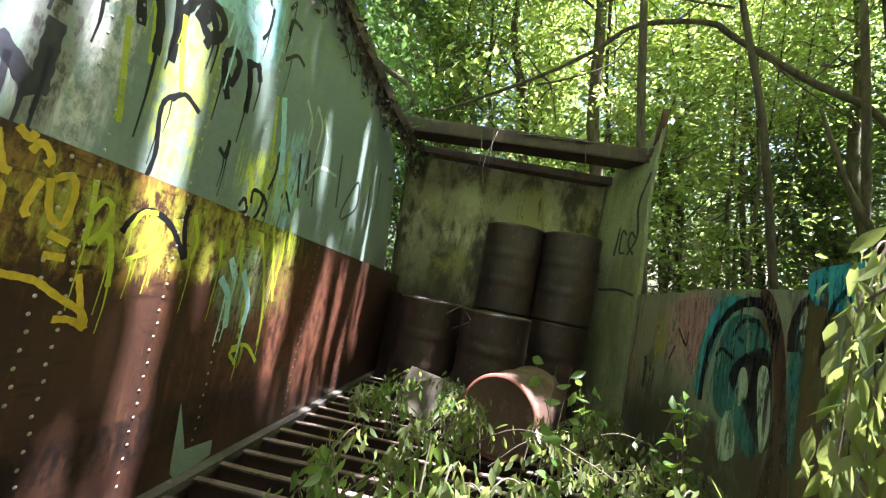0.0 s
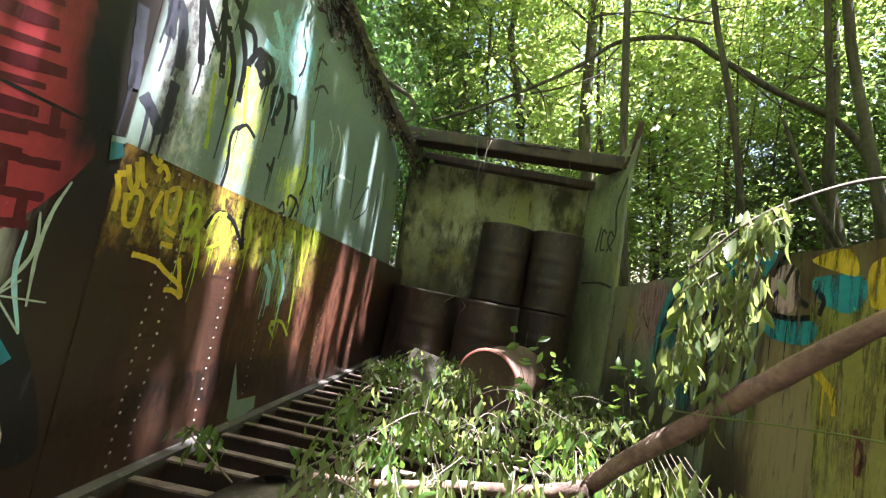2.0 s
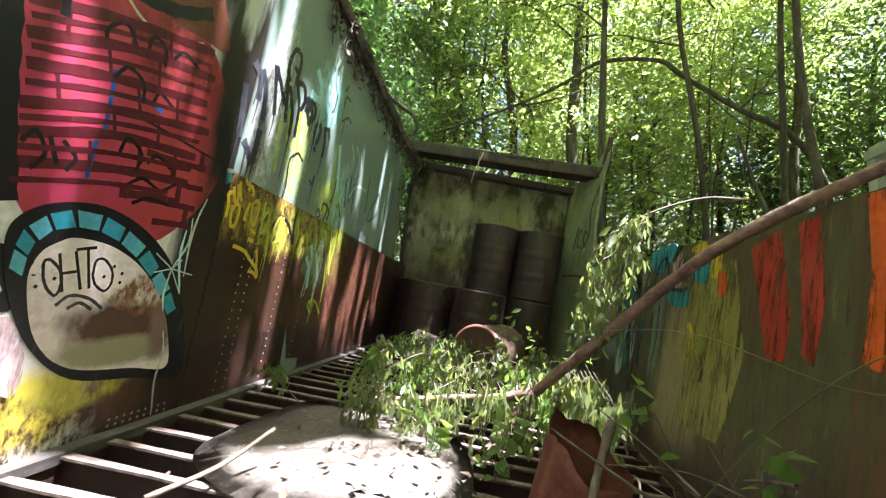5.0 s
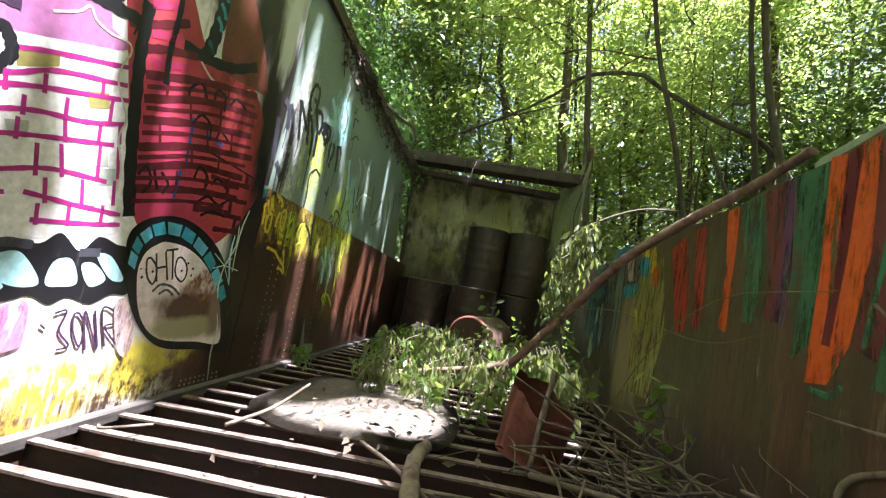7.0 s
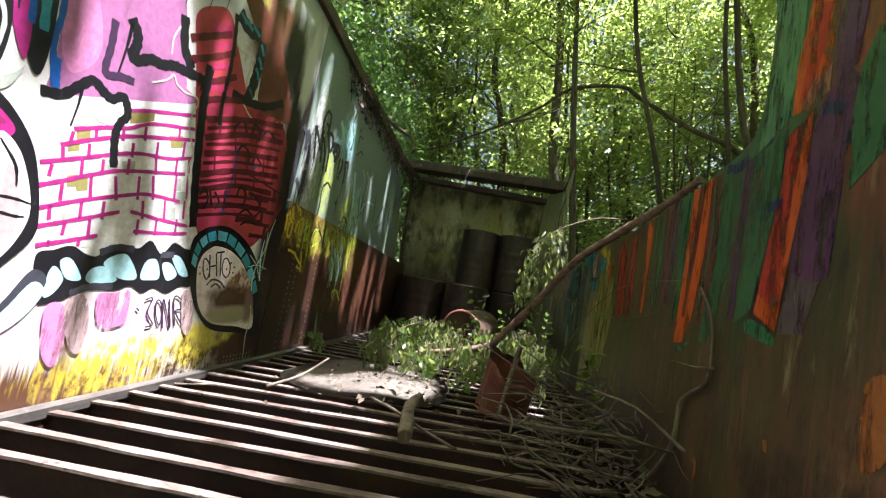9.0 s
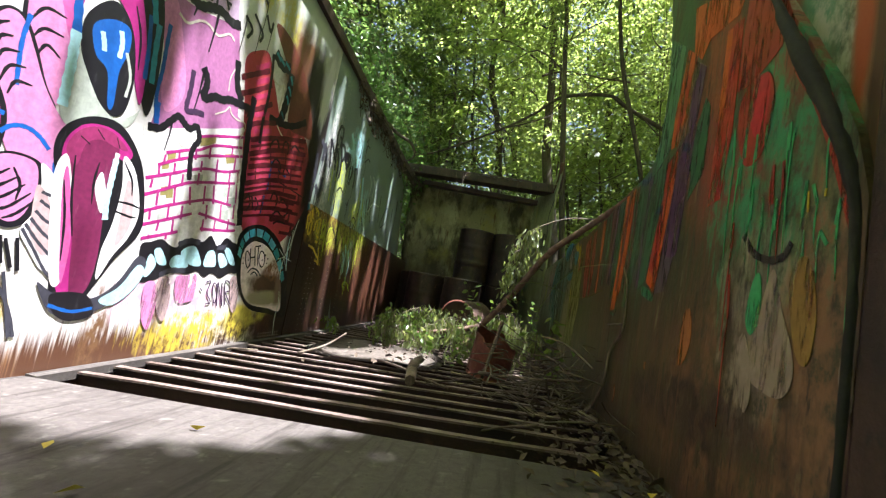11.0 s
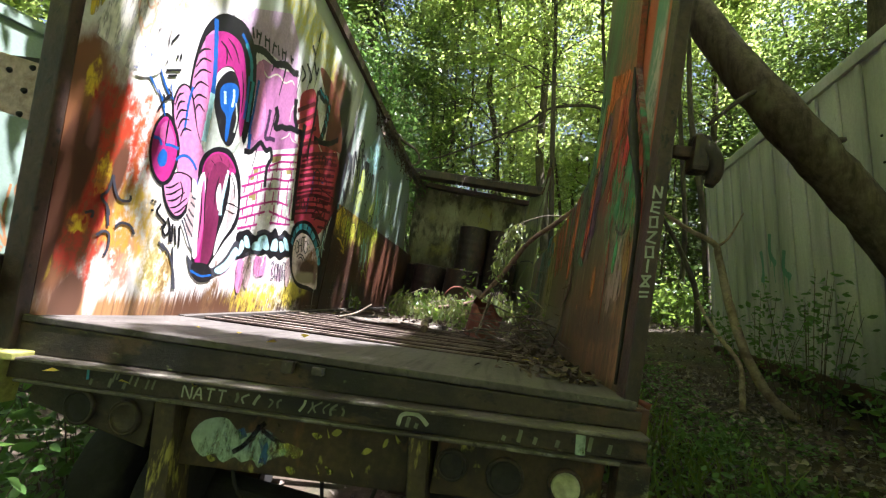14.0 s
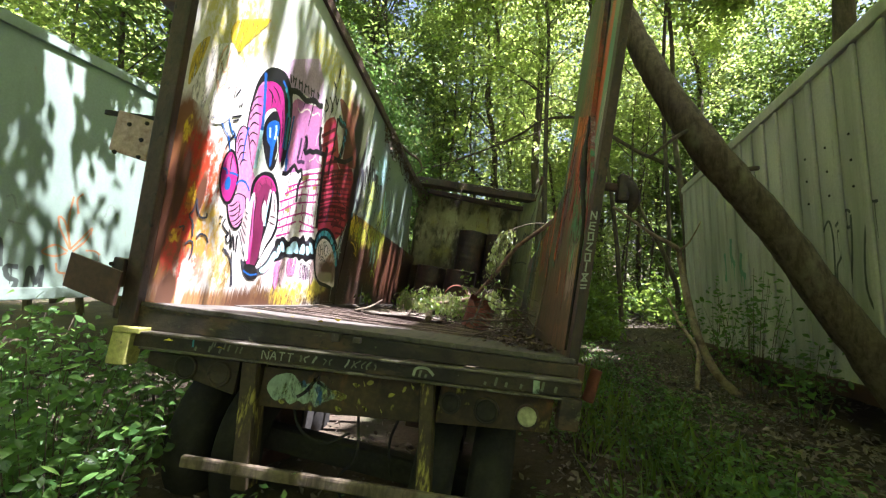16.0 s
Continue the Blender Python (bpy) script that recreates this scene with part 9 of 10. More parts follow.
def tree_parts(seed, height, radius, clear, leaf, count, trunk_r, mat_leaf, spread=0.27, limbs=18):
    """Meshes of one tree: trunk with limbs, crown."""
    r = random.Random(seed)
    rs = np.random.RandomState(seed)
    bm = bmesh.new()
    lean = Vector((r.uniform(-0.05, 0.05), r.uniform(-0.05, 0.05), 1))
    spine = [Vector((0, 0, -0.3))] + [lean * (height * k / 7) + Vector((r.uniform(-0.28, 0.28), r.uniform(-0.28, 0.28), 0)) * (0.3 + k / 7) for k in range(1, 8)]
    path = smooth_path(spine, 4)
    tube(bm, path, [trunk_r * 1.25, trunk_r, trunk_r * 0.75, trunk_r * 0.45, trunk_r * 0.15], 8, 0.05, seed=seed)
    tips = []
    for i in range(limbs):
        f = clear + (1 - clear) * (i + r.random()) / limbs
        q = path[min(len(path) - 1, int(f * (len(path) - 1)))]
        a = i * 2.4 + r.uniform(-0.5, 0.5)
        reach = radius * (1.1 - 0.6 * f) * r.uniform(0.6, 1.15)
        d = Vector((math.cos(a), math.sin(a), 0))
        tip = q + d * reach + Vector((0, 0, reach * r.uniform(-0.1, 0.6)))
        midp = q + d * reach * 0.5 + Vector((r.uniform(-.15, .15), r.uniform(-.15, .15), reach * 0.28))
        limb_ = smooth_path([q, midp, tip], 3)
        tube(bm, limb_, [trunk_r * 0.32 * (1.2 - f), 0.008], 5, 0.05, False)
        for k in (0.35, 0.6, 0.8, 1.0):
            base = limb_[int(k * (len(limb_) - 1))]
            for _ in range(2):
                tips.append(base + Vector((r.gauss(0, 0.3), r.gauss(0, 0.3), r.gauss(0, 0.2))) * (radius / 2))
    data = bpy.data.meshes.new("trunk")
    bm.to_mesh(data)
    bm.free()
    at, way = crown_points(rs, tips, max(6, count // len(tips)), spread)
    crown = leaf_mesh("crown", at, way, rs.uniform(0.7, 1.3, len(at)) * leaf, 0.55, seed)
    data.materials.append(M_BARK_DARK)
    crown.materials.append(mat_leaf)
    return data, crown


def plant_tree(name, meshes, m, label, group):
    ob = thing(name, m, label, "tree", group)
    for nm, d in zip(("trunk", "crown"), meshes):
        link_mesh(nm, d, None, ob)
    return ob


KINDS = [tree_parts(11 + s, h, rad, clr, lf, cnt, tr_, M_LEAF_FAR) for s, (h, rad, clr, tr_, lf, cnt) in enumerate(((11, 2.6, 0.2, 0.10, 0.165, 5000), (14, 3.0, 0.25, 0.13, 0.175, 5600), (9, 2.2, 0.15, 0.07, 0.155, 4200), (12, 2.8, 0.2, 0.09, 0.175, 5000), (6, 1.9, 0.08, 0.045, 0.14, 4200)))]
# the same crowns in the darker leaf, for trees standing in shade
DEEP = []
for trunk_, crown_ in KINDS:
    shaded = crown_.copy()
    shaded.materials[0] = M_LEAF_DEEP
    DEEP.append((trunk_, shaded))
TALL = tree_parts(31, 15, 2.6, 0.45, 0.14, 6000, 0.12, M_LEAF_FAR)
spots = random.Random(21)
taken = [(2.8, 7.6), (2.3, 5.1), (7.1, 7.2)]
for (x, yy), s in zip(taken, (1.0, 0.45, 0.8)):
    plant_tree("forest_tree", TALL, pose(x, yy, ground_z(x, yy), 0, 0, x * 80) @ Matrix.Diagonal((s, s, max(0.8, s), 1)), "tall straight dark-barked forest tree", "forest trees")
made = 0
while made < 70:
    near = made < 30
    d = spots.uniform(7.2, 14) if near else spots.uniform(13, 30)
    a = spots.uniform(-58, 60)
    x, yy = d * math.sin(radians(a)), d * math.cos(radians(a))
    if 0 < math.degrees(math.atan2(x, yy + 3)) < 7 and d > 9.5:
        continue
    if any(math.hypot(x - p, yy - q) < 1.2 for p, q in taken):
        continue
    if -8.5 < x < 0 and yy < 7.5 or 2 < x < 7.5 and yy < 4 or abs(x) < 2.2 and yy < 9:
        continue
    taken.append((x, yy))
    s = spots.uniform(0.8, 1.2)
    kind = (4, 2, 0, 4, 3)[made % 5] if near else made % 5
    if 5 < x < 10 and 4.4 < yy < 7.4:
        x, yy = x + 3.2, yy + 3.6      # the bank between the trailers lies open
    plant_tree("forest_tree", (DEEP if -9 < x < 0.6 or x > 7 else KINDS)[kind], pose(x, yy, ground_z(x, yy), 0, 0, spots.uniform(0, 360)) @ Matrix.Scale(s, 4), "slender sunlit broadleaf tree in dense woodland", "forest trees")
    made += 1
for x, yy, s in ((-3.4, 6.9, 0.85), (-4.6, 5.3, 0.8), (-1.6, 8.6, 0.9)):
    plant_tree("forest_tree", DEEP[3], pose(x, yy, ground_z(x, yy), 0, 0, x * 50) @ Matrix.Scale(s, 4), "broadleaf tree behind the trailer, shade in its leaf colour", "forest trees")
# thin poles between the trees
POLE = tree_parts(41, 12, 1.6, 0.5, 0.12, 1500, 0.045, M_LEAF_FAR, 0.4, 10)
for k in range(58):
    d, a = spots.uniform(6.5, 17), radians(spots.uniform(-30, 52))
    x, yy = d * math.sin(a), d * math.cos(a)
    if -8.5 < x < 2.6 and yy < 7.0 or 2 < x < 7.5 and yy < 4:
        continue
    s = spots.uniform(0.6, 1.3)
    plant_tree("pole_tree", POLE, pose(x, yy, ground_z(x, yy), spots.uniform(-8, 8), spots.uniform(-15, 15), spots.uniform(0, 360)) @ Matrix.Scale(s, 4), "thin young tree with a bare dark stem", "young trees")
# deep woods closing the view all round; unseen ring behind added against sky light
rs = np.random.RandomState(77)
for name, lo, hi, n, lf, a0, a1 in (("far_woods", 26, 42, 15000, 0.32, -62, 0), ("far_woods", 26, 42, 5000, 0.32, 0, 16), ("far_woods", 26, 42, 7000, 0.32, 16, 62), ("far_woods", 15, 30, 50000, 0.50, 62, 298)):
    ang, dist = np.radians(rs.uniform(a0, a1, n // 14)), rs.uniform(lo, hi, n // 14)
    c = np.stack([dist * np.sin(ang), dist * np.cos(ang), 0.3 + (17.5 if a0 != 16 else 9.0) * rs.uniform(0, 1, n // 14)], 1)
    az, lift = np.degrees(np.arctan2(c[:, 0], c[:, 1])), c[:, 2] / np.hypot(c[:, 0], c[:, 1])
    c = c[~((az > -3) & (az < 13) & (lift > 0.24) & (rs.uniform(size=len(c)) < 0.85))]      # a thin place in the crowns, where the sky shows
    at, way = crown_points(rs, c, 14, 0.40)
    data = leaf_mesh(name, at, way, rs.uniform(0.7, 1.3, len(at)) * lf, 0.6, 5)
    # the left and right stretches take the darker leaf as painted shade
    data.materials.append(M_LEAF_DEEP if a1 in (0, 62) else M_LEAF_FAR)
    tagged(new(name, data), "dense distant woodland foliage", "woods", kind="stuff")

# added shade trees overhead, outside the view, to block the sun; their joined canopy is open over the rear of the
# trailer
def canopy_tree(at, height, reach, seed, count, fill=9):
    r = random.Random(seed)
    rs_ = np.random.RandomState(seed)
    bm = bmesh.new()
    base = Vector((at[0], at[1], ground_z(*at) - 0.2))
    top = base + Vector((r.uniform(-0.5, 0.5), r.uniform(-0.5, 0.5), height))
    tube(bm, smooth_path([base, base.lerp(top, 0.5) + Vector((0.15, 0.1, 0)), top], 5), [0.24, 0.18, 0.05], 10, 0.05)
    tips = []
    for i in range(26):
        a = i * 2.4
        d = reach * math.sqrt((i + 0.5) / 26)
        tip = base + Vector((math.cos(a) * d, math.sin(a) * d, height * r.uniform(0.78, 1.1)))
        tube(bm, smooth_path([base.lerp(top, 0.6), base.lerp(top, 0.75).lerp(tip, 0.5) + Vector((0, 0, 0.6)), tip], 3), [0.03, 0.008], 5, 0.05, False)
        tips.append(tip)
    clumps = [t + Vector((r.gauss(0, 0.9), r.gauss(0, 0.9), r.gauss(0, 0.4))) for t in tips for _ in range(fill)]
    at_, way_ = crown_points(rs_, clumps, max(4, count // max(1, len(clumps))), 0.30, 0.5)
    size_ = rs_.uniform(0.7, 1.3, len(at_)) * 0.17
    unit_ = way_ / np.linalg.norm(way_, axis=1, keepdims=True)
    keep = np.ones(len(at_), bool)
    slant = np.array([[sun_way.x / sun_way.z, sun_way.y / sun_way.z]])
    for f in (0.0, 0.5, 1.0):
        p_ = at_ + unit_ * size_[:, None] * f
        low_at = p_[:, :2] + (9.0 - p_[:, 2:3]) * slant
        for gx, gy, gw, gh in GAPS:
            keep &= ((low_at[:, 0] - gx) / gw) ** 2 + ((low_at[:, 1] - gy) / gh) ** 2 > 1
    at_, way_, size_ = at_[keep], way_[keep], size_[keep]
    ob = thing("shade_tree", Matrix(), "spreading broadleaf tree added to cast shade", "tree", "shade trees")
    part("trunk", bm, M_BARK_DARK, ob)
    data = leaf_mesh("crown", at_, way_, size_, 0.6, seed)
    data.materials.append(M_LEAF_FAR)
    link_mesh("crown", data, None, ob)


# openings cut in the canopy to place sun patches: x, y, half widths; many small ones over the rear, some over the
# inside
GAPS = [(2.95, -1.8, 0.62, 0.36), (2.43, 1.0, 0.36, 0.07), (2.75, 2.41, 0.2, 0.05), (2.82, 3.25, 0.2, 0.06), (2.1, 0.72, 0.16, 0.05), (2.67, 1.88, 0.16, 0.05), (2.25, 3.6, 0.1, 0.045), (2.1, 2.85, 0.09, 0.04), (2.66, -2.63, 0.5, 0.10), (3.55, -0.12, 0.40, 0.26), (4.0, 0.36, 0.5, 0.2), (4.4, 0.41, 0.3, 0.26), (4.35, 1.35, 0.28, 0.2), (4.1, 1.65, 0.14, 0.1), (4.6, 0.9, 0.26, 0.16), (3.85, 0.9, 0.24, 0.14), (4.9, 1.5, 0.16, 0.12), (3.50, 3.78, 0.14, 0.12), (10.48, 9.25, 0.8, 0.7), (10.0, 7.1, 1.3, 1.1), (4.65, -0.12, 0.24, 0.2), (5.6, -1.4, 0.16, 0.24)]
hole = random.Random(77)
GAPS += [(hole.uniform(1.78, 2.45), hole.uniform(-2.8, -0.65), r_ * 1.3, r_) for r_ in [hole.uniform(0.05, 0.13) for _ in range(48)]]
GAPS += [(hole.uniform(1.6, 1.95), hole.uniform(-0.6, 0.5), 0.10, 0.045) for _ in range(3)]
GAPS = [g for g in GAPS if not (g[0] < 2.05 and -1.1 < g[1] < -0.6)]
GAPS += [(hole.uniform(1.8, 2.5), hole.uniform(-2.75, -1.75), r_ * 1.4, r_) for r_ in [hole.uniform(0.07, 0.14) for _ in range(16)]]
GAPS += [(hole.uniform(2.4, 3.5), hole.uniform(-1.5, 0.1), r_ * 1.2, r_) for r_ in [hole.uniform(0.06, 0.2) for _ in range(34)]]
GAPS += [(hole.uniform(-3.4, 1.3), hole.uniform(-5.2, -0.8), r_ * 1.2, r_) for r_ in [hole.uniform(0.08, 0.3) for _ in range(66)]]
GAPS += [(hole.uniform(5.9, 8.0), hole.uniform(-5.0, 2.5), r_ * 1.2, r_) for r_ in [hole.uniform(0.06, 0.2) for _ in range(40)]]
GAPS = [g for g in GAPS if g[1] > -2.42 or not 1.4 < g[0] < 2.7]
for cx_, cy_, cr_ in ((5.90, -0.81, 0.7), (6.36, 0.40, 0.5), (1.70, -2.53, 0.3), (1.87, -2.42, 0.18), (1.92, -0.03, 0.16)):      # closed crowns
    GAPS = [g for g in GAPS if math.hypot(g[0] - cx_, g[1] - cy_) > cr_]
GAPS += [(1.65, -1.96, 0.14, 0.13), (1.68, -1.50, 0.12, 0.10), (1.78, -2.11, 0.10, 0.09), (1.86, -0.83, 0.10, 0.10), (1.95, -1.02, 0.12, 0.09)]      # over the rear end of the wall
GAPS += [(2.06, 0.69, 0.13, 0.06), (3.36, 3.77, 0.12, 0.09), (4.01, 2.98, 0.10, 0.08)]      # slits over the nose half


def slit(y0, z0, y1, z1, half, x=0.0):
    """A narrow opening in the crowns that lets a streak of sun onto the left wall or what stands at x."""
    n = max(1, int(math.hypot(y1 - y0, z1 - z0) / 0.10))
    for k in range(n + 1):
        w = T @ Vector((x, y0 + (y1 - y0) * k / n, z0 + (z1 - z0) * k / n))
        GAPS.append((w.x + (9 - w.z) * sun_way.x / sun_way.z, w.y + (9 - w.z) * sun_way.y / sun_way.z, half * 1.2, half))


for run in ((3.38, 1.48, 3.47, 0.06, 0.032), (3.72, 1.11, 3.65, 0.70, 0.03), (3.61, 2.27, 3.88, 1.37, 0.03), (5.02, 1.98, 5.13, 1.51, 0.035), (4.81, 0.97, 4.69, 0.20, 0.035), (3.24, 0.26, 3.25, 0.05, 0.03), (2.80, 1.9, 2.86, 1.3, 0.055), (5.2, 1.0, 5.1, 0.3, 0.03), (5.62, 0.95, 5.5, 0.3, 0.03), (4.2, 1.0, 4.12, 0.5, 0.025), (4.4, 1.9, 4.5, 1.3, 0.03), (5.6, 1.9, 5.7, 1.3, 0.03), (1.76, 1.80, 1.83, 1.50, 0.04), (1.95, 1.34, 2.16, 0.90, 0.03), (1.60, 1.4, 1.66, 0.9, 0.03), (4.55, 0.32, 4.5, 0.5, 0.09, 1.45), (5.95, 0.3, 5.95, 0.5, 0.07, 0.3)):
    slit(*run)
spot = random.Random(5)
for k in range(16):
    y = spot.uniform(2.9, 4.7)
    slit(y, 0.25, y + 0.02, 0.3, spot.uniform(0.05, 0.11), spot.uniform(0.7, 2.0))      # dapples on the felled tops
GAPS += [(-1.42, -0.32, 0.14, 0.11), (-1.35, -0.09, 0.11, 0.09), (-1.15, -0.27, 0.16, 0.11), (-0.94, -0.26, 0.11, 0.09), (-0.77, -0.31, 0.12, 0.10), (-0.78, 0.14, 0.06, 0.05)]      # over the green trailer
GAPS += [(5.5, 8.3, 3.0, 1.6)]      # over the woods behind the nose
GAPS += [(9.6, 5.5, 1.3, 1.0), (9.0, 4.6, 0.8, 0.5), (11.0, 6.4, 1.0, 0.9)]      # over the bank between the trailers
for at, seed, tall in (((8.1, -5.5), 1, 11.0), ((8.7, 1.4), 2, 11.0), ((2.0, -8.5), 3, 9.0), ((-4.0, -7.5), 5, 9.0), ((-7.0, -0.5), 6, 9.0), ((7.5, 3.4), 7, 11.0), ((-2.0, 9.4), 8, 15.0)):
    canopy_tree(at, tall, 6.0, seed, *((60000, 16) if seed in (2, 7) else (48000, 9)))

# arching bare limb behind the nose
limb("dark_sapling", [(4.0, 4.5, 3.3), (4.195, 4.5, 2.646), (4.352, 4.5, 2.255), (4.616, 4.5, 1.754), (4.803, 4.5, 1.311), (4.955, 4.5, 0.837), (4.972, 4.5, 0.323), (4.957, 4.5, -0.156)], [0.02, 0.035, 0.045, 0.055, 0.06], M_BARK_DARK, "dark leaning sapling between the trailers", Matrix(), 8, category="tree")
limb("arching_limb", [(-0.69, 5.6, 3.62), (-0.03, 5.6, 3.70), (0.48, 5.58, 3.85), (1.29, 5.55, 4.14), (1.95, 5.52, 4.44), (2.54, 5.48, 4.77), (3.42, 5.44, 4.78), (3.75, 5.35, 4.5), (4.59, 5.3, 3.95), (5.4, 5.32, 3.55), (5.9, 5.36, 2.85), (6.3, 5.5, 1.6), (6.5, 5.6, 0.0)], [0.012, 0.022, 0.03, 0.04, 0.05, 0.06], M_BARK_DARK, "bare arching tree limb behind the trailer", Matrix(), 9)
for pts in ([(3.0, 5.45, 4.8), (3.5, 5.4, 5.1), (4.4, 5.3, 5.2)], [(4.6, 5.3, 3.95), (4.9, 5.1, 4.3), (5.2, 5.0, 4.9)], [(1.3, 5.55, 4.14), (1.0, 5.4, 4.4), (0.6, 5.2, 4.5)], [(4.0, 5.3, 4.3), (4.3, 5.1, 3.8), (4.9, 5.0, 3.3)], [(2.5, 5.5, 4.7), (2.1, 5.3, 4.3), (1.6, 5.0, 4.1)]):
    limb("dead_twig", pts, [0.014, 0.005], M_TWIG, "thin bare side branch of an arching limb", Matrix(), 6, group="side branches")
# thin bare boughs through the woods behind
bough = random.Random(64)
for k in range(34):
    x, y, z = bough.uniform(0.5, 8.5), bough.uniform(5.6, 9.5), bough.uniform(1.0, 6.5)
    a = bough.uniform(0, 6.28)
    d = Vector((math.cos(a), 0.3 * math.sin(a), bough.uniform(-0.35, 0.75))) * bough.uniform(0.8, 2.6)
    s1, s2 = Vector((0, 0, bough.uniform(-0.35, 0.35))), Vector((bough.uniform(-0.3, 0.3), 0, bough.uniform(-0.3, 0.3)))
    p = Vector((x, y, z))
    limb("bare_bough", [p, p + d * 0.3 + s1 * 0.6, p + d * 0.65 + s1 + s2 * 0.4, p + d + s2], [bough.uniform(0.012, 0.03), 0.012, 0.004], M_TWIG if k % 3 else M_BARK_DARK, "thin bare bough crossing the sunlit woods", Matrix(), 6, group="bare boughs")
# dark limbs and leaves over the left wall; leaf colour carries their shade
for pts in ([(-1.5, 4.2, 5.0), (-0.75, 4.4, 3.86), (-0.38, 4.45, 3.55), (-0.34, 4.45, 3.32), (-0.55, 4.45, 3.2)], [(-1.4, 3.0, 4.4), (-1.1, 3.6, 3.9), (-0.8, 4.4, 3.45)], [(-1.6, 3.5, 3.0), (-1.1, 3.9, 3.3), (-0.9, 4.4, 3.9)]):
    limb("overhanging_limb", pts, [0.04, 0.03, 0.02, 0.008], M_BARK_DARK, "dark bare limb hanging over the trailer wall", Matrix(), 7, group="overhanging limbs")
stems = []
hang = random.Random(9)
for k in range(64):
    t = hang.random()
    x, y, z = -1.55 + 0.75 * t + hang.gauss(0, 0.18), 2.4 + 3.2 * t, 4.3 - 0.7 * t + abs(hang.gauss(0, 0.8)) - 0.2
    stems.append([(x - 0.3, y, z + 0.4), (x, y + 0.05, z + 0.2), (x + 0.15, y + 0.1, z - 0.25)])
for k in range(70):
    x, y, z = hang.uniform(-1.9, -0.35), hang.uniform(4.4, 8.2), hang.uniform(2.7, 5.2)
    stems.append([(x - 0.15, y, z + 0.5), (x, y + 0.05, z + 0.2), (x + 0.1, y + 0.1, z - 0.35)])
leafy_branch("overhanging_foliage", "leafy twigs hanging over the trailer's left wall", stems, 0.085, 60, M_LEAF_BUSH, Matrix(), 140, 0.5, 0.006, "tree", 0.5, 0.12)
# ---- undergrowth and litter outside ----
def bush(name, label, x, y, r_, h, n, leaf, mat_, seed, per=16):
    r = random.Random(seed)
    z = ground_z(x, y)
    stems = []
    for _ in range(n):
        a, d = r.uniform(0, 6.28), r_ * math.sqrt(r.random())
        bx, by = x + d * 0.5 * math.cos(a), y + d * 0.5 * math.sin(a)
        hh = h * r.uniform(0.55, 1.1) * (1 - 0.35 * d / r_)
        stems.append([(bx, by, ground_z(bx, by) - 0.02), (x + d * 0.8 * math.cos(a), y + d * 0.8 * math.sin(a), z + hh * 0.6), (x + d * 1.1 * math.cos(a), y + d * 1.1 * math.sin(a), z + hh)])
    return leafy_branch(name, label, stems, leaf, per, mat_, Matrix(), seed, 0.05, 0.004, "bush", 0.5, 0.05, each=name == "weed")


for j, (x, y, r_, h, n) in enumerate(((-1.8, -2.35, 0.5, 0.95, 34), (-2.3, -2.0, 0.6, 1.12, 40), (-2.9, -1.6, 0.6, 1.2, 40), (-2.0, -1.2, 0.5, 1.1, 30), (-2.7, -2.7, 0.5, 0.55, 36), (-1.9, -3.0, 0.5, 0.35, 36), (-3.4, -2.4, 0.6, 0.8, 34), (-1.5, -0.6, 0.4, 0.8, 20))):
    bush("low_bush", "leafy green undergrowth beside the trailer", x, y, r_, h, n, 0.07, M_LEAF_BUSH, 200 + j, 30)
for j, (x, y, r_, h, n) in enumerate(((3.05, -0.2, 0.35, 1.45, 16), (3.2, 0.6, 0.4, 1.2, 14), (2.9, -1.0, 0.3, 0.9, 10))):
    bush("thin_shrub", "thin shrub with sparse leaves by the grey trailer", x, y, r_, h, n, 0.06, M_LEAF_BUSH, 230 + j, 22)
for j, (x, y, r_, h, n) in enumerate(((3.0, 5.2, 1.0, 1.1, 60), (3.9, 6.2, 1.0, 1.2, 60), (2.4, 6.6, 1.0, 1.3, 60), (5.2, 5.2, 1.0, 1.4, 60), (4.8, 8.0, 1.2, 1.6, 70), (2.9, 3.4, 0.5, 0.5, 30), (2.2, 9.2, 1.3, 2.0, 80), (6.4, 8.5, 1.4, 2.2, 80), (8.6, 8.0, 1.3, 1.6, 80), (5.6, 6.4, 0.8, 0.8, 60), (6.4, 6.9, 0.9, 0.9, 60), (0, 9.5, 1.4, 2.4, 80), (-2.5, 9.0, 1.4, 2.4, 80))):
    bush("understorey_bush", "bright green sunlit undergrowth in the woods", x, y, r_, h, n, 0.11, M_LEAF, 250 + j, 22)

for j in range(16):
    wx, wy = (1.35 + 0.5 * math.sin(j * 2.3), -3.4 + 0.42 * j)
    bush("weed", "small green weed on the leaf-littered forest floor", wx, wy, 0.22, 0.28 + 0.12 * math.sin(j * 1.7), 9, 0.05, M_LEAF_BUSH, 300 + j, 14)

# grass along the right side of the trailer
rs = np.random.RandomState(15)
at, way, size = [], [], []
for i in range(2600):
    x, y = (rs.normal(1.42, 0.26), rs.uniform(-3.0, 3.8)) if i < 1800 else (rs.uniform(-3.6, 3.0), rs.uniform(-3.9, -2.2))
    if 2.9 + 0.19 * (y + 0.5) < x + 0.3 or (-1.55 < x < 0.95 and y > -2.15):
        continue
    at.append((x, y, ground_z(x, y) - 0.01))
    way.append((rs.normal() * 0.35, rs.normal() * 0.35, 1))
    size.append(rs.uniform(0.06, 0.27))
scatter_leaves("grass", "thin green grass and weeds beside the trailer", "grass", at, way, size, M_LEAF, Matrix(), 16, 0.09)
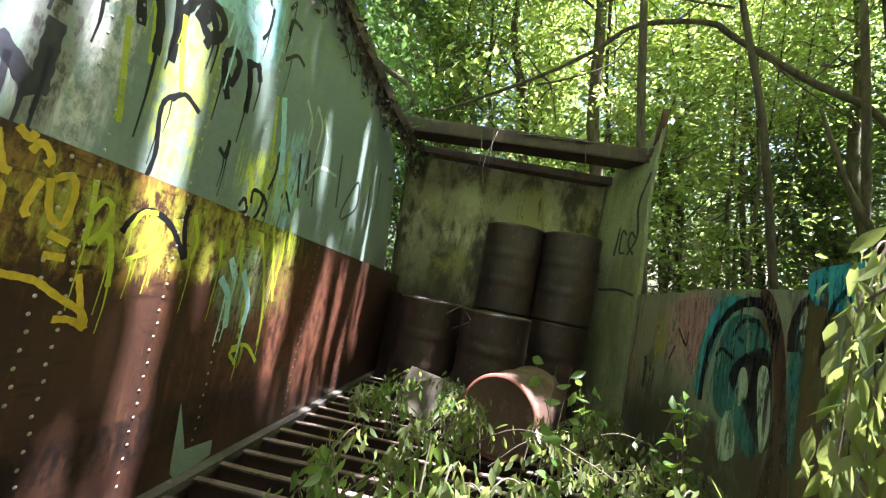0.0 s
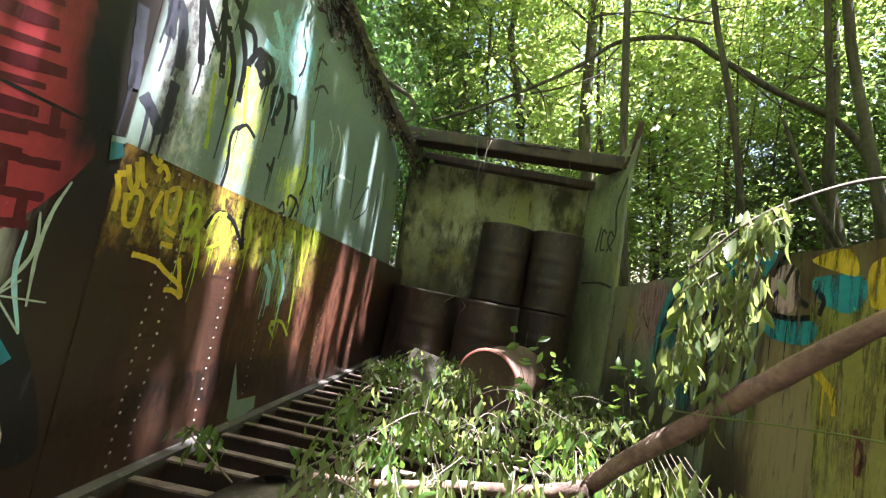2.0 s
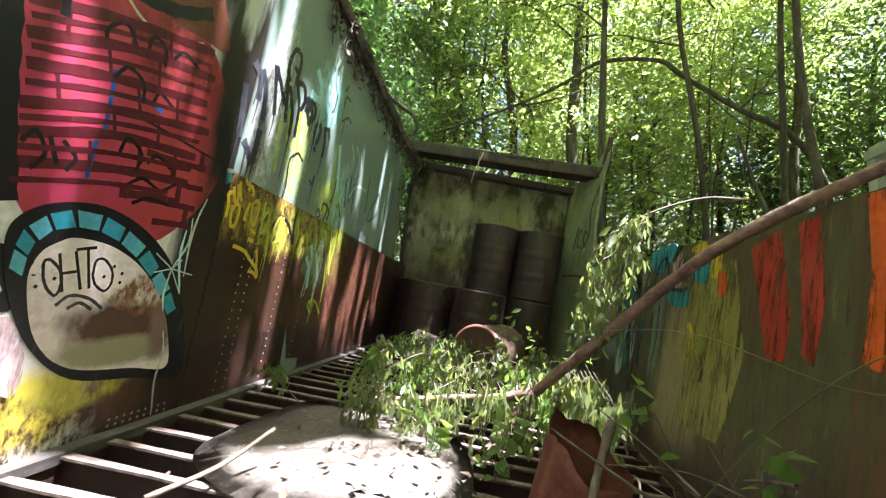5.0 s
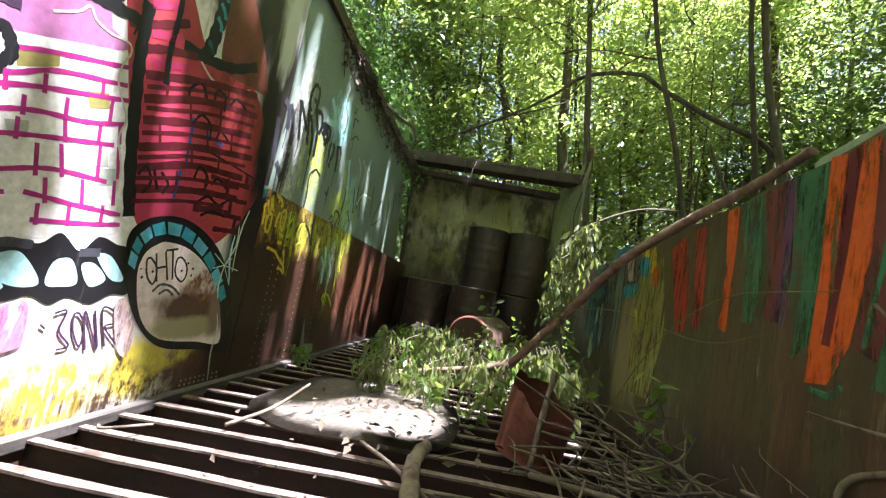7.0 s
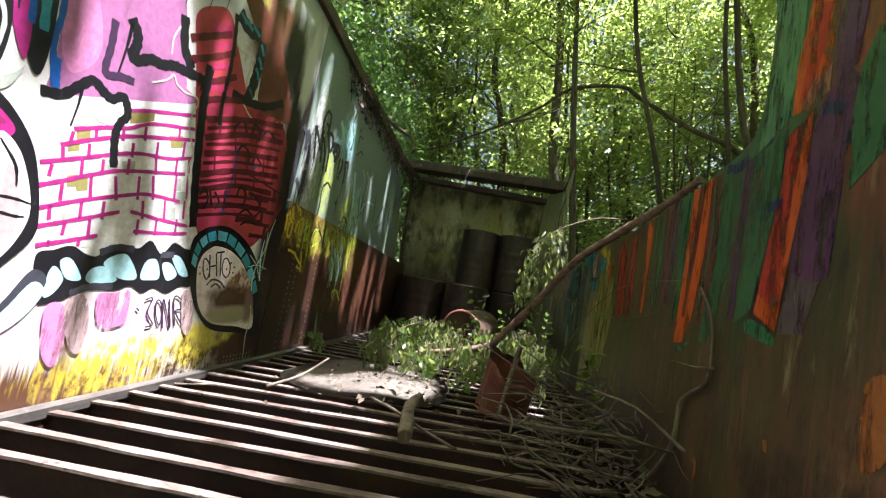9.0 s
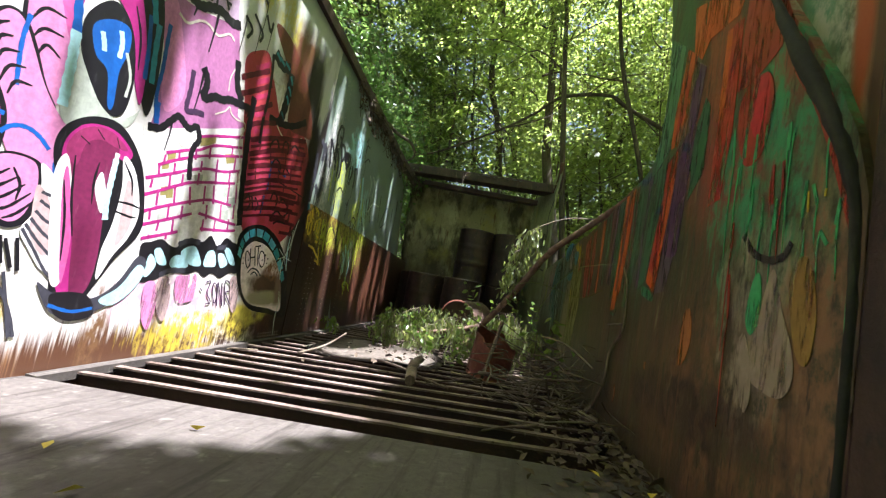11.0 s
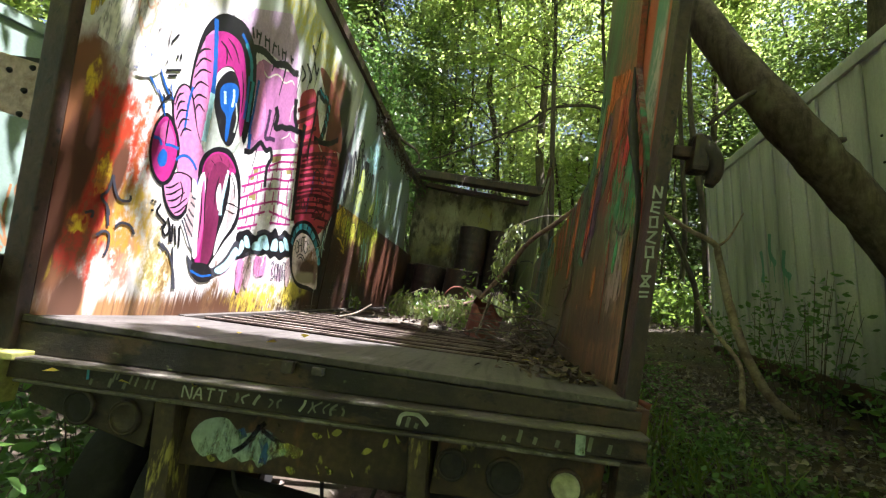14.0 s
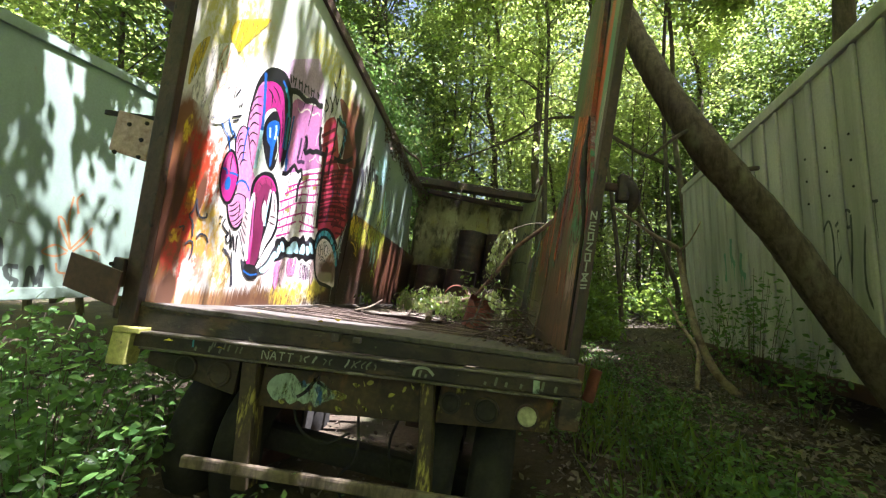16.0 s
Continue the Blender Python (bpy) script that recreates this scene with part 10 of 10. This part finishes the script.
# low broad-leaved weeds in clumps between the grass
at, way, size = [], [], []
for i in range(430):
    cx, cy = (rs.normal(1.75, 0.48), rs.uniform(-3.2, 3.8)) if i < 330 else (rs.uniform(-3.6, 3.0), rs.uniform(-3.9, -2.3))
    if 2.85 + 0.19 * (cy + 0.5) < cx + 0.15 or (-1.55 < cx < 0.95 and cy > -2.15):
        continue
    tall = rs.uniform(0.04, 0.30) * (1.2 if cx < 1.6 else 0.6)
    for k in range(26):
        x, y = cx + rs.normal(0, 0.07), cy + rs.normal(0, 0.07)
        at.append((x, y, ground_z(x, y) + 0.01 + tall * rs.uniform()))
        way.append((rs.normal(), rs.normal(), rs.normal() * 0.35))
        size.append(rs.uniform(0.02, 0.065))
scatter_leaves("ground_weeds", "low broad-leaved green weeds on the forest floor", "weeds", at, way, size, M_LEAF_BUSH, Matrix(), 18, 0.5)
at, way, size = [], [], []
for i in range(15000):
    x, y = (rs.uniform(-4, 5), rs.uniform(-4.2, 9)) if i < 8000 else (rs.uniform(0.8, 3.2), rs.uniform(-4.0, 1.5))
    at.append((x, y, ground_z(x, y) + 0.006 + abs(rs.normal(0, 0.01))))
    way.append((*rs.normal(size=2), abs(rs.normal()) * 0.5))
    size.append(rs.uniform(0.025, 0.07))
scatter_leaves("leaf_litter", "brown and grey fallen leaves covering the forest floor", "leaves", at, way, size, M_LITTER_OUT, Matrix(), 17)
limb("arching_sapling", [(1.99, 0.35, 1.953), (2.104, 0.35, 1.874), (2.414, 0.32, 1.639), (2.649, 0.30, 1.497), (2.695, 0.30, 1.375), (2.669, 0.15, 0.977), (2.682, 0.0, 0.586), (2.78, -0.1, 0.25), (2.90, -0.15, 0.09), (3.0, -0.18, 0.02)], [0.012, 0.02, 0.03, 0.038, 0.042, 0.045], M_PALE_BARK, "pale bent sapling arching to the ground", Matrix(), 8)
limb("bare_bough", [(2.676, 0.30, 1.458), (2.769, 0.25, 1.549), (2.875, 0.20, 1.768)], [0.014, 0.006], M_PALE_BARK, "pale forked twig of a bent sapling", Matrix(), 6)
limb("bare_bough", [(3.02, 1.2, 0.883), (2.95, 0.8, 0.604), (2.85, 0.3, 0.38), (2.70, 0.05, 0.2), (2.66, 0.0, 0.03)], [0.018, 0.028], M_PALE_BARK, "pale leaning dead stick beside a bent sapling", Matrix(), 6)
pipe = part("rusty_pipe", lathe(bmesh.new(), [(0.0, 0.0), (0.035, 0.0), (0.038, 0.01), (0.036, 0.2), (0.04, 0.21), (0.0, 0.215)], 16), M_PIPE, None)
pipe.matrix_world = T @ Matrix.Translation((2.62, 0.75, -0.12)) @ Matrix.Rotation(radians(8), 4, "Y")
tagged(pipe, "short rusty pipe stub beside the trailer", "pipe")
for pts in ([(1.98, -1.36, 2.3), (1.75, -1.42, 2.2), (1.5, -1.5, 2.02)], [(2.35, -1.36, 1.98), (2.15, -1.4, 1.95), (1.98, -1.42, 1.92)]):
    limb("broken_limb", pts, [0.018, 0.01], M_BARK_DARK, "dark broken side limb of the leaning trunk", Matrix(), 7)
